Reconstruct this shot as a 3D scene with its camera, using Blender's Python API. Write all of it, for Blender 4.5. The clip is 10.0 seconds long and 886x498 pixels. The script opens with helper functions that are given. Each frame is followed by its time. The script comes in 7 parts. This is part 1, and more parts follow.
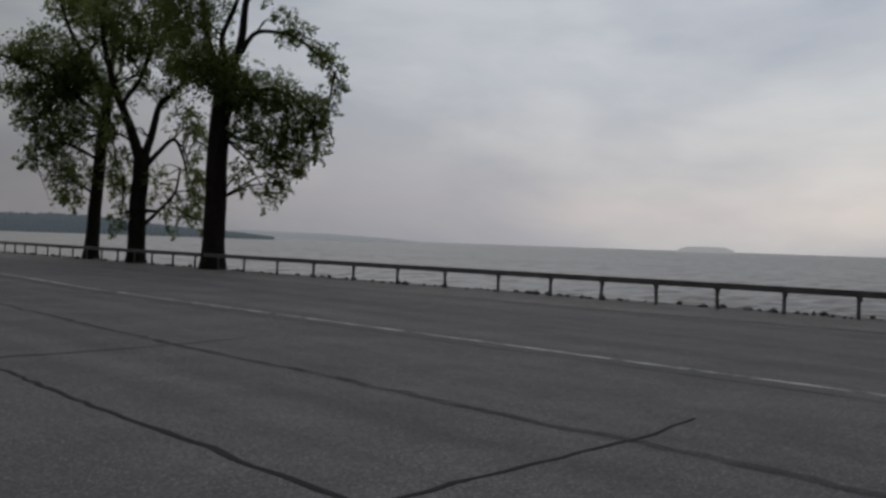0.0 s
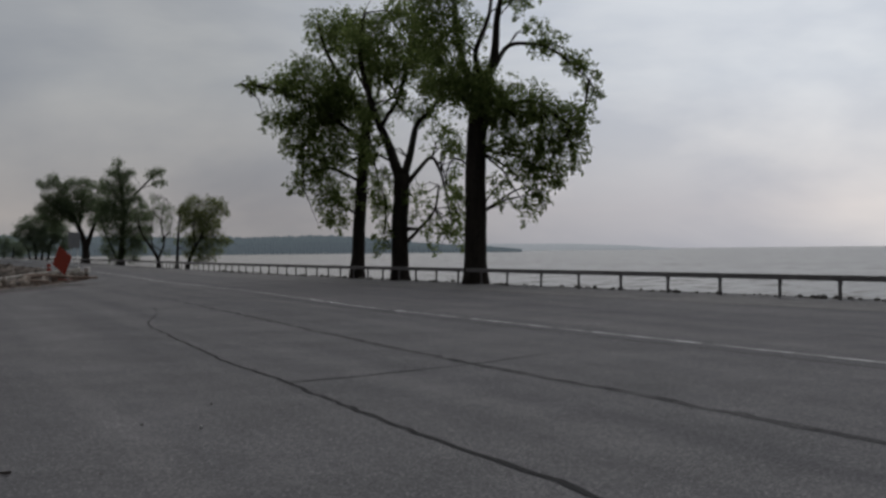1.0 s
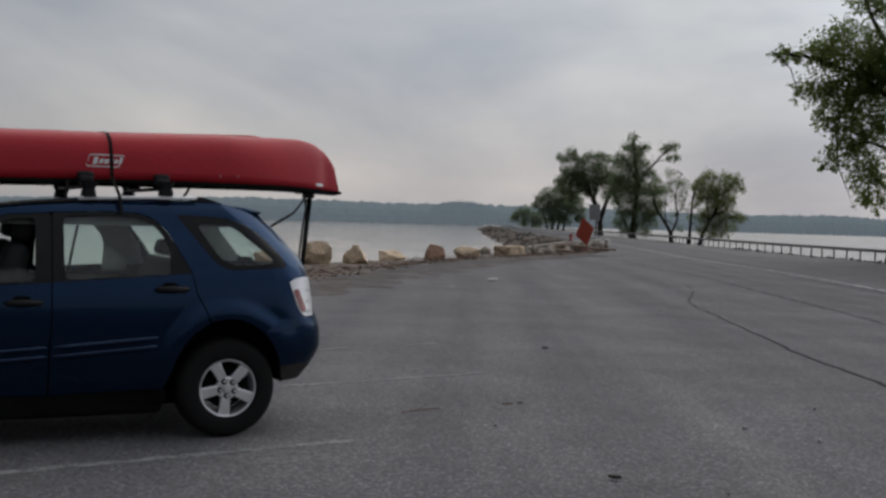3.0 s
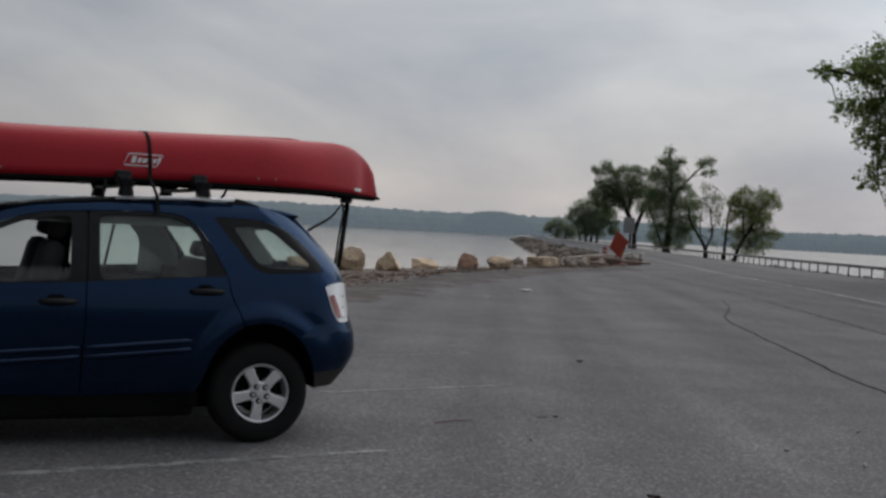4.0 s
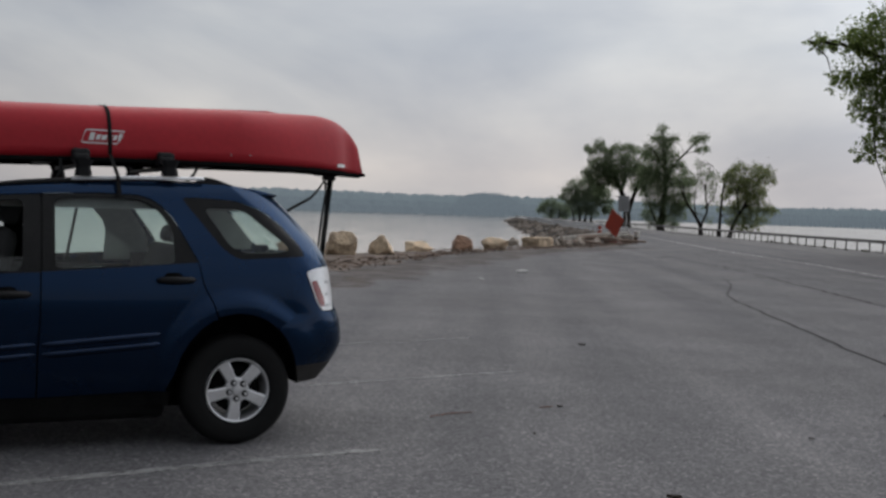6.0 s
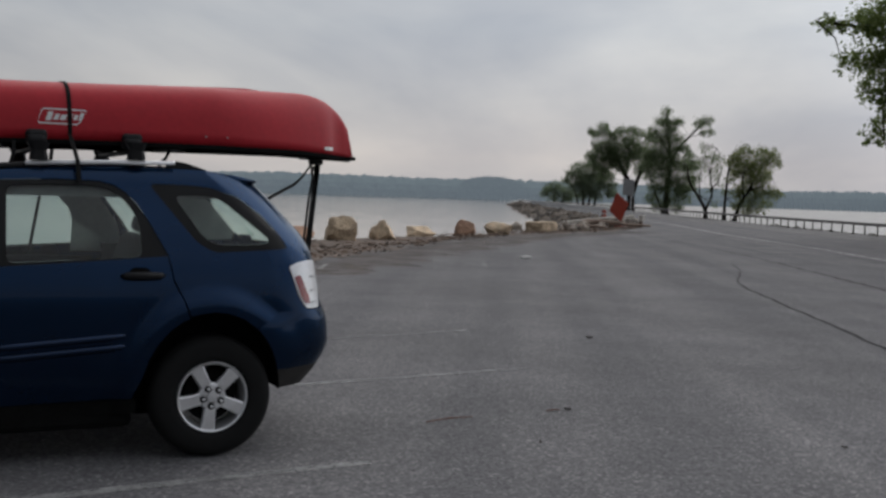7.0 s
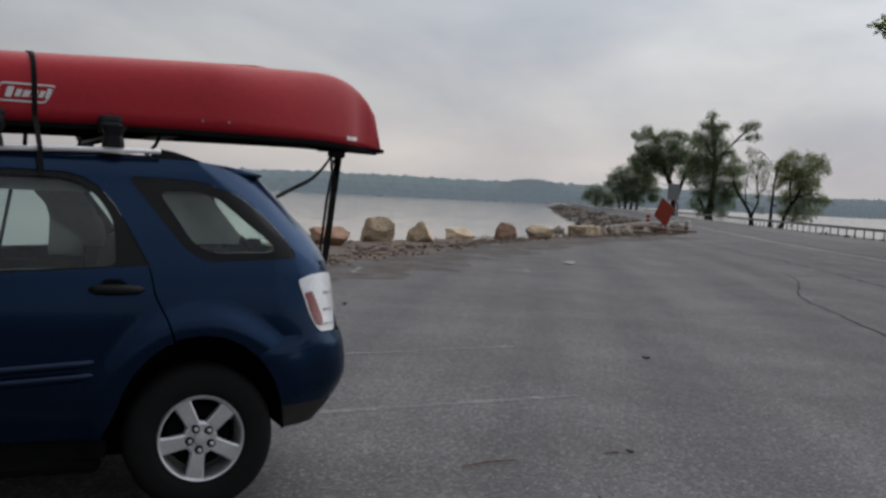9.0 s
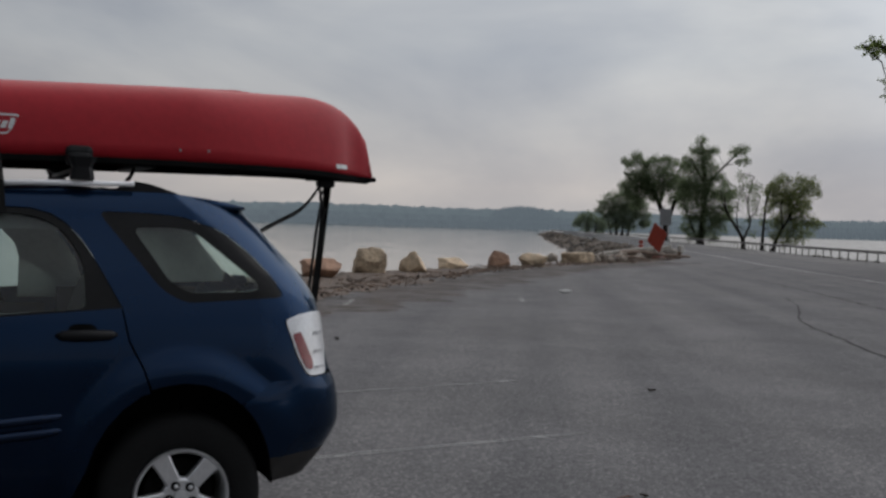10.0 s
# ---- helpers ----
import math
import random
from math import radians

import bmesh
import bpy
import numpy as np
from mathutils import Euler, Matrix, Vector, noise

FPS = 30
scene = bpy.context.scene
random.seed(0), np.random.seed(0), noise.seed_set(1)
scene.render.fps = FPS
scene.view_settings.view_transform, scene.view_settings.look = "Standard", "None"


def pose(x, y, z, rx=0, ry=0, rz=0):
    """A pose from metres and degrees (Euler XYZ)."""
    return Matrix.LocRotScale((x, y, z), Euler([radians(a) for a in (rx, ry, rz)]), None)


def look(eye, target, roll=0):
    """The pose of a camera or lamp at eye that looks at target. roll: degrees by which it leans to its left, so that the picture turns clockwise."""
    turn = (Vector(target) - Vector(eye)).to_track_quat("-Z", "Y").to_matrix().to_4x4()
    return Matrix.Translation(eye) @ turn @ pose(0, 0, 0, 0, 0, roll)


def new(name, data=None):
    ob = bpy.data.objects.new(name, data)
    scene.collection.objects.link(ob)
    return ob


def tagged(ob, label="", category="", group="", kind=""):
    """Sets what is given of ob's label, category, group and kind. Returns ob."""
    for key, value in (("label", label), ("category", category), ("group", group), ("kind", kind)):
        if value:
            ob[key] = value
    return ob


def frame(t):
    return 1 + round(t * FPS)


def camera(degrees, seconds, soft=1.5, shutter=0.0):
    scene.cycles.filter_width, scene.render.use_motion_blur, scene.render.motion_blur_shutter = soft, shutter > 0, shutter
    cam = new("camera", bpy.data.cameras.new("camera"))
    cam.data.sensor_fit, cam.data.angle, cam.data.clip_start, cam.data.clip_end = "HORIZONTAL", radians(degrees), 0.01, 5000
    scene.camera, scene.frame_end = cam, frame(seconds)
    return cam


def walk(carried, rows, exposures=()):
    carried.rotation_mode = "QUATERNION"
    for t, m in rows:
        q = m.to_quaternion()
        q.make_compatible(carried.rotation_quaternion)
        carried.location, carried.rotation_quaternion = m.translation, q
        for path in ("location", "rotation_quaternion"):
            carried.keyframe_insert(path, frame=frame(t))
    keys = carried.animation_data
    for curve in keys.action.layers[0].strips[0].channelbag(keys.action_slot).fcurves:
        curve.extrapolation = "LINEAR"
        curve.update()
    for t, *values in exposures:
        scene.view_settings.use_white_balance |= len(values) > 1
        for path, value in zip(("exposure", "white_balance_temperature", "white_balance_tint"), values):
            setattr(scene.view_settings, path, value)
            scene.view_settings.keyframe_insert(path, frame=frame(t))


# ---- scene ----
from mathutils import geometry

cam = camera(44.0, 10.0, soft=2.8, shutter=0.1)
PATH = [
    (0.0, (-2.875, -10.391, 1.611), (6.249, -6.298, 1.550), 1.92),
    (0.1, (-2.862, -10.285, 1.618), (6.163, -5.982, 1.451), 1.73),
    (0.2, (-2.848, -10.179, 1.623), (6.009, -5.538, 1.458), 1.11),
    (0.3, (-2.829, -10.074, 1.628), (5.857, -5.121, 1.476), 0.18),
    (0.4, (-2.805, -9.969, 1.632), (5.731, -4.761, 1.608), -0.44),
    (0.5, (-2.773, -9.866, 1.633), (5.624, -4.440, 1.834), -1.39),
    (0.6, (-2.732, -9.764, 1.631), (5.609, -4.252, 1.841), -1.75),
    (0.7, (-2.686, -9.665, 1.626), (5.638, -4.131, 1.900), -0.94),
    (0.8, (-2.639, -9.569, 1.621), (5.560, -3.845, 1.747), -1.30),
    (0.9, (-2.595, -9.476, 1.616), (5.465, -3.558, 1.693), -1.53),
    (1.0, (-2.559, -9.388, 1.614), (5.429, -3.373, 1.620), -0.55),
    (1.1, (-2.533, -9.304, 1.615), (5.399, -3.218, 1.441), -0.06),
    (1.2, (-2.515, -9.221, 1.617), (5.414, -3.130, 1.422), 1.42),
    (1.3, (-2.501, -9.134, 1.619), (5.426, -3.038, 1.476), 1.50),
    (1.4, (-2.486, -9.038, 1.621), (5.439, -2.940, 1.577), 0.63),
    (1.5, (-2.467, -8.928, 1.622), (5.421, -2.782, 1.587), -2.26),
    (1.7, (-2.409, -8.664, 1.608), (5.305, -2.302, 1.490), 0.21),
    (1.8, (-2.373, -8.523, 1.595), (5.104, -1.884, 1.435), -0.48),
    (1.9, (-2.335, -8.385, 1.585), (4.845, -1.434, 1.241), -0.62),
    (2.0, (-2.298, -8.258, 1.581), (4.564, -0.992, 1.255), -0.24),
    (2.1, (-2.264, -8.147, 1.583), (4.197, -0.515, 1.478), -0.95),
    (2.2, (-2.234, -8.051, 1.587), (3.828, -0.099, 1.452), -2.26),
    (2.3, (-2.211, -7.967, 1.592), (3.622, 0.154, 1.415), -1.29),
    (2.4, (-2.195, -7.893, 1.596), (3.374, 0.402, 1.178), -0.16),
    (2.5, (-2.190, -7.825, 1.598), (3.010, 0.700, 1.063), 0.73),
    (2.6, (-2.191, -7.762, 1.598), (2.822, 0.882, 1.207), 1.88),
    (2.7, (-2.194, -7.705, 1.598), (2.620, 1.052, 1.240), 2.37),
    (2.8, (-2.200, -7.657, 1.597), (2.358, 1.233, 1.166), 2.40),
    (2.9, (-2.209, -7.620, 1.595), (2.298, 1.300, 1.254), 1.84),
    (3.0, (-2.221, -7.597, 1.592), (2.342, 1.298, 1.335), 1.64),
    (3.1, (-2.234, -7.587, 1.580), (2.374, 1.286, 1.414), 1.49),
    (3.2, (-2.241, -7.583, 1.570), (2.450, 1.247, 1.389), 3.12),
    (4.3, (-2.190, -7.424, 1.586), (2.032, 1.638, 1.377), 3.02),
    (4.4, (-2.188, -7.428, 1.584), (2.066, 1.619, 1.344), 3.40),
    (4.5, (-2.186, -7.431, 1.580), (2.128, 1.585, 1.267), 3.20),
    (4.7, (-2.179, -7.393, 1.567), (2.071, 1.646, 1.094), 2.29),
    (4.8, (-2.171, -7.354, 1.561), (2.108, 1.677, 1.209), 2.13),
    (5.0, (-2.140, -7.263, 1.555), (2.126, 1.778, 1.337), 1.44),
    (5.2, (-2.086, -7.182, 1.560), (1.924, 1.974, 1.254), 1.18),
    (5.3, (-2.054, -7.145, 1.564), (1.832, 2.061, 1.192), 1.71),
    (5.5, (-1.993, -7.071, 1.569), (1.761, 2.186, 1.108), 1.72),
    (5.7, (-1.946, -6.988, 1.560), (2.004, 2.193, 1.231), 0.98),
    (5.8, (-1.927, -6.941, 1.552), (2.183, 2.170, 1.245), 1.07),
    (6.0, (-1.893, -6.833, 1.543), (2.460, 2.164, 1.202), 1.88),
    (6.1, (-1.876, -6.771, 1.557), (2.539, 2.188, 1.077), 1.86),
    (6.2, (-1.855, -6.708, 1.570), (2.600, 2.232, 1.098), 1.10),
    (7.3, (-1.459, -6.028, 1.562), (2.770, 3.020, 1.080), 2.34),
    (7.4, (-1.437, -5.958, 1.559), (2.722, 3.125, 1.111), 2.15),
    (7.5, (-1.421, -5.890, 1.557), (2.739, 3.197, 1.205), 1.15),
    (7.7, (-1.396, -5.771, 1.561), (2.683, 3.351, 1.178), -0.45),
    (7.8, (-1.384, -5.717, 1.563), (2.747, 3.386, 1.282), 0.00),
    (8.0, (-1.348, -5.612, 1.567), (2.893, 3.438, 1.263), 2.25),
    (8.2, (-1.289, -5.502, 1.565), (2.827, 3.601, 1.118), 1.04),
    (8.3, (-1.253, -5.447, 1.563), (2.820, 3.676, 1.137), 0.48),
    (8.5, (-1.181, -5.342, 1.561), (2.816, 3.821, 1.282), 0.35),
    (8.7, (-1.118, -5.251, 1.561), (2.937, 3.888, 1.365), 2.33),
    (8.8, (-1.092, -5.208, 1.561), (3.002, 3.909, 1.210), 3.75),
    (9.0, (-1.052, -5.121, 1.562), (2.949, 4.031, 1.070), 2.75),
    (9.2, (-1.029, -5.027, 1.566), (2.933, 4.152, 1.324), 2.22),
    (9.3, (-1.021, -4.979, 1.569), (3.005, 4.175, 1.530), 2.19),
    (9.4, (-1.012, -4.934, 1.571), (3.072, 4.195, 1.555), 2.00),
    (9.5, (-1.002, -4.891, 1.573), (3.124, 4.218, 1.594), 1.10),
    (9.6, (-0.988, -4.853, 1.573), (3.085, 4.280, 1.575), -0.25),
    (9.7, (-0.973, -4.818, 1.572), (3.046, 4.337, 1.424), 0.22),
    (9.8, (-0.956, -4.786, 1.570), (3.099, 4.353, 1.391), 1.14),
    (10.0, (-0.917, -4.727, 1.567), (3.148, 4.407, 1.342), 1.73),
]
walk(cam, [(t, look(eye, target, roll)) for t, eye, target, roll in PATH],
     [(0.0, -0.95), (0.5, -0.78), (1.0, -0.62), (1.5, -0.49), (2.5, -0.23), (3.2, 0.02), (4.5, 0.0), (5.0, 0.11), (5.5, 0.15), (6.2, 0.22), (7.5, 0.07), (9.0, 0.19), (10.0, -0.04)])

# ---- sky, sun, exposure ----
world = bpy.data.worlds.new("overcast_evening")
scene.world = world
world.use_nodes = True
wn, wl = world.node_tree.nodes, world.node_tree.links
wn.clear()


def wnode(kind, **values):
    n = wn.new(kind)
    for k, v in values.items():
        n.inputs[k].default_value = v
    return n


SUN_AZ, SUN_EL = 45.0, 48.0
GLOW_AZ = 12.0
sky = wn.new("ShaderNodeTexSky")
sky.sky_type, sky.sun_disc = "NISHITA", False
sky.sun_elevation, sky.sun_rotation = radians(SUN_EL), radians(90 - SUN_AZ)
w_out = wn.new("ShaderNodeOutputWorld")
w_bg = wnode("ShaderNodeBackground", Strength=0.1)
w_cloud = wnode("ShaderNodeBackground", Strength=0.62)
w_mix = wnode("ShaderNodeMixShader", Fac=0.96)
w_tc = wn.new("ShaderNodeTexCoord")
# cloud deck: long flat banks, drawn out sideways
w_map = wn.new("ShaderNodeMapping")
w_map.inputs["Scale"].default_value = (1.0, 1.0, 2.6)
w_map.inputs["Location"].default_value = (0.35, 0.2, 0.1)
w_n1 = wnode("ShaderNodeTexNoise", Scale=2.3, Detail=6.0, Roughness=0.52, Distortion=0.35)
w_r1 = wn.new("ShaderNodeValToRGB")
cr = w_r1.color_ramp
cr.elements[0].position, cr.elements[0].color = 0.34, (0.64, 0.662, 0.725, 1)
cr.elements[1].position, cr.elements[1].color = 0.64, (1.015, 1.0, 0.99, 1)
w_n2 = wnode("ShaderNodeTexNoise", Scale=5.5, Detail=5.0, Roughness=0.5, Distortion=0.2)
w_r2 = wn.new("ShaderNodeValToRGB")
w_r2.color_ramp.elements[0].position, w_r2.color_ramp.elements[0].color = 0.3, (0.90, 0.91, 0.93, 1)
w_r2.color_ramp.elements[1].position, w_r2.color_ramp.elements[1].color = 0.7, (1.05, 1.04, 1.02, 1)
w_mul = wn.new("ShaderNodeMixRGB")
w_mul.blend_type = "MULTIPLY"
w_mul.inputs[0].default_value = 1.0
# warm pale band low over the water, from the elevation alone
w_sep = wn.new("ShaderNodeSeparateXYZ")
w_ramp = wn.new("ShaderNodeValToRGB")
we = w_ramp.color_ramp.elements
we[0].position, we[0].color = 0.0, (0.88, 0.86, 0.87, 1)
we[1].position, we[1].color = 0.6, (1.15, 1.2, 1.27, 1)
for pos, col in ((0.035, (1.045, 0.985, 0.955, 1)), (0.085, (1.015, 1.0, 0.99, 1)), (0.15, (0.95, 0.985, 1.015, 1)), (0.3, (0.92, 0.975, 1.035, 1))):
    e = we.new(pos)
    e.color = col
w_mul2 = wn.new("ShaderNodeMixRGB")
w_mul2.blend_type = "MULTIPLY"
w_mul2.inputs[0].default_value = 1.0
wl.new(w_tc.outputs["Generated"], w_map.inputs[0])
wl.new(w_map.outputs[0], w_n1.inputs["Vector"])
wl.new(w_map.outputs[0], w_n2.inputs["Vector"])
wl.new(w_n1.outputs["Fac"], w_r1.inputs[0])
wl.new(w_n2.outputs["Fac"], w_r2.inputs[0])
wl.new(w_r1.outputs[0], w_mul.inputs[1])
wl.new(w_r2.outputs[0], w_mul.inputs[2])
wl.new(w_tc.outputs["Generated"], w_sep.inputs[0])
wl.new(w_sep.outputs["Z"], w_ramp.inputs[0])
wl.new(w_mul.outputs[0], w_mul2.inputs[1])
wl.new(w_ramp.outputs[0], w_mul2.inputs[2])
# the hidden sun brightens the clouds about it
w_dot = wn.new("ShaderNodeVectorMath")
w_dot.operation = "DOT_PRODUCT"
w_dot.inputs[1].default_value = (math.cos(radians(GLOW_AZ)) * 0.94, math.sin(radians(GLOW_AZ)) * 0.94, 0.34)
wl.new(w_tc.outputs["Generated"], w_dot.inputs[0])
w_glow = wn.new("ShaderNodeMapRange")
w_glow.interpolation_type = "SMOOTHSTEP"
w_glow.inputs["From Min"].default_value, w_glow.inputs["From Max"].default_value = 0.78, 1.0
w_glow.inputs["To Min"].default_value, w_glow.inputs["To Max"].default_value = 0.99, 2.15
wl.new(w_dot.outputs["Value"], w_glow.inputs["Value"])
# and they darken towards the far side of the sky
w_dim = wn.new("ShaderNodeMapRange")
w_dim.inputs["From Min"].default_value, w_dim.inputs["From Max"].default_value = -0.7, 0.72
w_dim.inputs["To Min"].default_value, w_dim.inputs["To Max"].default_value = 0.24, 1.02
wl.new(w_dot.outputs["Value"], w_dim.inputs["Value"])
w_both = wn.new("ShaderNodeMath")
w_both.operation = "MULTIPLY"
wl.new(w_glow.outputs[0], w_both.inputs[0])
wl.new(w_dim.outputs[0], w_both.inputs[1])
w_mul3 = wn.new("ShaderNodeMixRGB")
w_mul3.blend_type = "MULTIPLY"
w_mul3.inputs[0].default_value = 1.0
wl.new(w_mul2.outputs[0], w_mul3.inputs[1])
wl.new(w_both.outputs[0], w_mul3.inputs[2])
wl.new(w_mul3.outputs[0], w_cloud.inputs["Color"])
wl.new(sky.outputs[0], w_bg.inputs["Color"])
wl.new(w_bg.outputs[0], w_mix.inputs[1])
wl.new(w_cloud.outputs[0], w_mix.inputs[2])
wl.new(w_mix.outputs[0], w_out.inputs[0])

sun_data = bpy.data.lights.new("sun", "SUN")
sun_data.energy, sun_data.angle, sun_data.color = 0.95, radians(75), (1.0, 0.95, 0.9)
sun = new("sun", sun_data)
sun.matrix_world = look((60 * math.cos(radians(SUN_AZ)), 60 * math.sin(radians(SUN_AZ)), 60 * math.tan(radians(SUN_EL))), (0, 0, 0))


# ---- materials ----
def material(name, color, rough=0.6, metal=0.0, scale=8.0, vary=0.15, bump=0.0, fine=60.0, spec=0.5, coat=0.0,
             second=None, island=0.0, rand=0.0, stretch=(1, 1, 1)):
    """Principled surface with coarse and fine variation of colour, roughness and relief, in metres."""
    m = bpy.data.materials.new(name)
    m.use_nodes = True
    n, l = m.node_tree.nodes, m.node_tree.links
    b = n["Principled BSDF"]
    b.inputs["Metallic"].default_value = metal
    b.inputs["Specular IOR Level"].default_value = spec
    b.inputs["Coat Weight"].default_value = coat
    b.inputs["Coat Roughness"].default_value = 0.06
    tc = n.new("ShaderNodeTexCoord")
    mp = n.new("ShaderNodeMapping")
    mp.inputs["Scale"].default_value = stretch
    l.new(tc.outputs["Object"], mp.inputs[0])
    big = n.new("ShaderNodeTexNoise")
    big.inputs["Scale"].default_value, big.inputs["Detail"].default_value = scale, 5
    small = n.new("ShaderNodeTexNoise")
    small.inputs["Scale"].default_value, small.inputs["Detail"].default_value = fine, 4
    for t in (big, small):
        l.new(mp.outputs[0], t.inputs["Vector"])
    second = second or tuple(min(1, c * (1 + 1.6 * vary)) for c in color)
    first = tuple(c * (1 - vary) for c in color)
    ramp = n.new("ShaderNodeValToRGB")
    ramp.color_ramp.elements[0].position, ramp.color_ramp.elements[0].color = 0.34, (*first, 1)
    ramp.color_ramp.elements[1].position, ramp.color_ramp.elements[1].color = 0.68, (*second, 1)
    add = n.new("ShaderNodeMath")
    add.operation = "MULTIPLY_ADD"
    add.inputs[1].default_value = 0.45
    mid = n.new("ShaderNodeMath")
    mid.operation = "MULTIPLY_ADD"
    mid.inputs[1].default_value, mid.inputs[2].default_value = 0.55, 0.0
    l.new(big.outputs["Fac"], mid.inputs[0])
    l.new(small.outputs["Fac"], add.inputs[0])
    l.new(mid.outputs[0], add.inputs[2])
    fac = add.outputs[0]
    if island or rand:
        src = n.new("ShaderNodeNewGeometry").outputs["Random Per Island"] if island else n.new("ShaderNodeObjectInfo").outputs["Random"]
        sh = n.new("ShaderNodeMath")
        sh.operation = "MULTIPLY_ADD"
        sh.inputs[1].default_value, sh.inputs[2].default_value = island or rand, -0.5 * (island or rand)
        l.new(src, sh.inputs[0])
        sm = n.new("ShaderNodeMath")
        l.new(sh.outputs[0], sm.inputs[0])
        l.new(fac, sm.inputs[1])
        fac = sm.outputs[0]
    l.new(fac, ramp.inputs[0])
    l.new(ramp.outputs[0], b.inputs["Base Color"])
    rr = n.new("ShaderNodeMapRange")
    rr.inputs["To Min"].default_value, rr.inputs["To Max"].default_value = max(0.02, rough - 0.12 * min(1, rough * 2)), min(1, rough + 0.1)
    l.new(big.outputs["Fac"], rr.inputs["Value"])
    l.new(rr.outputs[0], b.inputs["Roughness"])
    if bump:
        bp = n.new("ShaderNodeBump")
        bp.inputs["Strength"].default_value, bp.inputs["Distance"].default_value = min(1, bump * 40), bump
        l.new(small.outputs["Fac"], bp.inputs["Height"])
        l.new(bp.outputs[0], b.inputs["Normal"])
    return m


def asphalt(name, color, vary=0.2):
    """Worn asphalt: pale and dark stones in the binder, wide stains, long scuffs."""
    m = material(name, color, rough=0.88, scale=0.35, vary=vary, bump=0.006, fine=95, spec=0.25)
    n, l = m.node_tree.nodes, m.node_tree.links
    b = n["Principled BSDF"]
    tc = n.new("ShaderNodeTexCoord")
    v = n.new("ShaderNodeTexVoronoi")
    v.inputs["Scale"].default_value = 58
    l.new(tc.outputs["Object"], v.inputs["Vector"])
    r = n.new("ShaderNodeValToRGB")
    r.color_ramp.elements[0].position, r.color_ramp.elements[0].color = 0.0, (0.58, 0.58, 0.59, 1)
    r.color_ramp.elements[1].position, r.color_ramp.elements[1].color = 1.0, (1.95, 1.92, 1.85, 1)
    mid = r.color_ramp.elements.new(0.88)
    mid.color = (1.22, 1.215, 1.20, 1)
    sep = n.new("ShaderNodeSeparateColor")
    l.new(v.outputs["Color"], sep.inputs[0])
    l.new(sep.outputs[0], r.inputs[0])
    st = n.new("ShaderNodeTexNoise")
    st.inputs["Scale"].default_value, st.inputs["Detail"].default_value, st.inputs["Roughness"].default_value = 0.7, 9, 0.68
    l.new(tc.outputs["Object"], st.inputs["Vector"])
    r2 = n.new("ShaderNodeValToRGB")
    r2.color_ramp.elements[0].position, r2.color_ramp.elements[0].color = 0.3, (0.86, 0.86, 0.865, 1)
    r2.color_ramp.elements[1].position, r2.color_ramp.elements[1].color = 0.72, (1.12, 1.115, 1.10, 1)
    l.new(st.outputs["Fac"], r2.inputs[0])
    # faint long streaks where cars sweep towards the causeway
    ms = n.new("ShaderNodeMapping")
    ms.vector_type = "TEXTURE"
    ms.inputs["Rotation"].default_value = (0, 0, radians(62))
    ms.inputs["Scale"].default_value = (30, 1.1, 1)
    l.new(tc.outputs["Object"], ms.inputs[0])
    sk = n.new("ShaderNodeTexNoise")
    sk.inputs["Scale"].default_value, sk.inputs["Detail"].default_value, sk.inputs["Distortion"].default_value = 1.0, 5, 0.08
    l.new(ms.outputs[0], sk.inputs["Vector"])
    r3 = n.new("ShaderNodeValToRGB")
    r3.color_ramp.elements[0].position, r3.color_ramp.elements[0].color = 0.35, (0.81, 0.81, 0.82, 1)
    r3.color_ramp.elements[1].position, r3.color_ramp.elements[1].color = 0.68, (1.17, 1.16, 1.135, 1)
    l.new(sk.outputs["Fac"], r3.inputs[0])
    src = b.inputs["Base Color"].links[0].from_socket
    prev = src
    for o in (r, r2, r3):
        mx = n.new("ShaderNodeMixRGB")
        mx.blend_type = "MULTIPLY"
        mx.inputs[0].default_value = 1.0
        l.new(prev, mx.inputs[1])
        l.new(o.outputs[0], mx.inputs[2])
        prev = mx.outputs[0]
    l.new(prev, b.inputs["Base Color"])
    return m


def worn(m, scale=5.0, low=0.42, high=0.56):
    """Makes a thin painted or tarred strip flake: parts of it let the ground through."""
    n, l = m.node_tree.nodes, m.node_tree.links
    tc = n.new("ShaderNodeTexCoord")
    t = n.new("ShaderNodeTexNoise")
    t.inputs["Scale"].default_value, t.inputs["Detail"].default_value, t.inputs["Roughness"].default_value = scale, 8, 0.7
    l.new(tc.outputs["Object"], t.inputs["Vector"])
    mr = n.new("ShaderNodeMapRange")
    mr.inputs["From Min"].default_value, mr.inputs["From Max"].default_value = low, high
    l.new(t.outputs["Fac"], mr.inputs["Value"])
    l.new(mr.outputs[0], n["Principled BSDF"].inputs["Alpha"])
    return m


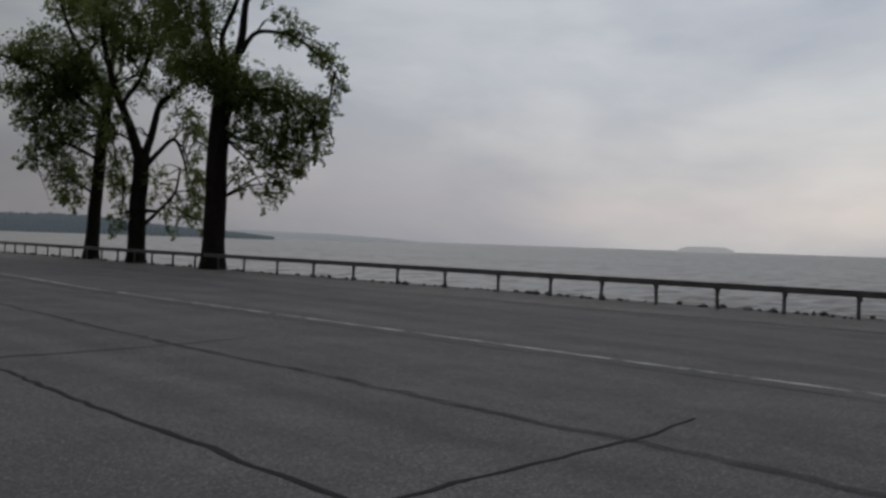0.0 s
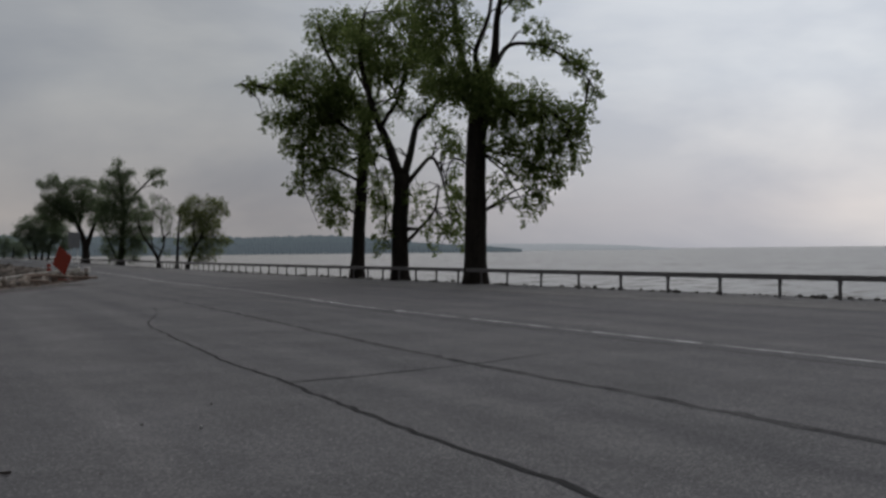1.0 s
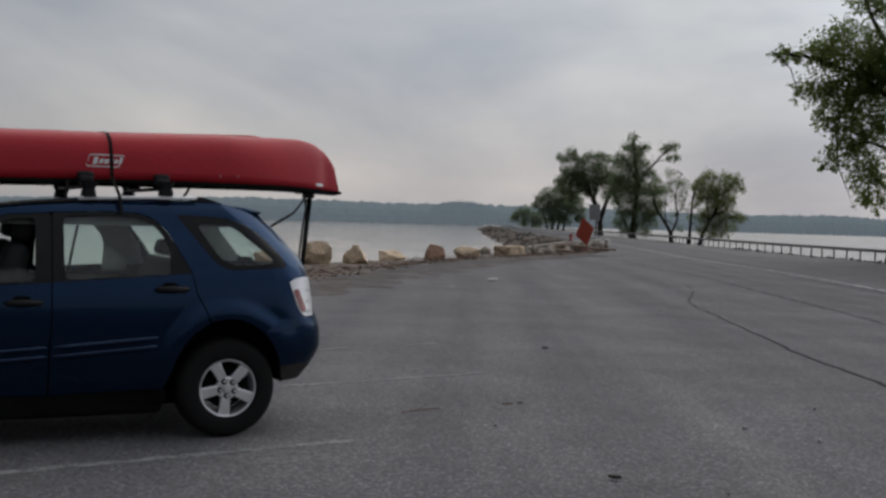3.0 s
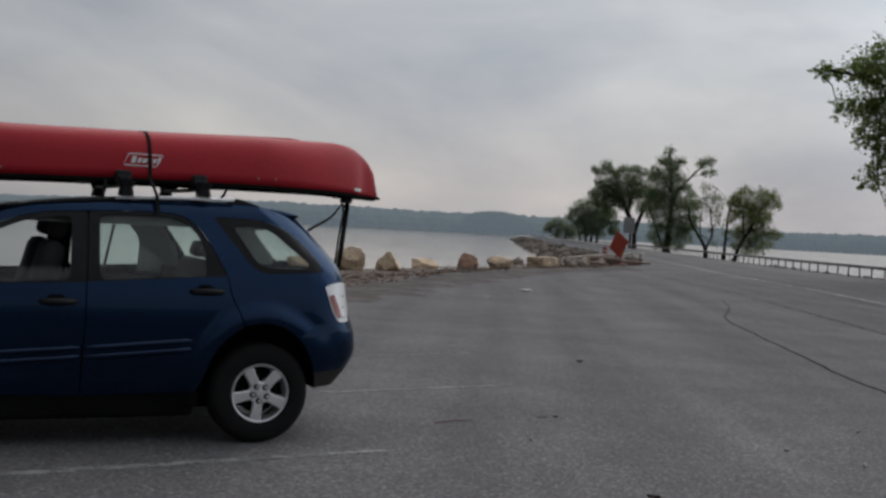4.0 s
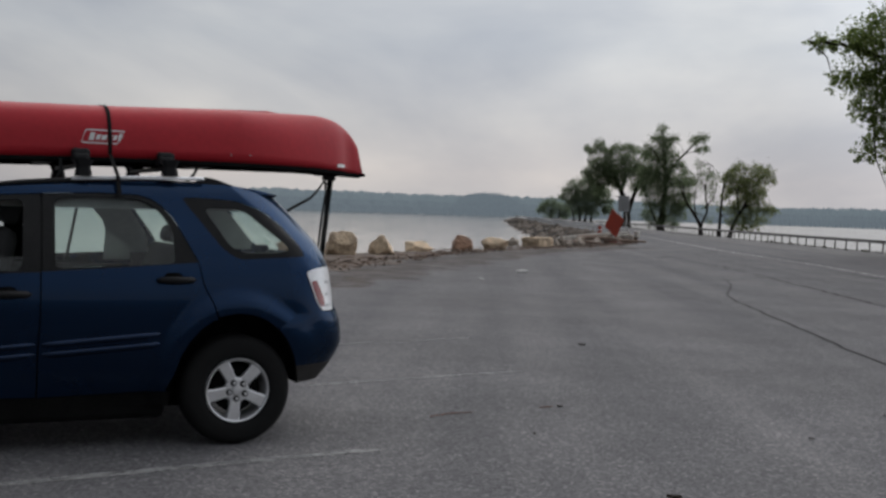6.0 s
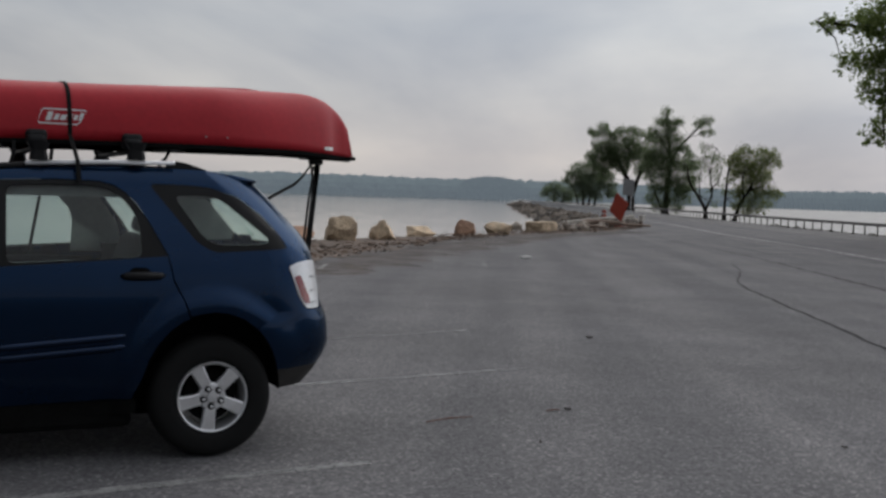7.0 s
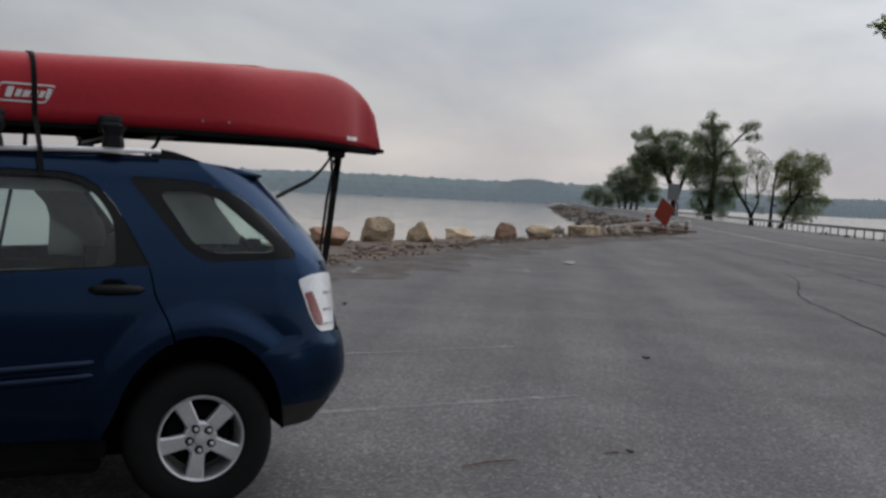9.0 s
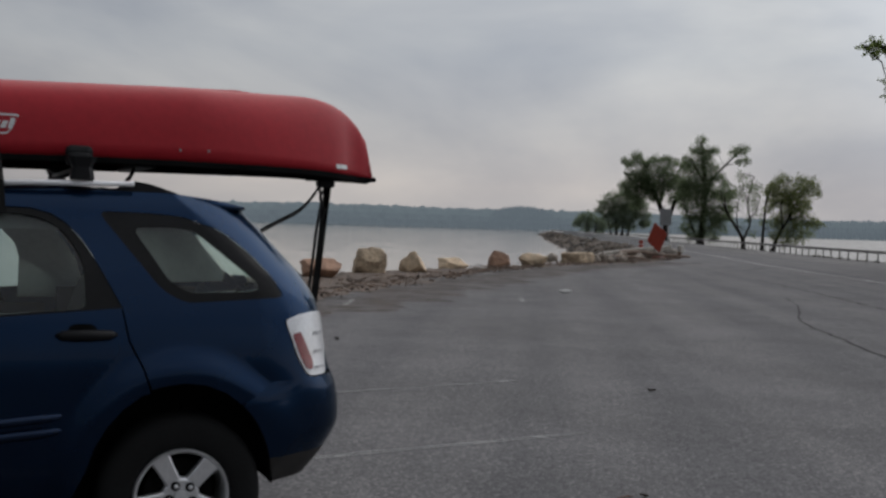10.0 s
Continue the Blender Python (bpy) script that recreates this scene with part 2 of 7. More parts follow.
def glass(name, tint, gloss=0.03):
    m = bpy.data.materials.new(name)
    m.use_nodes = True
    n, l = m.node_tree.nodes, m.node_tree.links
    n.remove(n["Principled BSDF"])
    tr, gl, mx, fr = (n.new("ShaderNodeBsdfTransparent"), n.new("ShaderNodeBsdfGlossy"), n.new("ShaderNodeMixShader"), n.new("ShaderNodeLayerWeight"))
    tr.inputs[0].default_value = (*tint, 1)
    gl.inputs["Roughness"].default_value = gloss
    # gloss rises towards grazing angles, from either side of the pane
    fr.inputs["Blend"].default_value = 0.5
    pw, ma = n.new("ShaderNodeMath"), n.new("ShaderNodeMath")
    pw.operation, ma.operation = "POWER", "MULTIPLY_ADD"
    pw.inputs[1].default_value, ma.inputs[1].default_value, ma.inputs[2].default_value = 5, 0.85, 0.05
    l.new(fr.outputs["Facing"], pw.inputs[0])
    l.new(pw.outputs[0], ma.inputs[0])
    l.new(ma.outputs[0], mx.inputs[0])
    l.new(tr.outputs[0], mx.inputs[1])
    l.new(gl.outputs[0], mx.inputs[2])
    # a thin pale film of dust, standing in for milky reflections on the panes
    du, m2 = n.new("ShaderNodeBsdfDiffuse"), n.new("ShaderNodeMixShader")
    du.inputs[0].default_value = (0.55, 0.55, 0.52, 1)
    tc, tx, mr = n.new("ShaderNodeTexCoord"), n.new("ShaderNodeTexNoise"), n.new("ShaderNodeMapRange")
    tx.inputs["Scale"].default_value, tx.inputs["Detail"].default_value = 5, 5
    mr.inputs["To Min"].default_value, mr.inputs["To Max"].default_value = 0.004, 0.03
    l.new(tc.outputs["Object"], tx.inputs["Vector"])
    l.new(tx.outputs["Fac"], mr.inputs["Value"])
    l.new(mr.outputs[0], m2.inputs[0])
    l.new(mx.outputs[0], m2.inputs[1])
    l.new(du.outputs[0], m2.inputs[2])
    l.new(m2.outputs[0], n["Material Output"].inputs[0])
    return m


M_LOT = asphalt("lot_asphalt", (0.123, 0.121, 0.127))
M_ROAD = asphalt("road_asphalt", (0.124, 0.121, 0.127), 0.16)
M_SHOULDER = asphalt("shoulder_asphalt", (0.152, 0.148, 0.148), 0.2)
M_TAR = worn(material("crack_tar", (0.018, 0.018, 0.019), 0.85, scale=6, vary=0.3, bump=0.002, spec=0.12), 9, 0.14, 0.26)
M_SEAM = worn(material("joint_tar", (0.045, 0.045, 0.047), 0.85, scale=6, vary=0.3, spec=0.15), 1.1, 0.28, 0.80)
M_SKID = worn(material("rubbed_rubber", (0.05, 0.05, 0.05), 0.85, scale=3, vary=0.2, spec=0.2), 1.4, 0.42, 1.3)
M_LINE = worn(material("worn_white_paint", (0.60, 0.60, 0.59), 0.7, scale=3, vary=0.15), 1.3, 0.30, 0.66)
M_BAY = worn(material("faded_bay_paint", (0.29, 0.29, 0.285), 0.75, scale=3, vary=0.15), 4, 0.30, 0.66)
M_BAY_FAINT = worn(material("nearly_gone_bay_paint", (0.26, 0.26, 0.26), 0.75, scale=3, vary=0.15), 2.2, 0.36, 0.78)
M_DIRT = material("shore_dirt", (0.115, 0.085, 0.066), 0.95, scale=1.2, vary=0.4, bump=0.02, fine=22)
M_SILT = worn(material("dry_silt", (0.152, 0.125, 0.108), 0.95, scale=1.5, vary=0.3, spec=0.1), 1.1, 0.36, 0.74)
M_BANK = material("bank_rubble", (0.13, 0.115, 0.10), 0.9, scale=1.5, vary=0.45, bump=0.04, fine=9)
M_ROCK = material("pale_limestone", (0.50, 0.385, 0.265), 0.9, scale=2.2, vary=0.45, bump=0.02, fine=14, rand=0.15)
M_RIPRAP = material("grey_riprap", (0.115, 0.095, 0.078), 0.9, scale=2.0, vary=0.45, bump=0.02, fine=12, island=0.9)
M_RUBBLE = material("mixed_rubble", (0.20, 0.172, 0.145), 0.9, scale=2.0, vary=0.45, bump=0.02, fine=12, island=1.0)
M_WOOD = material("driftwood", (0.15, 0.105, 0.078), 0.9, scale=5, vary=0.4, bump=0.01, fine=40, island=0.5)
M_GALV = material("weathered_steel", (0.60, 0.60, 0.60), 0.6, metal=0.1, scale=3, vary=0.25, bump=0.001, fine=40)
M_FALLEN = material("dirty_old_steel", (0.50, 0.475, 0.435), 0.7, metal=0.1, scale=3, vary=0.35, bump=0.002, fine=30)
M_RUST = material("brown_steel_rail", (0.13, 0.122, 0.12), 0.65, metal=0.3, scale=2, vary=0.3, bump=0.001, fine=30)
M_BARK = material("dark_bark", (0.03, 0.025, 0.021), 0.95, scale=3, vary=0.35, bump=0.03, fine=16, spec=0.12, stretch=(1, 1, 0.25))
M_ORANGE = material("orange_sheeting", (0.36, 0.038, 0.014), 0.55, scale=4, vary=0.12)
M_SIGNBACK = material("aluminium_back", (0.30, 0.305, 0.31), 0.5, metal=0.4, scale=4, vary=0.1)
M_PAPER = material("pale_litter", (0.34, 0.34, 0.33), 0.8, scale=20, vary=0.1)


def leaf_material(name, a, b):
    m = material(name, a, 0.62, scale=0.6, vary=0.3, fine=7, second=b, island=0.55, spec=0.25)
    n, l = m.node_tree.nodes, m.node_tree.links
    p = n["Principled BSDF"]
    tl = n.new("ShaderNodeBsdfTranslucent")
    mx = n.new("ShaderNodeMixShader")
    mx.inputs[0].default_value = 0.7
    l.new(p.inputs["Base Color"].links[0].from_socket, tl.inputs[0])
    l.new(p.outputs[0], mx.inputs[1])
    l.new(tl.outputs[0], mx.inputs[2])
    l.new(mx.outputs[0], n["Material Output"].inputs[0])
    return m


M_LEAF = leaf_material("cottonwood_leaf", (0.16, 0.225, 0.065), (0.24, 0.295, 0.105))
# Bluer than the cottonwoods: distance haze is put into the leaf colour.
M_LEAF_FAR = leaf_material("haze_tinted_willow_leaf", (0.16, 0.22, 0.115), (0.23, 0.28, 0.165))

# lake: wind-ruffled, two lengths of wave
M_WATER = bpy.data.materials.new("lake_water")
M_WATER.use_nodes = True
n, l = M_WATER.node_tree.nodes, M_WATER.node_tree.links
p = n["Principled BSDF"]
p.inputs["Base Color"].default_value = (0.062, 0.055, 0.045, 1)
p.inputs["Roughness"].default_value = 0.08
p.inputs["IOR"].default_value = 1.33
tc = n.new("ShaderNodeTexCoord")
mp = n.new("ShaderNodeMapping")
mp.vector_type = "TEXTURE"
mp.inputs["Rotation"].default_value = (0, 0, radians(-53))
mp.inputs["Scale"].default_value = (2.2, 1.0, 1)
l.new(tc.outputs["Object"], mp.inputs[0])
w1 = n.new("ShaderNodeTexNoise")
w1.inputs["Scale"].default_value, w1.inputs["Detail"].default_value, w1.inputs["Roughness"].default_value = 0.8, 4, 0.6
w2 = n.new("ShaderNodeTexNoise")
w2.inputs["Scale"].default_value, w2.inputs["Detail"].default_value = 0.035, 5
for t in (w1, w2):
    l.new(mp.outputs[0], t.inputs["Vector"])
# the causeway shelters the bay behind it: waves only on the open side
rot = n.new("ShaderNodeVectorMath")
rot.operation = "DOT_PRODUCT"
rot.inputs[1].default_value = (math.sin(radians(62)), -math.cos(radians(62)), 0)
l.new(tc.outputs["Object"], rot.inputs[0])
lee = n.new("ShaderNodeMapRange")
lee.inputs["From Min"].default_value, lee.inputs["From Max"].default_value = 15.0, 27.0
lee.inputs["To Min"].default_value, lee.inputs["To Max"].default_value = 0.03, 1.0
l.new(rot.outputs["Value"], lee.inputs["Value"])
gust = n.new("ShaderNodeMapRange")
gust.inputs["From Min"].default_value, gust.inputs["From Max"].default_value = 0.35, 0.65
gust.inputs["To Min"].default_value, gust.inputs["To Max"].default_value = 1.1, 2.7
l.new(w2.outputs["Fac"], gust.inputs["Value"])
mul = n.new("ShaderNodeMath")
mul.operation = "MULTIPLY"
l.new(lee.outputs[0], mul.inputs[0])
l.new(gust.outputs[0], mul.inputs[1])
slope = n.new("ShaderNodeVectorMath")
slope.operation = "SUBTRACT"
slope.inputs[1].default_value = (0.5, 0.5, 0.5)
l.new(w1.outputs["Color"], slope.inputs[0])
flat = n.new("ShaderNodeVectorMath")
flat.operation = "MULTIPLY"
flat.inputs[1].default_value = (1.0, 1.0, 0.0)
l.new(slope.outputs[0], flat.inputs[0])
sc_ = n.new("ShaderNodeVectorMath")
sc_.operation = "SCALE"
l.new(flat.outputs[0], sc_.inputs[0])
l.new(mul.outputs[0], sc_.inputs["Scale"])
geo = n.new("ShaderNodeNewGeometry")
up = n.new("ShaderNodeVectorMath")
l.new(sc_.outputs[0], up.inputs[0])
l.new(geo.outputs["Normal"], up.inputs[1])
nz = n.new("ShaderNodeVectorMath")
nz.operation = "NORMALIZE"
l.new(up.outputs[0], nz.inputs[0])
l.new(nz.outputs[0], p.inputs["Normal"])
chop = n.new("ShaderNodeMapRange")
chop.inputs["To Min"].default_value, chop.inputs["To Max"].default_value = 0.08, 0.32
l.new(mul.outputs[0], chop.inputs["Value"])
l.new(chop.outputs[0], p.inputs["Roughness"])

M_PAINT = material("blue_metallic_paint", (0.0034, 0.0190, 0.054), 0.26, metal=0.9, scale=1.5, vary=0.12, fine=300, coat=0.3)
M_PAINT.node_tree.nodes["Principled BSDF"].inputs["Specular Tint"].default_value = (0.52, 0.58, 0.64, 1)
M_MOULD = material("glossy_moulding_paint", (0.006, 0.020, 0.055), 0.22, metal=0.8, scale=3, vary=0.12, fine=300, coat=0.35)
M_BLACK = material("black_plastic", (0.011, 0.011, 0.012), 0.5, scale=6, vary=0.2, bump=0.0004, fine=200, spec=0.2)
M_UNDER = material("underbody_black", (0.008, 0.008, 0.008), 0.95, scale=5, vary=0.3, spec=0.03)
M_RUBBER = material("tyre_rubber", (0.009, 0.009, 0.009), 0.85, scale=10, vary=0.25, bump=0.001, fine=120, spec=0.22)
M_ALLOY = material("painted_alloy", (0.74, 0.74, 0.75), 0.33, metal=0.75, scale=8, vary=0.08)
M_SILVER = material("silver_rail", (0.88, 0.88, 0.89), 0.38, metal=0.1, scale=5, vary=0.06)
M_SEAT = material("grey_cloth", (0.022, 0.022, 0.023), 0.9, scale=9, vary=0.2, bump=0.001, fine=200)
M_LINING = material("pale_grey_lining", (0.42, 0.43, 0.41), 0.95, scale=9, vary=0.1)
M_FRIT = material("black_window_border", (0.012, 0.012, 0.012), 0.12, scale=6, vary=0.2, spec=0.15)
M_GLASS = glass("tinted_glass", (0.79, 0.90, 0.875))
M_GLASS_CLEAR = glass("clear_glass", (0.84, 0.90, 0.90))
M_CANOE = material("red_polyethylene", (0.42, 0.018, 0.028), 0.5, scale=1.4, vary=0.1, bump=0.0008, fine=30, spec=0.3)
M_LENS_CLEAR = material("clear_lamp_lens", (0.72, 0.72, 0.73), 0.15, scale=15, vary=0.1, coat=0.8)
M_RIB = material("grey_lamp_rib", (0.32, 0.32, 0.33), 0.25, scale=15, vary=0.2)
M_LENS_RED = material("red_lamp_lens", (0.20, 0.010, 0.014), 0.15, scale=15, vary=0.15, coat=0.5)
M_STRAP = material("black_webbing", (0.012, 0.012, 0.012), 0.85, scale=40, vary=0.2)
M_WHITE = material("white_sticker", (0.75, 0.75, 0.74), 0.5, scale=10, vary=0.05)


# ---- building helpers ----
def finish(name, bm, mat, smooth=False):
    me = bpy.data.meshes.new(name)
    bm.normal_update()
    lay = bm.verts.layers.float_vector.get("nrm")
    given = [tuple(v[lay]) if v[lay].length > 0.1 else tuple(v.normal) for v in bm.verts] if lay else None
    bm.to_mesh(me)
    bm.free()
    me.materials.append(mat)
    if smooth:
        for f in me.polygons:
            f.use_smooth = True
        if given:
            me.normals_split_custom_set_from_vertices(given)
    return me


def part(name, bm, mat, parent=None, label="", smooth=False):
    """Links a bmesh, made in world metres, as ONE mesh object under a thing or a part."""
    ob = new(name, finish(name, bm, mat, smooth))
    if parent is not None:
        ob.parent = parent
        ob.matrix_parent_inverse = parent.matrix_basis.inverted() if parent.parent is None else Matrix()
    return tagged(ob, label)


def thing(name, at, label, category, group=""):
    ob = new(name)
    ob.empty_display_size = 0.2
    ob.matrix_basis = pose(*at)
    return tagged(ob, label, category, group)


def box(bm, lo, hi, bevel=0.0, m=None):
    vs = bmesh.ops.create_cube(bm, size=1)["verts"]
    c = [(a + b) / 2 for a, b in zip(lo, hi)]
    d = [abs(b - a) for a, b in zip(lo, hi)]
    bmesh.ops.scale(bm, vec=d, verts=vs)
    if bevel:
        es = {e for v in vs for e in v.link_edges}
        r = bmesh.ops.bevel(bm, geom=list(es), offset=bevel, segments=2, affect="EDGES", profile=0.5)
        vs = list({v for f in r["faces"] for v in f.verts} | {v for v in vs if v.is_valid})
    for v in vs:
        v.co += Vector(c)
        if m is not None:
            v.co = m @ v.co
    return vs


def tube(bm, pts, radii, sides=8, cap=True):
    """A tapered tube along a polyline."""
    pts = [Vector(p) for p in pts]
    rings = []
    side = None
    for i, p in enumerate(pts):
        d = (pts[min(i + 1, len(pts) - 1)] - pts[max(i - 1, 0)]).normalized()
        if side is None:
            side = d.orthogonal().normalized()
        side = (side - d * side.dot(d)).normalized()
        up = d.cross(side)
        r = radii[i] if hasattr(radii, "__len__") else radii
        rings.append([bm.verts.new(p + r * (math.cos(a) * side + math.sin(a) * up)) for a in (2 * math.pi * k / sides for k in range(sides))])
    for a, b in zip(rings, rings[1:]):
        for k in range(sides):
            bm.faces.new((a[k], a[(k + 1) % sides], b[(k + 1) % sides], b[k]))
    if cap:
        bm.faces.new(rings[0][::-1])
        bm.faces.new(rings[-1])
    return rings


def lathe(bm, profile, center, axis="y", sides=40):
    """Turns a profile of (radius, along) about an axis through center."""
    rings = []
    for r, h in profile:
        ring = []
        for k in range(sides):
            a = 2 * math.pi * k / sides
            c, s = r * math.cos(a), r * math.sin(a)
            ring.append(bm.verts.new(Vector(center) + Vector({"y": (c, h, s), "z": (c, s, h), "x": (h, c, s)}[axis])))
        rings.append(ring)
    for a, b in zip(rings, rings[1:]):
        for k in range(sides):
            bm.faces.new((a[k], a[(k + 1) % sides], b[(k + 1) % sides], b[k]))
    return rings


def strip(pts, widths, z=0.004, wobble=0.0, seed=0):
    """A flat ribbon on the ground along a polyline, resampled, with an uneven edge."""
    rnd = random.Random(seed)
    bm = bmesh.new()
    fine = []
    for a, b in zip(pts, pts[1:]):
        k = max(1, int(math.dist(a, b) / 0.25)) if wobble else 1
        fine += [(a[0] + (b[0] - a[0]) * i / k, a[1] + (b[1] - a[1]) * i / k) for i in range(k)]
    fine.append(pts[-1])
    prev = None
    for i, p in enumerate(fine):
        a, b = fine[max(i - 1, 0)], fine[min(i + 1, len(fine) - 1)]
        d = Vector((b[0] - a[0], b[1] - a[1])).normalized()
        s = i / max(1, len(fine) - 1)
        w = widths[0] + (widths[1] - widths[0]) * s
        off = rnd.uniform(-wobble, wobble)
        l = w / 2 * (1 + (rnd.uniform(-0.35, 0.35) if wobble else 0))
        r = w / 2 * (1 + (rnd.uniform(-0.35, 0.35) if wobble else 0))
        nrm = Vector((-d.y, d.x))
        cur = (bm.verts.new((p[0] + nrm.x * (l + off), p[1] + nrm.y * (l + off), z)), bm.verts.new((p[0] - nrm.x * (r - off), p[1] - nrm.y * (r - off), z)))
        if prev:
            bm.faces.new((prev[0], prev[1], cur[1], cur[0]))
        prev = cur
    return bm


def along(line, step, start=0.0):
    """Places at even steps along a polyline, with their headings."""
    out, left = [], start
    for a, b in zip(line, line[1:]):
        d = math.dist(a, b)
        while left <= d:
            s = left / d
            out.append((a[0] + (b[0] - a[0]) * s, a[1] + (b[1] - a[1]) * s, math.atan2(b[1] - a[1], b[0] - a[0])))
            left += step
        left -= d
    return out


def smooth_line(ctrl, n=8):
    """A Catmull-Rom curve through control points."""
    c = [Vector(p) for p in ctrl]
    c = [2 * c[0] - c[1]] + c + [2 * c[-1] - c[-2]]
    out = []
    for i in range(1, len(c) - 2):
        for k in range(n):
            t = k / n
            a, b, d, e = c[i - 1], c[i], c[i + 1], c[i + 2]
            out.append(tuple(0.5 * (2 * b + (d - a) * t + (2 * a - 5 * b + 4 * d - e) * t * t + (3 * b - a - 3 * d + e) * t ** 3)))
    out.append(tuple(c[-2]))
    return out


def shifted(line, d):
    """The polyline moved d metres to its right."""
    out = []
    for i, p in enumerate(line):
        a, b = line[max(i - 1, 0)], line[min(i + 1, len(line) - 1)]
        v = Vector((b[0] - a[0], b[1] - a[1])).normalized()
        out.append((p[0] + v.y * d, p[1] - v.x * d))
    return out


# ---- plan of the causeway ----
WATER_Z = -1.0
RAIL = smooth_line([(4, -70), (17, -38), (23.4, -17.5), (26.7, -8.7), (29.9, -0.6), (33.3, 7.5), (37.0, 16.2), (40.6, 24.3), (46.4, 37.3), (57.8, 60), (74.6, 91), (100, 138.5), (137, 207), (174, 276), (225, 371)])
LEFT_RAIL = smooth_line([(40.5, 53.0), (54, 76), (66, 98.4), (96, 154.6), (128, 214), (165, 283), (213, 373)])
SHORE = smooth_line([(-90, -2), (-40, 9), (-12, 15), (0, 19.5), (6.3, 24.3), (9.2, 26.6), (12.8, 29.3), (16.2, 31.4), (18.6, 33.0), (21.3, 35.2), (24.0, 38.2), (27, 41.6), (32, 48), (38.5, 56.5)])
EDGE_R = shifted(RAIL, 1.3)
EDGE_L = SHORE + shifted(LEFT_RAIL, -1.2)[4:]
outline = EDGE_R + EDGE_L[::-1] + [(-110, -10), (-110, -110), (0, -110)]


def land():
    bm = bmesh.new()
    top = [bm.verts.new((x, y, 0)) for x, y in outline]
    k = len(EDGE_R)
    bottom = []
    n = len(outline)
    for i, (x, y) in enumerate(outline):
        a, b = outline[i - 1], outline[(i + 1) % n]
        v = Vector((b[0] - a[0], b[1] - a[1])).normalized()
        far = i >= k and y > 45
        w = 3.0 if not far else 6.0
        bottom.append(bm.verts.new((x + v.y * w, y - v.x * w, -1.75)))
    bm.faces.new(top)
    bmesh.ops.triangulate(bm, faces=bm.faces[:])
    for i in range(n):
        f = bm.faces.new((top[i], bottom[i], bottom[(i + 1) % n], top[(i + 1) % n]))
        f.material_index = 1
    ob = part("ground", bm, M_LOT)
    ob.data.materials.append(M_BANK)
    return tagged(ob, "grey worn asphalt lot and causeway ending in rubble banks", "ground", kind="structure")


land()


def lake():
    """One sheet to the horizon, closely divided on the windy side, with short steep waves."""
    rng = np.random.default_rng(4)
    az = np.radians(np.concatenate([np.arange(-40, 62, 0.3), np.arange(62, 320, 3.0)]))
    rad = 14 * np.exp(np.concatenate([np.arange(0, 2.6, 0.0125), np.arange(2.6, 5.9, 0.1)]))
    rr, aa = np.meshgrid(rad, az, indexing="ij")
    x, y = -2 + rr * np.cos(aa), -8 + rr * np.sin(aa)
    z = np.zeros_like(x)
    for k in range(26):
        wl_ = 0.8 * 1.075 ** k
        a = radians(205) + rng.normal() * 0.9
        ph = (x * math.cos(a) + y * math.sin(a)) * 2 * math.pi / wl_ + rng.uniform(0, 6.28) + 0.6 * np.sin(x * 0.11 + y * 0.07 + k)
        fade = np.clip((wl_ * 26 - rr * 1.0) / (wl_ * 12), 0, 1)
        z += 0.018 * wl_ ** 0.7 * (2 * (0.5 + 0.5 * np.sin(ph)) ** 1.7 - 0.85) * fade
    open_side = np.clip((x * math.sin(radians(62)) - y * math.cos(radians(62)) - 6) / 14, 0, 1)
    z = z * open_side + WATER_Z
    n, m = x.shape
    v = np.stack([x, y, z], -1).reshape(-1, 3)
    i, j = np.meshgrid(np.arange(n - 1), np.arange(m), indexing="ij")
    j2 = (j + 1) % m
    f = np.stack([i * m + j, (i + 1) * m + j, (i + 1) * m + j2, i * m + j2], -1).reshape(-1, 4)
    me = bpy.data.meshes.new("water")
    me.from_pydata(v.tolist(), [], f.tolist())
    me.polygons.foreach_set("use_smooth", np.ones(len(f), dtype=bool))
    me.materials.append(M_WATER)
    return new("water", me)


tagged(lake(), "grey wind-ruffled lake water under an overcast sky", "water", kind="structure")

# the road proper and its paler shoulder lie on the lot
ROAD_L = [(-8.4, -42), (10.9, -9.8), (15.95, 0.9), (20.9, 11.0), (28.3, 23.6), (36.2, 39.0), (45, 54.0), (58, 77), (99, 151), (133, 214), (170, 283), (220, 374)]


def sheet(a, b, z):
    bm = bmesh.new()
    va, vb = [bm.verts.new((*p, z)) for p in a], [bm.verts.new((*p, z)) for p in b]
    i = j = 0
    while i < len(a) - 1 or j < len(b) - 1:
        if j == len(b) - 1 or (i < len(a) - 1 and a[i + 1][1] < b[j + 1][1]):
            bm.faces.new((va[i], vb[j], va[i + 1]))
            i += 1
        else:
            bm.faces.new((va[i], vb[j], vb[j + 1]))
            j += 1
    return bm


road_right = [p for p in shifted(RAIL, -4.1)]
tagged(part("road", sheet(ROAD_L, road_right, 0.004), M_ROAD), "grey two-lane asphalt road along the water", "road", kind="structure")
tagged(part("pavement", sheet([(x, y) for x, y in shifted(RAIL, -4.0)], shifted(RAIL, 0.45), 0.008), M_SHOULDER), "paler paved shoulder beside the guard rail", "shoulder", kind="structure")

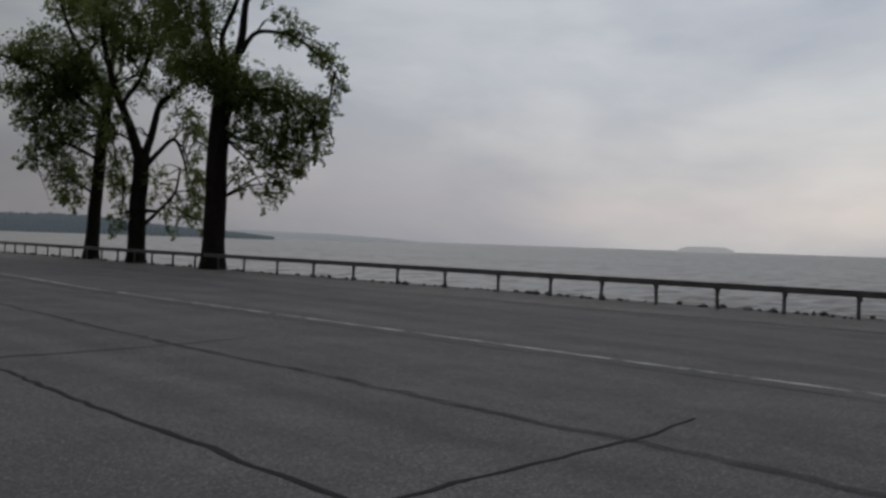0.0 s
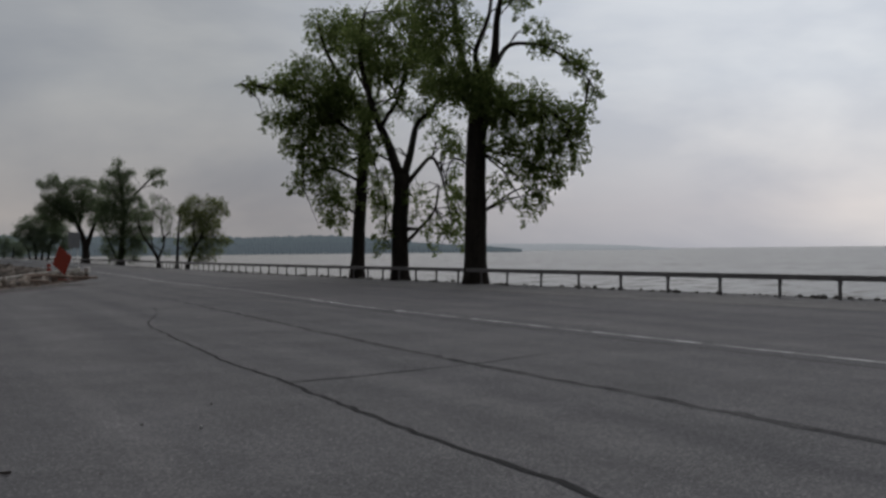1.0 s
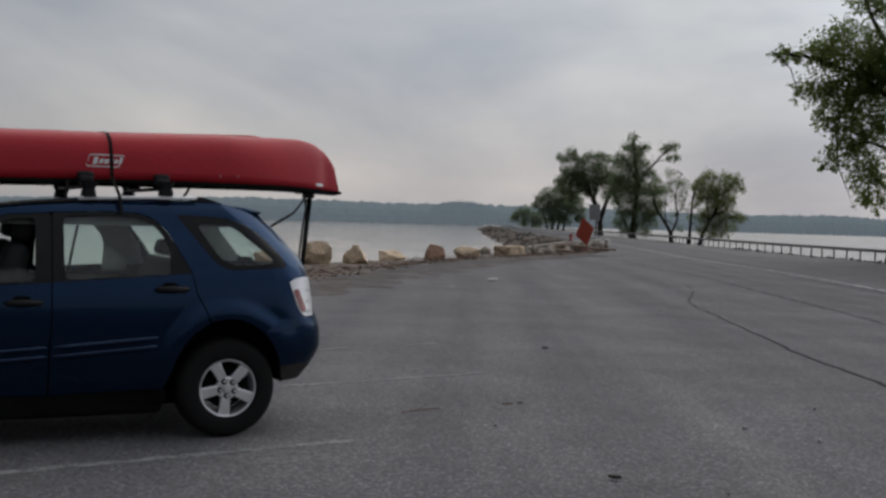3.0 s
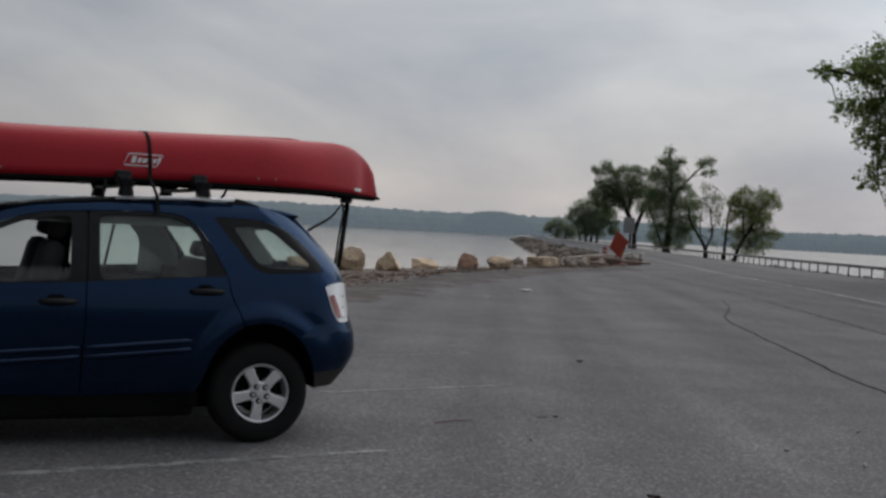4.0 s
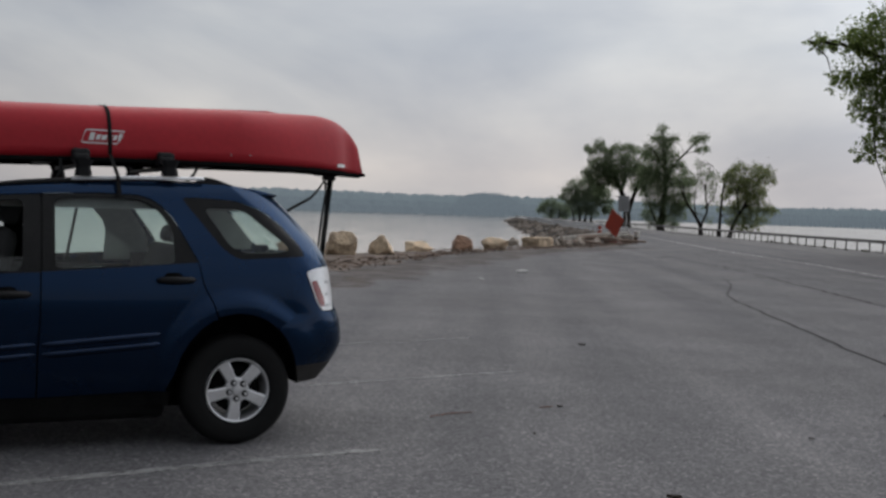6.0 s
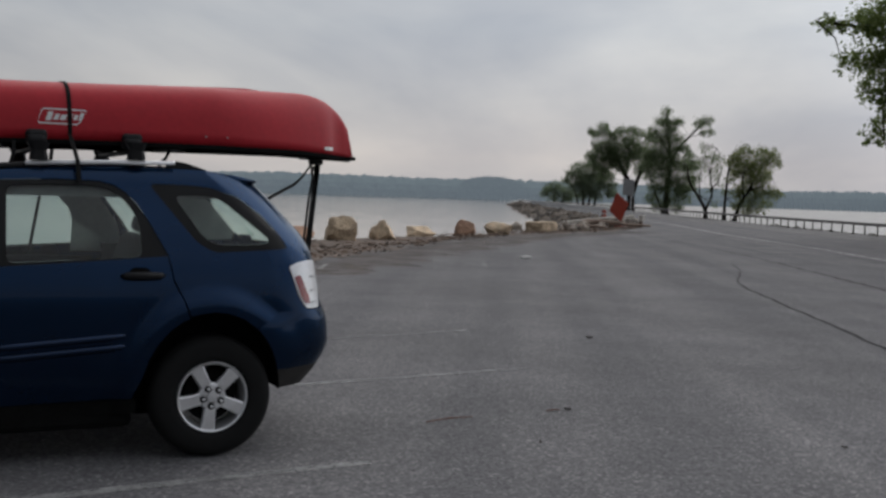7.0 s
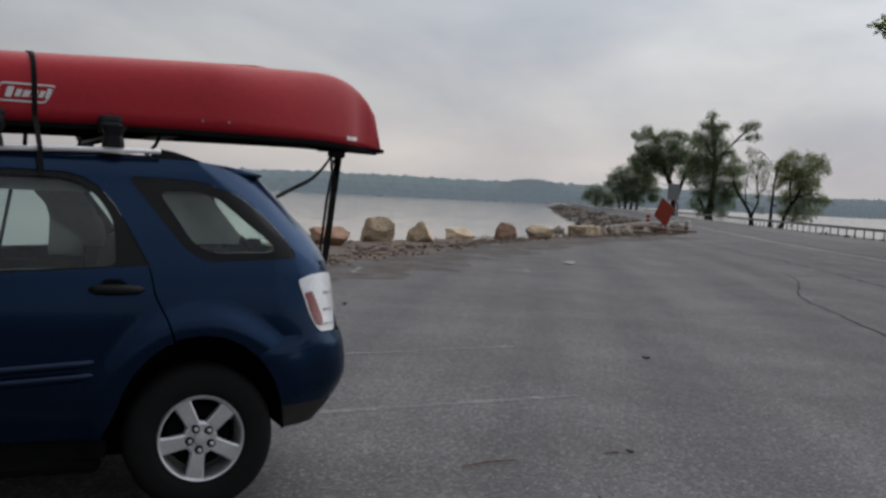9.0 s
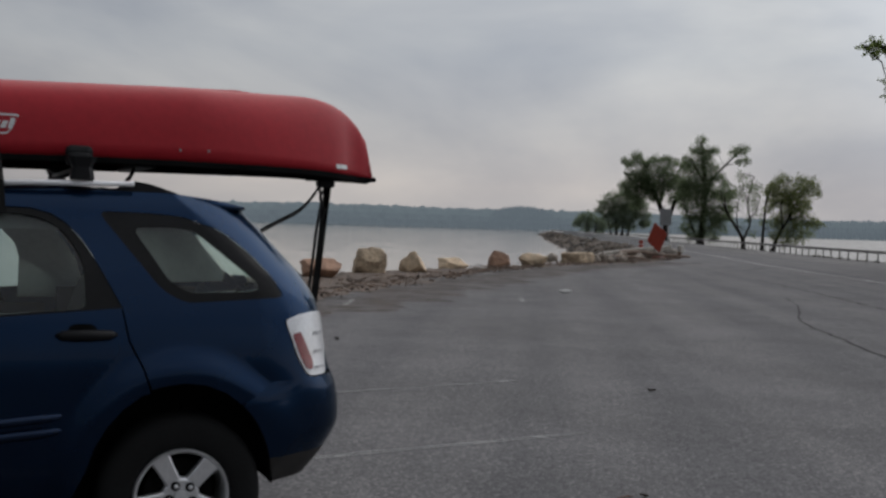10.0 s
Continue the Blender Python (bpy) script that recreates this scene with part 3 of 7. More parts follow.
# painted lines, joints and tarred cracks
marks = thing("road_marking", (20, 9, 0), "worn white edge line flaking off the asphalt", "road marking")
part("edge_line", strip(shifted(ROAD_L, 0.0), (0.16, 0.16), 0.0085), M_LINE, marks)
bays = thing("parking_bay_marking", (1, 2, 0), "faded pale parking bay lines on asphalt", "road marking")
for a, b in (((-3.9, -0.78), (0.82, -0.369)), ((1.2, 2.16), (3.5, 2.46)), ((2.0, 4.72), (4.3, 5.1))):
    part("bay_line", strip([a, b], (0.11, 0.10), 0.0045), M_BAY if a[0] < 0 else M_BAY_FAINT, bays)
for pts in ([(5.7, 14.6), (6.4, 16.1)], [(9.9, 15.4), (10.6, 16.9)]):
    part("bay_line", strip(pts, (0.12, 0.1), 0.0045), M_BAY, bays)
cracks = [
    ([(17.9, 16.6), (16.2, 14.3), (15.0, 12.9), (13.2, 10.9), (12.35, 9.6), (11.2, 7.6), (10.2, 5.95), (9.2, 4.2), (8.3, 2.75), (7.4, 0.95), (7.05, 0.22), (6.45, -0.75), (5.25, -2.95), (4.1, -5.2), (3.1, -7.05), (2.2, -8.8), (1.0, -11)], (0.022, 0.08), 0.03),
    ([(7.05, 0.22), (8.28, -0.13), (10.27, -0.45), (11.95, -0.52)], (0.05, 0.022), 0.025),
    ([(2.4, -7.2), (3.34, -7.41), (4.38, -7.63), (5.65, -7.99), (6.6, -8.2), (7.75, -8.34)], (0.06, 0.03), 0.025),
]
for i, (pts, w, wob) in enumerate(cracks):
    tagged(part("tarred_crack", strip(pts, w, 0.0055, wob, i), M_TAR), "black tar-sealed crack across the asphalt", "crack", "tarred cracks", "structure")
joint = [(24, 25), (19.6, 16.7), (13.5, 5.95), (10.5, 0.5), (8.65, -3.2), (7.0, -6.4), (5.4, -9.6), (3.0, -14)]
tagged(part("paving_joint", strip(joint, (0.08, 0.2), 0.0045, 0.05, 7), M_SEAM), "dark worn paving joint along the road", "joint", kind="structure")
tagged(part("paving_joint", strip(shifted(ROAD_L, -0.56)[:8], (0.07, 0.07), 0.0045, 0.03, 9), M_SEAM), "dark worn paving joint along the road", "joint", kind="structure")

tagged(part("paving_joint", strip(shifted(RAIL, -4.02)[12:56], (0.15, 0.13), 0.0125, 0.03, 11), M_SEAM), "dark joint between the road and its shoulder", "joint", kind="structure")

for i, pts in enumerate(([(19.5, 25.5), (22.5, 29.5), (26.0, 32.5), (29.5, 34.0), (33.0, 37.0)], [(24.0, 27.5), (27.0, 30.5), (31.0, 33.5), (36.0, 38.5)])):
    tagged(part("tyre_mark", strip(smooth_line(pts, 6), (0.5, 0.3), 0.003 + 0.001 * i, 0.05, 30 + i), M_SKID), "faint dark curved tyre mark on the asphalt", "tyre mark", "tyre marks", "structure")

# dirt and washed-up litter between the lot and the boulders
lot_edge = smooth_line([(-60, 1.5), (-20, 7.5), (-3, 10.9), (5.3, 15.5), (8.3, 19.1), (11.4, 22.6), (14.5, 26.6), (19.2, 31.6), (22.1, 34.2), (26.7, 37.5), (32, 41.6), (36.4, 46.2), (39.6, 51.0)])


def dirt():
    bm = bmesh.new()
    rows = []
    for i, (x, y, h) in enumerate(along(lot_edge, 0.35)):
        px, py = -math.sin(h), math.cos(h)
        row = []
        for k in range(17):
            s = k * 0.4
            w = noise.noise((x * 0.9 + px * s, y * 0.9 + py * s, 0.3))
            f = noise.noise((x * 3.1 + px * s * 3, y * 3.1 + py * s * 3, 4.3))
            z = -0.02 + 0.10 * min(1, s / 1.8) + 0.07 * w + 0.05 * f
            if k == 0:
                s, z = 0.5 * w, -0.02
            # falls away at the shore
            qx, qy = x + px * s, y + py * s
            j = min(range(len(SHORE) - 1), key=lambda i: (SHORE[i][0] - qx) ** 2 + (SHORE[i][1] - qy) ** 2)
            (ax, ay), (bx, by) = SHORE[j], SHORE[j + 1]
            off = ((bx - ax) * (qy - ay) - (by - ay) * (qx - ax)) / math.hypot(bx - ax, by - ay)
            z = z * min(1, max(0.12, -off / 1.2)) - 0.7 * max(0, off + 0.1)
            row.append(bm.verts.new((x + px * s, y + py * s, z)))
        rows.append(row)
    for a, b in zip(rows, rows[1:]):
        for k in range(16):
            bm.faces.new((a[k], b[k], b[k + 1], a[k + 1]))
    return tagged(part("shore_dirt", bm, M_DIRT, smooth=True), "brown dirt and washed-up litter along the lot edge", "dirt", kind="structure")


dirt()
silt_line = [p for p in shifted(lot_edge, 0.75) if -14 < p[0] < 33]
tagged(part("silt_stain", strip(silt_line, (2.3, 2.2), 0.0035, 0.45, 41), M_SILT), "thin brown silt washed over the asphalt edge", "dirt", kind="structure")


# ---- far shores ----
# Haze over the far woods is put in as a faint glow of its colour.
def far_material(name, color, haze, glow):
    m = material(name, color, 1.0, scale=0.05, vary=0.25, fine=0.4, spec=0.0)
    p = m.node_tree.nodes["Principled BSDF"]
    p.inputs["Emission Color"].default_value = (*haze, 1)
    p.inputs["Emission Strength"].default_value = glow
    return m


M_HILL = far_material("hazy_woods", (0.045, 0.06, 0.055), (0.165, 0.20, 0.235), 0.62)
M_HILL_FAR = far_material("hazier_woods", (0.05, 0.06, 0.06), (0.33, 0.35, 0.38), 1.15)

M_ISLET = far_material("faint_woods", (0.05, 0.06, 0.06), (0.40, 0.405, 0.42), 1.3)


def ridge(label, az0, az1, dist, tops, mat, seed, depth=60):
    """A wooded shore: many rounded crowns over a low bank. tops: elevation angles of the skyline, even steps from az0 to az1."""
    rnd = random.Random(seed)
    bm = bmesh.new()
    n = 520
    lines = []
    for i in range(n + 1):
        s = i / n
        az = radians(az0 + (az1 - az0) * s)
        q = s * (len(tops) - 1)
        k = min(int(q), len(tops) - 2)
        el = tops[k] + (tops[k + 1] - tops[k]) * (q - k)
        h = dist * math.tan(radians(el)) + 1.6
        h *= 1 + 0.08 * noise.noise((i * 0.10, seed, 0)) + 0.05 * noise.noise((i * 0.5, seed, 3))
        col = []
        for d, f in ((0, -0.05), (1, 0.35), (4, 0.62), (14, 0.86), (depth * 0.5, 1.0), (depth, 0.6), (depth + 5, -0.1)):
            r = dist + d + 3 * noise.noise((i * 0.3, d, seed))
            z = WATER_Z + (h - WATER_Z) * max(0, f) * (1 + 0.12 * noise.noise((i * 0.5, d * 0.9, seed + 2)) * (f > 0.2)) - (0.4 if f < 0 else 0)
            col.append(bm.verts.new((r * math.cos(az), r * math.sin(az), z)))
        lines.append(col)
    for a, b in zip(lines, lines[1:]):
        for k in range(6):
            bm.faces.new((a[k], a[k + 1], b[k + 1], b[k]))
    bmesh.ops.recalc_face_normals(bm, faces=bm.faces[:])
    return tagged(part("backdrop", bm, mat, smooth=False), label, "far shore", kind="structure")


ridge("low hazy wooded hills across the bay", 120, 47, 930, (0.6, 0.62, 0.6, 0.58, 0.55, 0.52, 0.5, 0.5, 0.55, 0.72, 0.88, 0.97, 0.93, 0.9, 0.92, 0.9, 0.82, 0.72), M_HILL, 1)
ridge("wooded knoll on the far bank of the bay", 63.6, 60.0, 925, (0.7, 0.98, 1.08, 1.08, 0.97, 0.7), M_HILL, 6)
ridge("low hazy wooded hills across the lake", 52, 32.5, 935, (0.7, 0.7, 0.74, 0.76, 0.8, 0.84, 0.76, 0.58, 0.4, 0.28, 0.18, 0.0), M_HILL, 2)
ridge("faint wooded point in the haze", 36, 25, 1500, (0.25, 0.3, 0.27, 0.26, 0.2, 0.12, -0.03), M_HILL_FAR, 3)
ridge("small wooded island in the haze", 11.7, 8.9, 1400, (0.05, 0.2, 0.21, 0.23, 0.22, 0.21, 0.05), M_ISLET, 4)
# Never in view: added so the car's near side reflects dark land.
ridge("unseen wooded ridge added behind the lot to darken reflections", 360 - 60, 125, 420, (0.6, 3.0, 4.5, 5.0, 4.6, 3.4, 1.0), M_HILL, 5)


# ---- guard rails ----
def box_beam_rail():
    """Steel tube on slender posts along the water."""
    t = thing("guard_rail", (33.3, 7.5, 0), "weathered box-beam guard rail on slender steel posts", "guard rail")
    z0, z1, w = 0.575, 0.745, 0.075
    for k in range(0, len(RAIL) - 1, 8):
        seg = RAIL[k:k + 9]
        bm = bmesh.new()
        rings = []
        for (x, y), (lx, ly), (rx, ry) in zip(seg, shifted(seg, -w), shifted(seg, w)):
            rings.append([bm.verts.new(c) for c in ((lx, ly, z0), (lx, ly, z1 - 0.012), (lx * 0.85 + x * 0.15, ly * 0.85 + y * 0.15, z1), (rx * 0.85 + x * 0.15, ry * 0.85 + y * 0.15, z1), (rx, ry, z1 - 0.012), (rx, ry, z0))])
        for a, b in zip(rings, rings[1:]):
            for i in range(6):
                bm.faces.new((a[i], b[i], b[(i + 1) % 6], a[(i + 1) % 6]))
        bm.faces.new(rings[0])
        bm.faces.new(rings[-1][::-1])
        part("beam", bm, M_RUST, t)
    bm = bmesh.new()
    box(bm, (-0.04, -0.03, -0.3), (0.04, -0.018, 0.6))
    box(bm, (-0.04, 0.018, -0.3), (0.04, 0.03, 0.6))
    box(bm, (-0.006, -0.02, -0.3), (0.006, 0.02, 0.6))
    box(bm, (-0.06, -0.05, 0.555), (0.06, 0.05, 0.58))
    box(bm, (-0.09, -0.012, 0.46), (0.05, 0.012, 0.57))
    me = finish("post", bm, M_RUST)
    rnd = random.Random(3)
    inv = t.matrix_basis.inverted()
    # closer set by the lot, wider along the causeway
    fine = along(RAIL, 0.02)
    i0 = min(range(len(fine)), key=lambda i: math.dist(fine[i][:2], (26.72, -8.74)))
    places, d = [], 0.05
    while i0 + d / 0.02 < len(fine) and len(places) < 190:
        places.append(fine[int(i0 + d / 0.02)])
        d += 2.03 if d < 10 else 2.32 if d < 12 else 2.6 if d < 28 else 2.15 if d < 36.5 else 1.87
    places += [fine[int(i0 - k * 1.95 / 0.02)] for k in range(1, 12)]
    for x, y, h in places:
        ob = new("post", me)
        ob.parent, ob.matrix_parent_inverse = t, inv
        ob.matrix_basis = pose(x, y, 0, rnd.uniform(-2, 2), rnd.uniform(-2, 2), math.degrees(h) + rnd.uniform(-3, 3))


box_beam_rail()


def w_beam(bm, line, z, lean=0.0):
    """Corrugated beam along a line; z: height of its middle."""
    prof = ((-0.2, 0.0), (-0.13, 0.05), (-0.08, 0.055), (-0.03, 0.0), (0.03, 0.0), (0.08, 0.055), (0.13, 0.05), (0.2, 0.0))
    rings = []
    for i, p in enumerate(line):
        a, b = line[max(i - 1, 0)], line[min(i + 1, len(line) - 1)]
        v = Vector((b[0] - a[0], b[1] - a[1])).normalized()
        zz = z[0] + (z[1] - z[0]) * i / (len(line) - 1)
        rings.append([bm.verts.new((p[0] + v.y * (o + lean * h), p[1] - v.x * (o + lean * h), zz + h * (1 - abs(lean) * 0.4))) for h, o in prof])
    for a, b in zip(rings, rings[1:]):
        for i in range(len(prof) - 1):
            bm.faces.new((a[i], b[i], b[i + 1], a[i + 1]))
    bmesh.ops.solidify(bm, geom=bm.faces[:], thickness=0.006)


def left_rail():
    t = thing("guard_rail", (54, 76, 0), "galvanised corrugated guard rail along the causeway", "guard rail")
    for k in range(0, len(LEFT_RAIL) - 1, 8):
        bm = bmesh.new()
        w_beam(bm, LEFT_RAIL[k:k + 9], (0.72, 0.72), 0.0)
        part("beam", bm, M_GALV, t)
    bm = bmesh.new()
    box(bm, (-0.05, -0.10, -0.3), (0.05, -0.01, 0.80), 0.008)
    me = finish("post", bm, M_GALV)
    inv = t.matrix_basis.inverted()
    for x, y, h in along(LEFT_RAIL, 2.5, 0.3)[:90]:
        ob = new("post", me)
        ob.parent, ob.matrix_parent_inverse = t, inv
        ob.matrix_basis = pose(x, y, 0, 0, 0, math.degrees(h) + 180)
    f = thing("fallen_guard_rail", (33, 47, 0), "bent fallen guard rail lying on the rubble", "guard rail")
    bm = bmesh.new()
    w_beam(bm, smooth_line([(26.6, 39.3), (29.5, 42.3), (33.5, 46.6), (37.2, 49.6), (40.6, 53.0)]), (0.30, 0.5), 0.2)
    part("beam", bm, M_FALLEN, f)
    for x, y, z in ((30, 43.4, 0.3), (36, 48.6, 0.45)):
        bm = bmesh.new()
        box(bm, (-0.08, -0.08, -0.2), (0.08, 0.08, z), 0.01, pose(x - 0.12, y + 0.12, 0, 6, -8, 20))
        part("post", bm, M_WOOD, f)


left_rail()


# ---- trees ----
def leaves(clumps, size, seed, flat=0.75, soft=False):
    """Many small bent leaf blades in uneven clumps. clumps: centre, radii, count."""
    rng = np.random.default_rng(seed)
    vs, fs = [], []
    for (cx, cy, cz), (rx, ry, rz), count in clumps:
        # sub-clumps give gaps and a ragged outline
        count = int(count * (1.3 if soft else 1.7))
        subs = max(4, int(count / (9 if soft else 26)))
        d = rng.normal(size=(subs, 3))
        d /= np.linalg.norm(d, axis=1)[:, None]
        sub = d * (rng.random((subs, 1)) ** 0.45) * (rx, ry, rz)
        which = rng.integers(0, subs, count)
        spread = (0.42 if soft else 0.26) * min(rx, ry, rz) + 0.12
        # each one a spray of leaves that grows outwards and droops
        way = sub / (rx, ry, rz) * (1, 1, 0.4) + (0, 0, -1.0 if soft else -0.6) + rng.normal(size=(subs, 3)) * 0.45
        way /= np.linalg.norm(way, axis=1)[:, None]
        run = rng.random((count, 1)) ** 0.8 - 0.25
        pos = sub[which] + way[which] * run * (0.5 * min(rx, ry, rz) + 0.4) + rng.normal(size=(count, 3)) * spread * 0.42 * (1.1 - run)
        pos += (cx, cy, cz)
        nrm = rng.normal(size=(count, 3)) + (0, 0, flat)
        nrm /= np.linalg.norm(nrm, axis=1)[:, None]
        t = np.cross(nrm, rng.normal(size=(count, 3)))
        t /= np.linalg.norm(t, axis=1)[:, None]
        b = np.cross(nrm, t)
        wide = 0.4 if soft else 0.62
        s = (0.8 if soft else 0.64) * size * rng.uniform(0.6, 1.35, (count, 1))
        base = sum(len(v) for v in vs)
        q = np.stack([pos - t * s, pos + b * s * wide + nrm * s * 0.15, pos + t * s, pos - b * s * wide + nrm * s * 0.15], 1).reshape(-1, 3)
        vs.append(q)
        fs.append(base + np.arange(count * 4).reshape(-1, 4))
    v, f = np.concatenate(vs), np.concatenate(fs)
    me = bpy.data.meshes.new("crown")
    me.from_pydata(v.tolist(), [], f.tolist())
    return me


def tree(name, at, label, view, limbs, clumps, size, seed, leaf, group="", twigs=40, k=1.0, soft=False):
    """limbs: polylines of (across, depth, height) with start and end radius; clumps in the same frame. view: heading of the depth axis."""
    t = thing(name, (*at, 0), label, "tree", group)
    c, s = math.cos(radians(view)), math.sin(radians(view))

    def w(a, d, z):
        return (at[0] + (s * a + c * d) * k, at[1] + (-c * a + s * d) * k, z * k)

    rnd = random.Random(seed)
    bm = bmesh.new()
    for pts, r0, r1 in limbs:
        line = smooth_line([w(*p) for p in pts], 5)
        n = len(line) - 1
        line = [(x + 0.04 * noise.noise((x * 2, y, z)) * (i > 0), y + 0.04 * noise.noise((y * 2, z, x)) * (i > 0), z) for i, (x, y, z) in enumerate(line)]
        rad = [r0 + (r1 - r0) * (i / n) ** 0.8 for i in range(n + 1)]
        if pts[0][2] <= 0:
            rad[0] *= 1.35
            rad[1] *= 1.12
        tube(bm, line, rad, 10 if r0 > 0.15 else 6)
    # twigs run from the limbs into the clumps
    nodes = [w(*p) for pts, r0, r1 in limbs for p in pts[1:]]
    for _ in range(twigs):
        (ca, cd, cz), (ra, rd, rz), _n = rnd.choice(clumps)
        end = Vector(w(ca + rnd.uniform(-ra, ra) * 0.8, cd + rnd.uniform(-rd, rd) * 0.8, cz + rnd.uniform(-rz, rz) * 0.8))
        near = sorted(nodes, key=lambda q: (Vector(q) - end).length)[:3]
        st = Vector(rnd.choice(near))
        mid = (st + end) / 2 + Vector((rnd.uniform(-.3, .3), rnd.uniform(-.3, .3), rnd.uniform(0, .5)))
        ln = (end - st).length
        thin = 0.5 if soft else 1.0
        if soft:
            mid = st.lerp(end, 0.5) + Vector((rnd.uniform(-.12, .12), rnd.uniform(-.12, .12), rnd.uniform(0, .2)))
        tube(bm, [st, mid, end], [(0.012 * ln + 0.02) * thin, (0.008 * ln + 0.014) * thin, 0.008], 5, False)
    part("trunk", bm, M_BARK, t, smooth=True)
    me = leaves([(w(*cc), rr, n) for cc, rr, n in clumps], size, seed, 0.2 if soft else 0.75, soft)
    me.materials.append(leaf)
    ob = new("crown", me)
    ob.parent, ob.matrix_parent_inverse = t, t.matrix_basis.inverted()
    return t


# three old cottonwoods behind the rail
VIEW = 37.0
tree("cottonwood_tree", (39.3, 20.25), "tall old cottonwood with a thick dark trunk behind the rail", VIEW,
     [([(0, 0, -0.3), (0.03, 0, 3), (0.1, 0, 6), (0.25, 0, 8.2), (0.35, 0, 9.2)], 0.55, 0.42),
      ([(0.2, 0, 8.4), (-0.5, 0.2, 10.0), (-0.8, 0.3, 12.0), (-0.9, 0.5, 15.0)], 0.24, 0.07),
      ([(0.45, 0, 8.9), (0.9, -0.2, 9.9), (1.05, -0.3, 11.7), (1.4, -0.2, 13.2), (1.7, -0.2, 15.0)], 0.27, 0.06),
      ([(0.35, 0, 9.0), (0.1, -0.5, 10.2), (0.72, -0.6, 11.9), (0.9, -0.7, 14.2)], 0.18, 0.05),
      ([(0.95, -0.2, 9.6), (1.55, 0.2, 10.55), (2.5, 0.4, 10.7), (3.6, 0.5, 10.4), (5.2, 0.5, 9.1)], 0.15, 0.03),
      ([(0.25, 0, 6.6), (1.3, -0.5, 7.8), (2.8, -0.8, 7.9), (4.2, -1.0, 6.8)], 0.13, 0.03),
      ([(0.2, 0, 7.4), (-0.9, -0.8, 8.6), (-2.0, -1.0, 9.0)], 0.14, 0.03),
      ([(0.1, 0, 5.0), (-0.9, 0.4, 5.6), (-1.3, 0.6, 4.4), (-1.0, 0.5, 2.6)], 0.05, 0.02)],
     [((1.9, -0.5, 8.0), (1.3, 1.6, 1.0), 1800), ((3.1, -0.6, 7.1), (1.1, 1.5, 1.2), 1500), ((1.9, -0.5, 6.1), (1.0, 1.3, 1.2), 1100),
      ((3.8, -0.6, 6.3), (0.5, 1.0, 1.3), 600), ((2.8, -0.4, 4.7), (0.9, 0.9, 1.0), 800), ((2.2, -0.6, 3.5), (0.5, 0.6, 0.7), 220), ((1.1, -0.8, 4.6), (0.5, 0.6, 1.5), 350),
      ((-0.5, -1.0, 8.8), (1.7, 1.5, 1.1), 3400), ((0.6, -1.0, 8.0), (1.2, 1.1, 0.9), 1500), ((-1.6, -0.7, 10.8), (1.2, 1.4, 1.6), 2500), ((-1.6, -0.4, 12.9), (1.3, 1.4, 1.4), 2000),
      ((-0.3, 0.2, 11.4), (0.9, 1.0, 0.8), 420), ((3.3, 0.4, 10.8), (0.75, 0.8, 0.55), 520), ((4.6, 0.5, 9.9), (0.75, 0.7, 0.55), 520), ((5.3, 0.5, 8.9), (0.4, 0.5, 0.7), 330), ((4.2, -0.7, 7.5), (0.6, 0.9, 0.9), 520), ((4.5, -0.7, 6.0), (0.35, 0.7, 1.0), 260), ((3.6, -0.5, 5.0), (0.5, 0.7, 0.9), 300),
      ((2.2, -0.3, 12.5), (0.6, 0.8, 0.7), 380), ((2.8, 0.4, 11.5), (0.5, 0.7, 0.5), 180), ((-1.2, 0.5, 14.6), (1.5, 1.3, 1.1), 1300), ((1.1, -0.6, 15.0), (1.6, 1.5, 1.2), 1500),
      ((-0.9, 0.3, 3.6), (0.55, 0.6, 1.9), 420), ((-1.0, 0.3, 6.4), (0.5, 0.6, 0.9), 260),
      ((1.1, -0.7, 6.4), (0.6, 0.8, 1.0), 520), ((1.3, -0.7, 7.6), (0.7, 0.9, 0.8), 520), ((2.4, -0.5, 5.4), (0.9, 0.9, 0.8), 520), ((4.35, -0.6, 5.4), (0.35, 0.5, 0.8), 200), ((4.7, -0.6, 7.0), (0.4, 0.6, 0.9), 320), ((3.0, -0.5, 3.7), (0.4, 0.5, 0.5), 130)],
     0.115, 11, M_LEAF, "old cottonwoods behind the rail", 60, 1.055)
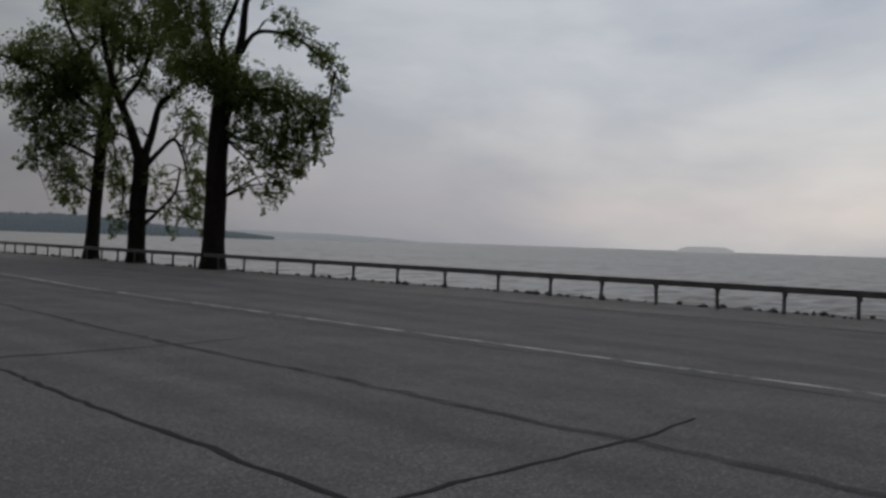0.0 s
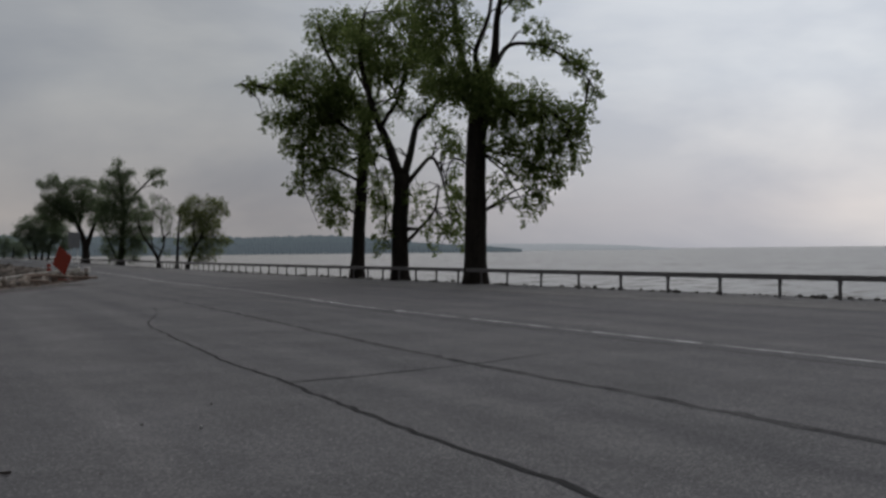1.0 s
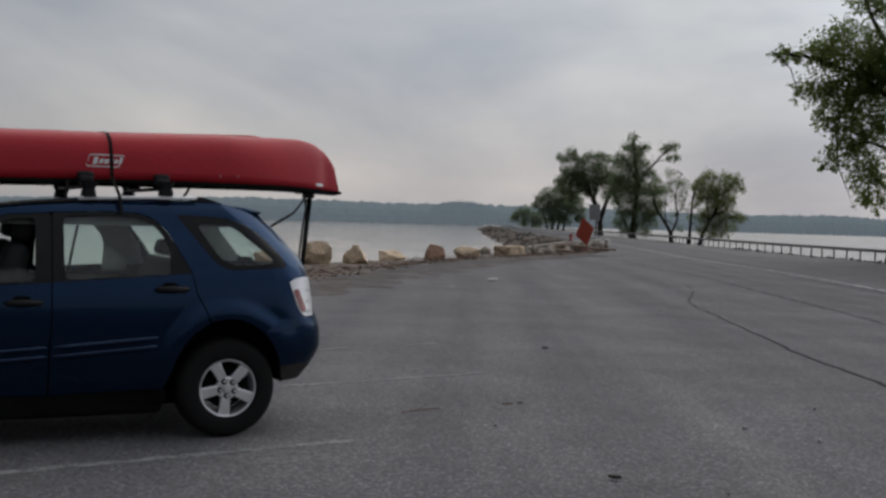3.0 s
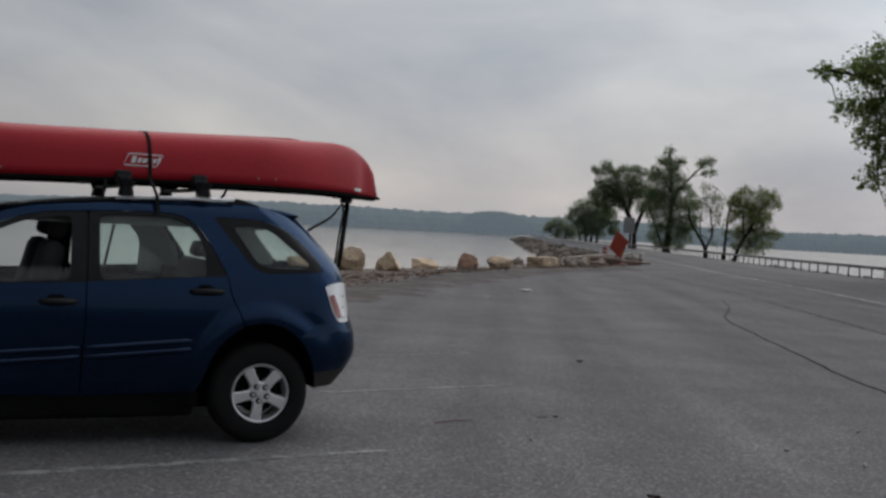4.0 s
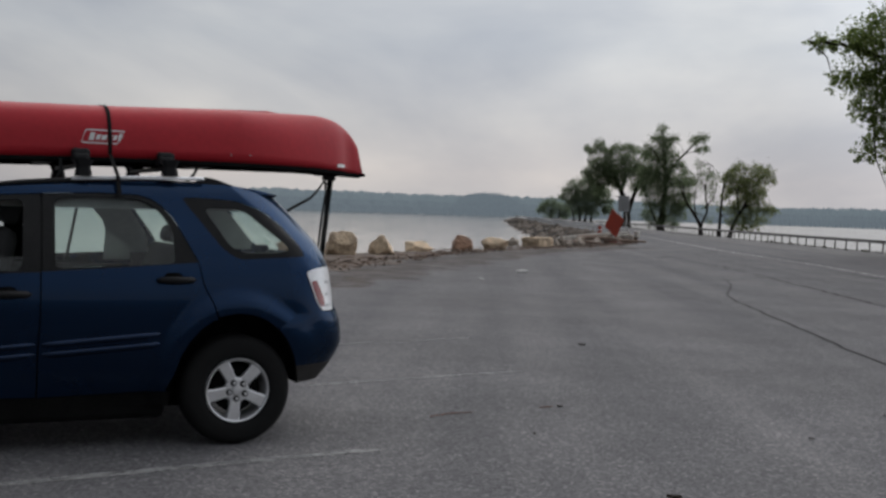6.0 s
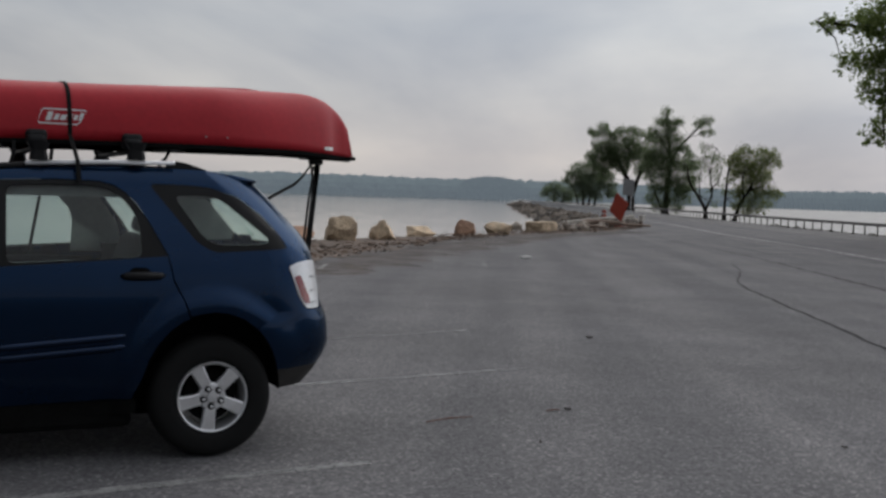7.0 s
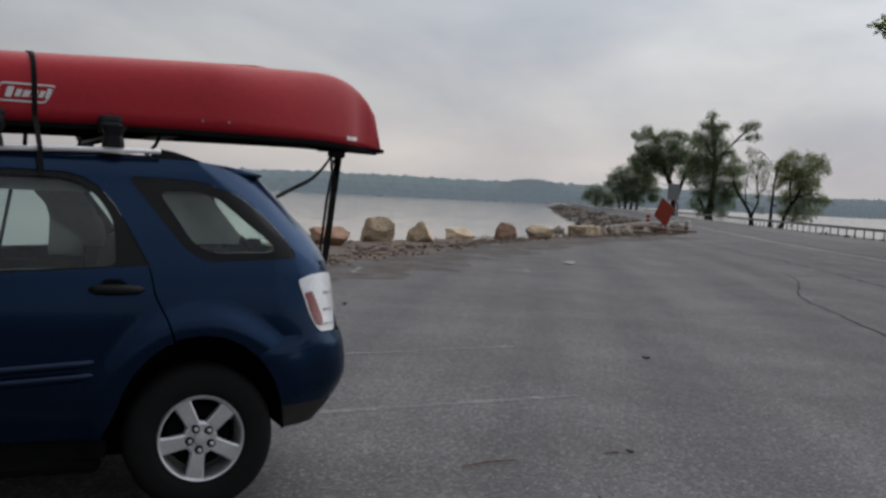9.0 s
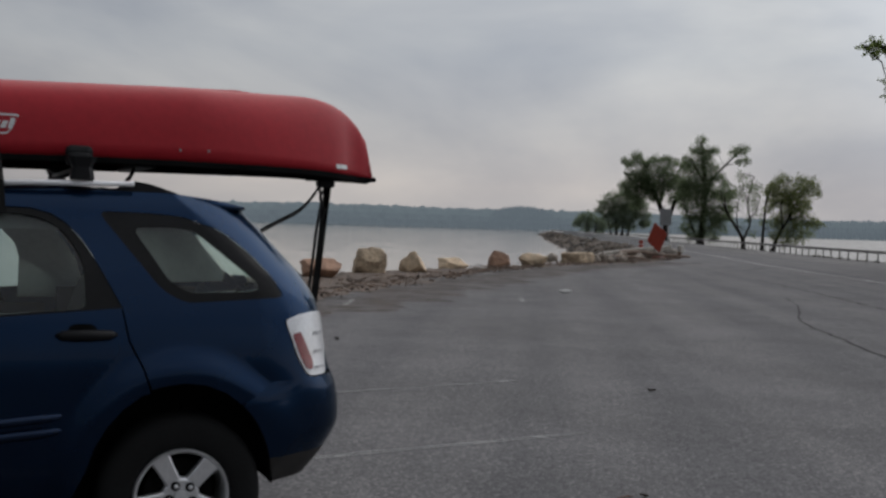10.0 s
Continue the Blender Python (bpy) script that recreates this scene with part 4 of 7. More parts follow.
tree("cottonwood_tree", (42.75, 27.6), "forked old cottonwood with bare drooping limbs behind the rail", VIEW,
     [([(0, 0, -0.3), (0.0, 0, 2.5), (0.15, 0, 5.4)], 0.49, 0.42),
      ([(0.1, 0, 5.0), (-0.5, 0, 6.8), (-1.3, 0.1, 8.8), (-1.9, 0.2, 11.3), (-1.7, 0.2, 13.6)], 0.33, 0.07),
      ([(0.2, 0, 5.2), (0.5, 0.1, 6.2), (0.88, 0.2, 7.8), (1.3, 0.2, 8.3), (2.3, 0.2, 9.4)], 0.26, 0.09),
      ([(0.3, 0, 4.8), (1.0, -0.2, 5.6), (1.65, -0.3, 6.2), (2.1, -0.3, 5.4), (2.4, -0.3, 4.4), (3.05, -0.4, 3.2)], 0.15, 0.03),
      ([(0.1, 0, 1.7), (1.0, -0.3, 2.6), (1.8, -0.4, 3.6), (2.0, -0.3, 4.8)], 0.12, 0.05),
      ([(1.5, -0.3, 6.2), (2.1, -0.5, 5.8), (2.5, -0.5, 4.7), (3.2, -0.5, 4.3)], 0.07, 0.02),
      ([(-0.9, 0, 7.8), (0.0, 0.4, 9.4), (0.6, 0.5, 11.4), (0.9, 0.5, 13.0)], 0.15, 0.05),
      ([(-0.3, 0, 6.0), (-1.2, -0.3, 6.3), (-1.0, -0.4, 4.9), (-0.7, -0.4, 4.2)], 0.07, 0.02)],
     [((0.9, 0.3, 11.6), (1.6, 1.5, 1.4), 2600), ((-1.6, 0.2, 12.2), (1.4, 1.5, 1.5), 2400), ((0.0, 0.2, 13.6), (1.6, 1.6, 1.0), 1300), ((1.9, 0.2, 9.9), (1.2, 1.1, 0.7), 900),
      ((-0.6, 0.3, 10.4), (1.1, 1.0, 0.6), 700), ((1.3, 0.3, 8.6), (0.9, 0.8, 0.5), 400), ((0.2, 0.2, 9.2), (0.8, 0.8, 0.6), 420), ((-1.6, 0.1, 8.2), (0.8, 0.9, 0.8), 500), ((-1.2, -0.2, 6.6), (0.7, 0.8, 0.8), 360),
      ((0.9, -0.3, 3.8), (0.7, 0.8, 1.3), 330), ((1.9, -0.4, 2.4), (0.9, 0.7, 0.9), 400), ((2.2, -0.4, 7.2), (0.9, 0.8, 0.9), 330), ((2.9, -0.3, 6.3), (0.6, 0.6, 1.0), 260),
      ((-0.9, -0.4, 4.6), (0.7, 0.8, 1.4), 600), ((2.7, -0.4, 4.2), (0.7, 0.6, 1.1), 320), ((-0.9, 0.0, 2.2), (0.45, 0.5, 0.9), 300), ((3.0, -0.4, 2.4), (0.5, 0.5, 0.9), 240)],
     0.125, 12, M_LEAF, "old cottonwoods behind the rail", 80, 1.05)
tree("cottonwood_tree", (45.25, 32.75), "broad leafy cottonwood leaning over the road rail", VIEW,
     [([(-0.1, 0, -0.3), (0.1, 0, 3.5), (0.35, 0, 7.0), (0.6, 0, 9.5)], 0.42, 0.28),
      ([(0.5, 0, 8.8), (-0.7, -0.2, 11), (-1.6, -0.4, 12.6), (-2.2, -0.4, 14.6)], 0.2, 0.05),
      ([(0.3, 0, 7.6), (-1.6, -0.6, 9.2), (-4.0, -0.8, 10.4), (-6.4, -0.6, 10.9)], 0.18, 0.03),
      ([(0.6, 0, 9.2), (0.7, 0.3, 11.5), (0.3, 0.3, 14.5)], 0.2, 0.05),
      ([(0.2, 0, 5.4), (-1.5, -0.4, 6.2), (-3.0, -0.6, 5.8)], 0.1, 0.02)],
     [((-2.3, -0.5, 10.7), (2.2, 2.0, 1.8), 4600), ((-0.4, -0.2, 10.0), (1.5, 1.6, 1.3), 2300), ((-1.1, 0, 13.9), (1.8, 1.6, 1.4), 2800), ((-2.7, -0.4, 8.3), (1.8, 1.6, 1.1), 1700),
      ((-4.4, -0.6, 9.1), (1.1, 1.1, 0.7), 560), ((-5.7, -0.6, 10.8), (1.0, 0.7, 0.35), 330), ((-4.2, -0.6, 10.9), (0.9, 0.8, 0.6), 500), ((-2.0, -0.5, 6.6), (1.7, 1.4, 0.9), 1200), ((-1.3, -0.5, 4.8), (1.1, 1.1, 1.3), 1200),
      ((-1.4, -0.5, 3.2), (0.9, 0.8, 0.5), 350), ((1.2, 0, 12.4), (1.1, 1.3, 1.3), 1200), ((0.3, -0.3, 7.0), (0.7, 0.8, 1.3), 600), ((1.3, -0.4, 4.4), (0.7, 0.7, 1.1), 380), ((-3.4, -0.4, 7.3), (0.9, 0.9, 0.6), 400),
      ((-2.6, -0.4, 5.9), (1.0, 1.0, 0.8), 600), ((-0.9, -0.6, 7.6), (1.0, 1.0, 1.0), 800), ((-1.9, -0.5, 9.2), (1.6, 1.6, 1.2), 1500), ((-3.4, -0.5, 5.2), (0.6, 0.6, 0.5), 220), ((1.0, -0.2, 9.0), (0.9, 1.0, 0.9), 500)],
     0.13, 13, M_LEAF, "old cottonwoods behind the rail", 60, 1.03)


# Leaves of the furthest willows, with thicker haze painted in as paleness.
M_LEAF_HAZE = leaf_material("haze_paled_willow_leaf", (0.20, 0.26, 0.16), (0.26, 0.31, 0.21))
M_LEAF_YELLOW = leaf_material("yellow_green_willow_leaf", (0.18, 0.225, 0.085), (0.26, 0.29, 0.125))


def willow(at, label, limbs, clumps, leaf, size, seed, fill, twigs=2.0):
    """A tree by the causeway. limbs: lines of (across, height) with radii; clumps: across, height, radius."""
    rnd = random.Random(seed)
    ls = [([(a, 0 if i == 0 else rnd.uniform(-0.25, 0.25), z) for i, (a, z) in enumerate(pts)], r0, r1) for pts, r0, r1 in limbs]
    cs = [((a, rnd.uniform(-1.0, 1.0), z), (r * 0.86, r * 1.3, r * 0.86), int(2.9 * fill * r * r)) for a, z, r in clumps]
    return tree("willow_tree", at, label, 52.0, ls, cs, size, seed, leaf, "trees along the causeway", int(twigs * len(clumps)), 1.0, True)


willow((76.1, 86.0), "small round yellow-green willow with two stems by the rail",
       [([(-0.3, -0.3), (-0.2, 2.1), (0, 5), (0.4, 6.9)], 0.2, 0.06), ([(0.8, -0.3), (1.3, 1.4), (2.2, 3.1), (3.2, 5.3), (4.6, 7.1)], 0.24, 0.05), ([(2.2, 3.1), (3.7, 3.5), (5.3, 3.2)], 0.1, 0.03), ([(1.7, 2.2), (1.5, 4.6), (2.1, 7.2)], 0.12, 0.03)],
       [(0.75, 6.65, 0.69), (1.51, 7.35, 0.81), (2.43, 6.15, 0.98), (3.19, 7.35, 0.69), (4.28, 7.05, 0.76), (4.87, 6.05, 0.52), (2.94, 4.85, 1.04), (1.51, 5.05, 0.98), (0.67, 5.25, 0.64), (1.85, 3.35, 0.98), (3.19, 2.95, 0.81), (4.37, 3.05, 0.76), (5.21, 2.85, 0.47), (2.18, 1.65, 0.64), (0.17, 5.95, 0.47), (3.95, 5.15, 0.64), (1.01, 3.05, 0.58), (0.9, 6.2, 0.8), (2.2, 5.6, 0.9), (3.6, 6.2, 0.8), (2.6, 4.2, 0.9), (3.6, 4.3, 0.7), (1.3, 2.4, 0.6), (2.9, 2.3, 0.7), (0.9, 1.5, 0.55), (3.2, 1.3, 0.7), (1.9, 1, 0.6), (4.2, 2, 0.6), (0.2, 4.3, 0.5), (-0.1, 3, 0.4)],
       M_LEAF_YELLOW, 0.12, 21, 330)
willow((71.2, 83.3), "half-bare thin forked tree by the rail",
       [([(0, -0.3), (-0.2, 1.1), (-1, 2.4), (-1.8, 3.7), (-2.1, 5.3)], 0.26, 0.05), ([(-0.1, 0.8), (0.5, 2.7), (0.2, 4.7), (0.7, 7.3)], 0.14, 0.03), ([(-0.7, 2), (-0.8, 4), (-0.5, 6)], 0.08, 0.02), ([(0.2, 2.7), (1.1, 4), (1.4, 5.3)], 0.06, 0.02), ([(-1.6, 3.5), (-2.3, 4.7), (-2.5, 6.3)], 0.06, 0.02), ([(0.2, 4.5), (-0.3, 6.3), (-0.2, 7.6)], 0.05, 0.015)],
       [(-2, 6, 0.78), (-1, 5.9, 0.72), (0.2, 6.3, 0.78), (1.1, 6.3, 0.58), (-1.2, 4.4, 0.65), (0.7, 4.4, 0.58), (-0.5, 7.3, 0.58), (-1.6, 3.4, 0.5), (0.9, 5.3, 0.6), (-0.4, 5.2, 0.5), (0.3, 3.2, 0.45), (1.3, 3.6, 0.4), (-2.2, 5, 0.5), (-0.9, 2.4, 0.4), (0.6, 1.6, 0.4)],
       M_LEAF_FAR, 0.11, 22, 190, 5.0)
willow((93.7, 120.1), "tall ragged willow hung with leaves down to the ground",
       [([(0, -0.4), (0.2, 2.6), (0.5, 6.8), (0.1, 10.9), (-0.3, 14)], 0.55, 0.08), ([(0.5, 6.6), (1.5, 9.1), (3, 10.8), (4.6, 12.5), (5.7, 13.4)], 0.22, 0.05), ([(-0.3, 0.2), (-1.2, 2.4), (-2, 4.3)], 0.2, 0.05), ([(0.2, 3.1), (1.7, 4.7), (3.1, 5.9)], 0.15, 0.04), ([(0.3, 8.4), (-1.2, 10.9), (-2, 12.1)], 0.14, 0.04), ([(0.5, 1.4), (1.8, 3.1), (2.5, 4.3)], 0.12, 0.03)],
       [(-0.3, 14.5, 0.66), (-0.9, 13.2, 0.99), (0.2, 12.6, 0.99), (1.3, 13, 0.74), (-2.1, 11.4, 1.07), (-0.5, 10.6, 1.4), (-1.3, 8.7, 1.57), (1, 9.1, 0.99), (-2.4, 8.4, 0.99), (-0.7, 6.8, 1.73), (1.3, 7.1, 1.24), (2.6, 6.9, 1.07), (3.6, 6.9, 0.83), (3, 8.4, 0.66), (2.5, 4.8, 1.24), (0.8, 3.8, 1.4), (-1.2, 3.8, 1.24), (-1.8, 2.2, 0.91), (0.5, 1.8, 1.07), (2.5, 2.4, 0.99), (1.8, 1, 0.74), (-1, 1, 0.74), (4.2, 12.7, 0.74), (5.3, 13.2, 0.74), (5.8, 11.7, 0.58), (4.9, 11.4, 0.49), (3.7, 5, 0.74), (1.4, 10.6, 0.9), (0.4, 11.6, 0.9), (2.2, 9.4, 0.8), (0.3, 5.2, 1.3), (-2.2, 5.4, 1), (2.4, 3.5, 1), (-2.6, 6.6, 0.9), (0.2, 8, 1.2), (3.6, 3.8, 0.7)],
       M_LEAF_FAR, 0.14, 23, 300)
willow((100.5, 138.0), "broad leafy willow on a thick dark leaning trunk",
       [([(0, -0.5), (0, 2.3), (-0.6, 4.7), (-1.8, 7.5), (-2.7, 9.7)], 0.75, 0.15), ([(0.1, 2.3), (1, 5), (1.8, 7.5), (2.1, 10)], 0.45, 0.1), ([(-0.9, 5.5), (-0.5, 9), (-0.3, 12)], 0.25, 0.06), ([(-1.8, 7.5), (-4.5, 8.7), (-6.7, 10.7)], 0.2, 0.05)],
       [(-0.5, 13, 0.76), (-2, 12.5, 1.14), (0.6, 12.5, 0.95), (-3.38, 12, 0.95), (-0.5, 10.9, 1.52), (-2.5, 9.9, 1.71), (1.1, 9.9, 1.52), (-4.14, 9, 1.42), (-5.66, 8.9, 1.23), (-0.9, 8, 1.42), (-3, 7.5, 1.04), (-6.57, 8.7, 0.85), (-4.82, 13.4, 0.85), (-5.74, 12.2, 0.85), (-6.5, 12.5, 0.66), (-4.14, 12.4, 0.76), (2.1, 8.1, 0.95), (0.9, 6.5, 0.66), (2.7, 11.5, 1.04), (-3.6, 8.2, 1.2), (-5.2, 7.6, 1.1), (-2.2, 8.6, 1.3), (-4.2, 6.6, 0.9), (0.2, 9.2, 1.3), (-6, 7.2, 0.8), (-3.8, 10.6, 1.2), (-5.6, 10.4, 1), (1.6, 7, 1), (2.8, 9.2, 1), (3.4, 7.6, 0.8), (-1.6, 6.8, 0.9), (-4.8, 5.6, 0.8)],
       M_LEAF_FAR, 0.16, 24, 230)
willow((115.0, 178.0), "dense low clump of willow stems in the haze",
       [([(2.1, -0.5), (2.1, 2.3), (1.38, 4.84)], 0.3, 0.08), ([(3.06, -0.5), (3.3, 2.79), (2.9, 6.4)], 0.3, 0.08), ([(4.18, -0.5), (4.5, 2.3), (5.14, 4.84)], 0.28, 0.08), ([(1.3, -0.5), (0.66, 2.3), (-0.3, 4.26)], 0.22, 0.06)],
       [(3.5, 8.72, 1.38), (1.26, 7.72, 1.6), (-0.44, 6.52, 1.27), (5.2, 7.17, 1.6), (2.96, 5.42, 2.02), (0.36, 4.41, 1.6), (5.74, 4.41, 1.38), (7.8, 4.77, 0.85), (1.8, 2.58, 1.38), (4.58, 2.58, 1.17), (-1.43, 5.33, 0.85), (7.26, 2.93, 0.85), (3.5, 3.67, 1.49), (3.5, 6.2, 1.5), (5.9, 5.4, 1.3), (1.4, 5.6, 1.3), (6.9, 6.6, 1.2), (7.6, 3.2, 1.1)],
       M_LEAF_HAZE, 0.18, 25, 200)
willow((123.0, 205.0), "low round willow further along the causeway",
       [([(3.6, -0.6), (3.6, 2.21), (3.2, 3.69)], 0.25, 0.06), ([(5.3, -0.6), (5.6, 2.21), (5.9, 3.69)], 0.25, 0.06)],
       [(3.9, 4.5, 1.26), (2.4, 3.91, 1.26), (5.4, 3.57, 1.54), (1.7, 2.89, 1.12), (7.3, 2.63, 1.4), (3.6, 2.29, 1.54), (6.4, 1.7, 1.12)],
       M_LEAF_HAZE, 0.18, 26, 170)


# ---- the parked car ----
M_LIP = material("dusty_bumper_plastic", (0.014, 0.013, 0.012), 0.7, scale=7, vary=0.4)
YC = 0.925      # its middle line; the near side faces the road
R_CORNER = 0.385


def ramp_of(table, v):
    for (a, fa), (b, fb) in zip(table, table[1:]):
        if v <= b:
            s = min(1, max(0, (v - a) / (b - a)))
            return fa + (fb - fa) * s
    return table[-1][1]


IN_Z = ((0.28, 0.11), (0.38, 0.085), (0.55, 0.042), (0.72, 0.012), (0.88, 0.0), (0.97, 0.003), (1.08, 0.02), (1.2, 0.05), (1.3, 0.082), (1.45, 0.14), (1.58, 0.190), (1.66, 0.235), (1.72, 0.30))
BACK_Z = ((0.30, -0.16), (0.38, -0.12), (0.46, -0.055), (0.54, -0.005), (0.62, 0.026), (0.70, 0.02), (0.80, 0.0), (0.86, -0.03), (0.93, -0.056), (1.0, -0.066), (1.14, -0.085), (1.22, -0.115), (1.31, -0.17), (1.42, -0.275), (1.5, -0.345), (1.6, -0.45), (1.7, -0.56))
NOSE_Z = ((0.28, 0.14), (0.42, 0.02), (0.6, 0.0), (0.8, 0.03), (0.95, 0.12), (1.05, 0.35))


def body(s, z):
    """The near half of the car's skin: s runs along the side, then round the corners to the middle of nose and tail."""
    arc = R_CORNER * math.pi / 2
    if s > 0.40:
        a = s - 0.40
        if a < arc:
            x, y = 0.40 + R_CORNER * math.sin(a / R_CORNER), R_CORNER * (1 - math.cos(a / R_CORNER))
        else:
            y = R_CORNER + a - arc
            q = min(1, (a - arc) / (YC - 0.02 - R_CORNER))
            x = 0.40 + R_CORNER + 0.07 * (1 - (1 - q) ** 2)
    elif s < -3.25:
        a = -3.25 - s
        r = 0.5
        arc = r * math.pi / 2
        if a < arc:
            x, y = -3.25 - r * math.sin(a / r), r * (1 - math.cos(a / r))
        else:
            y = r + a - arc
            x = -3.25 - r - 0.06 * min(1, (a - arc) / 0.4)
    else:
        x, y = s, 0.0
    back = sum(ramp_of(BACK_Z, z + d) for d in (-0.02, -0.01, 0, 0.01, 0.02)) / 5
    w = min(1, max(0, (x + 0.15) / 0.75))
    x += back * w * w * (3 - 2 * w)
    w = min(1, max(0, (-2.9 - x) / 0.6))
    x += ramp_of(NOSE_Z, z) * w * w * (3 - 2 * w)
    inset = sum(ramp_of(IN_Z, z + d) for d in (-0.05, -0.025, 0, 0.025, 0.05)) / 5
    for hx in (0.0, -2.857):      # flares over the wheels
        r = math.hypot((s - hx) * 1.13, z - 0.37)
        k = min(1, max(0, (0.655 - r) / 0.13))
        inset -= 0.044 * k * k * (3 - 2 * k)
    y = YC - (YC - 0.02 - y) * (1 - inset / 0.9)
    return Vector((x, y, z))


def s_at(x, z):
    lo, hi = -4.2, 1.6
    for _ in range(30):
        mid = (lo + hi) / 2
        if body(mid, z).x < x:
            lo = mid
        else:
            hi = mid
    return lo


def inside(p, poly):
    c = False
    j = len(poly) - 1
    for i in range(len(poly)):
        (xi, yi), (xj, yj) = poly[i], poly[j]
        if (yi > p[1]) != (yj > p[1]) and p[0] < (xj - xi) * (p[1] - yi) / (yj - yi) + xi:
            c = not c
        j = i
    return c


def rounded(poly, r, n=4):
    """Rounds the corners of a polygon."""
    out = []
    k = len(poly)
    for i in range(k):
        p, a, b = Vector(poly[i]), Vector(poly[i - 1]), Vector(poly[(i + 1) % k])
        da, db = (a - p), (b - p)
        ra, rb = min(r, da.length * 0.45), min(r, db.length * 0.45)
        q0, q1 = p + da.normalized() * ra, p + db.normalized() * rb
        for j in range(n + 1):
            t = j / n
            out.append(tuple((1 - t) ** 2 * q0 + 2 * t * (1 - t) * p + t * t * q1))
    return out


def dense(poly, step):
    out = []
    for i, p in enumerate(poly):
        q = poly[(i + 1) % len(poly)]
        k = max(1, int(math.dist(p, q) / step))
        out += [(p[0] + (q[0] - p[0]) * j / k, p[1] + (q[1] - p[1]) * j / k) for j in range(k)]
    return out


def shrunk(poly, d):
    """The polygon with its edge moved inwards by d."""
    area = sum(a[0] * b[1] - b[0] * a[1] for a, b in zip(poly, poly[1:] + poly[:1]))
    out = []
    for i, p in enumerate(poly):
        a, b = Vector(poly[i - 1]), Vector(poly[(i + 1) % len(poly)])
        v = (b - a)
        if v.length < 1e-6:
            continue
        v.normalize()
        nrm = Vector((-v.y, v.x)) * (1 if area > 0 else -1)
        out.append(tuple(Vector(p) + nrm * d))
    return out


def skin(poly, holes=(), off=0.0, thick=0.012, step=0.04, far=False, surface=body, edge=0.02):
    """A panel cut from the car's skin: polygon and holes in (s, z), lifted by off, with rolled-in edges and thickness."""
    loops = [dense(poly, 0.03)] + [dense(h, 0.03) for h in holes]
    pts, edges = [], []
    for lp in loops:
        b = len(pts)
        pts += lp
        edges += [(b + i, b + (i + 1) % len(lp)) for i in range(len(lp))]
    rim = len(pts)
    xs, zs = [p[0] for p in poly], [p[1] for p in poly]
    gx = min(xs) + step / 2
    while gx < max(xs):
        gz = min(zs) + step / 2
        while gz < max(zs):
            q = (gx, gz)
            if inside(q, loops[0]) and not any(inside(q, h) for h in loops[1:]) and min((q[0] - a) ** 2 + (q[1] - c) ** 2 for a, c in pts[:rim:2]) > (step * 0.45) ** 2:
                pts.append(q)
            gz += step
        gx += step
    v2, _, f2, *_rest = geometry.delaunay_2d_cdt([Vector(p) for p in pts], edges, [], 0, 1e-5)
    bm = bmesh.new()

    def place(s, z, o):
        p = surface(s, z)
        e = 0.012
        du, dv = surface(s + e, z) - surface(s - e, z), surface(s, z + e) - surface(s, z - e)
        nrm = du.cross(dv)
        nrm = nrm.normalized() if nrm.length > 1e-9 else Vector((0, -1, 0))
        p = p + nrm * o
        if far:
            p.y = 2 * YC - p.y
            nrm.y = -nrm.y
        return p, nrm

    lay = bm.verts.layers.float_vector.new("nrm")
    front = []
    for v in v2:
        p, nrm = place(v.x, v.y, off)
        front.append(bm.verts.new(p))
        front[-1][lay] = nrm
    for f in f2:
        c = sum((v2[i] for i in f), Vector((0, 0))) / len(f)
        if inside(c, loops[0]) and not any(inside(c, h) for h in loops[1:]):
            fv = [front[i] for i in f]
            bm.faces.new(fv[::-1] if far else fv)
    for v in [v for v in bm.verts if not v.link_faces]:
        bm.verts.remove(v)
    if thick:
        rim_edges = [(e.verts[0].co.copy(), e.verts[1].co.copy()) for e in bm.edges if len(e.link_faces) == 1]
        for a, b in rim_edges:
            back = [Vector((p.x - (0.6 * thick if p.x > 0.6 else 0), p.y + (-thick if far else thick), p.z)) for p in (a, b)]
            bm.faces.new([bm.verts.new(q) for q in (a, b, back[1], back[0])])
    return bm


def xz(poly):
    """Polygon given in (x, z) as seen from the side, as (s, z) on the skin."""
    return [(s_at(x, z), z) for x, z in poly]


# outlines as seen from the side, in metres from the rear axle
FRONT_GLASS = rounded([(-2.30, 1.085), (-1.96, 1.315), (-1.80, 1.405), (-1.62, 1.485), (-1.46, 1.525), (-1.30, 1.54), (-1.31, 1.115)], 0.05)
REAR_GLASS = rounded([(-1.125, 1.13), (-1.12, 1.552), (-0.86, 1.563), (-0.66, 1.562), (-0.56, 1.537), (-0.48, 1.47), (-0.42, 1.37), (-0.41, 1.168)], 0.045)
QUARTER_GLASS = rounded([(-0.36, 1.58), (-0.15, 1.578), (0.0, 1.568), (0.17, 1.512), (0.317, 1.40), (0.462, 1.215), (0.0, 1.19), (-0.10, 1.25)], 0.045)
QUARTER_FAR = rounded([(-0.43, 1.555), (-0.15, 1.572), (0.0, 1.562), (0.17, 1.512), (0.30, 1.40), (0.41, 1.235), (0.0, 1.19), (-0.2, 1.215), (-0.27, 1.32), (-0.385, 1.46)], 0.02)
QUARTER_CLEAR = rounded([(-0.215, 1.515), (-0.03, 1.518), (0.06, 1.50), (0.17, 1.41), (0.345, 1.265), (0.31, 1.243), (0.02, 1.234), (-0.06, 1.28)], 0.045)
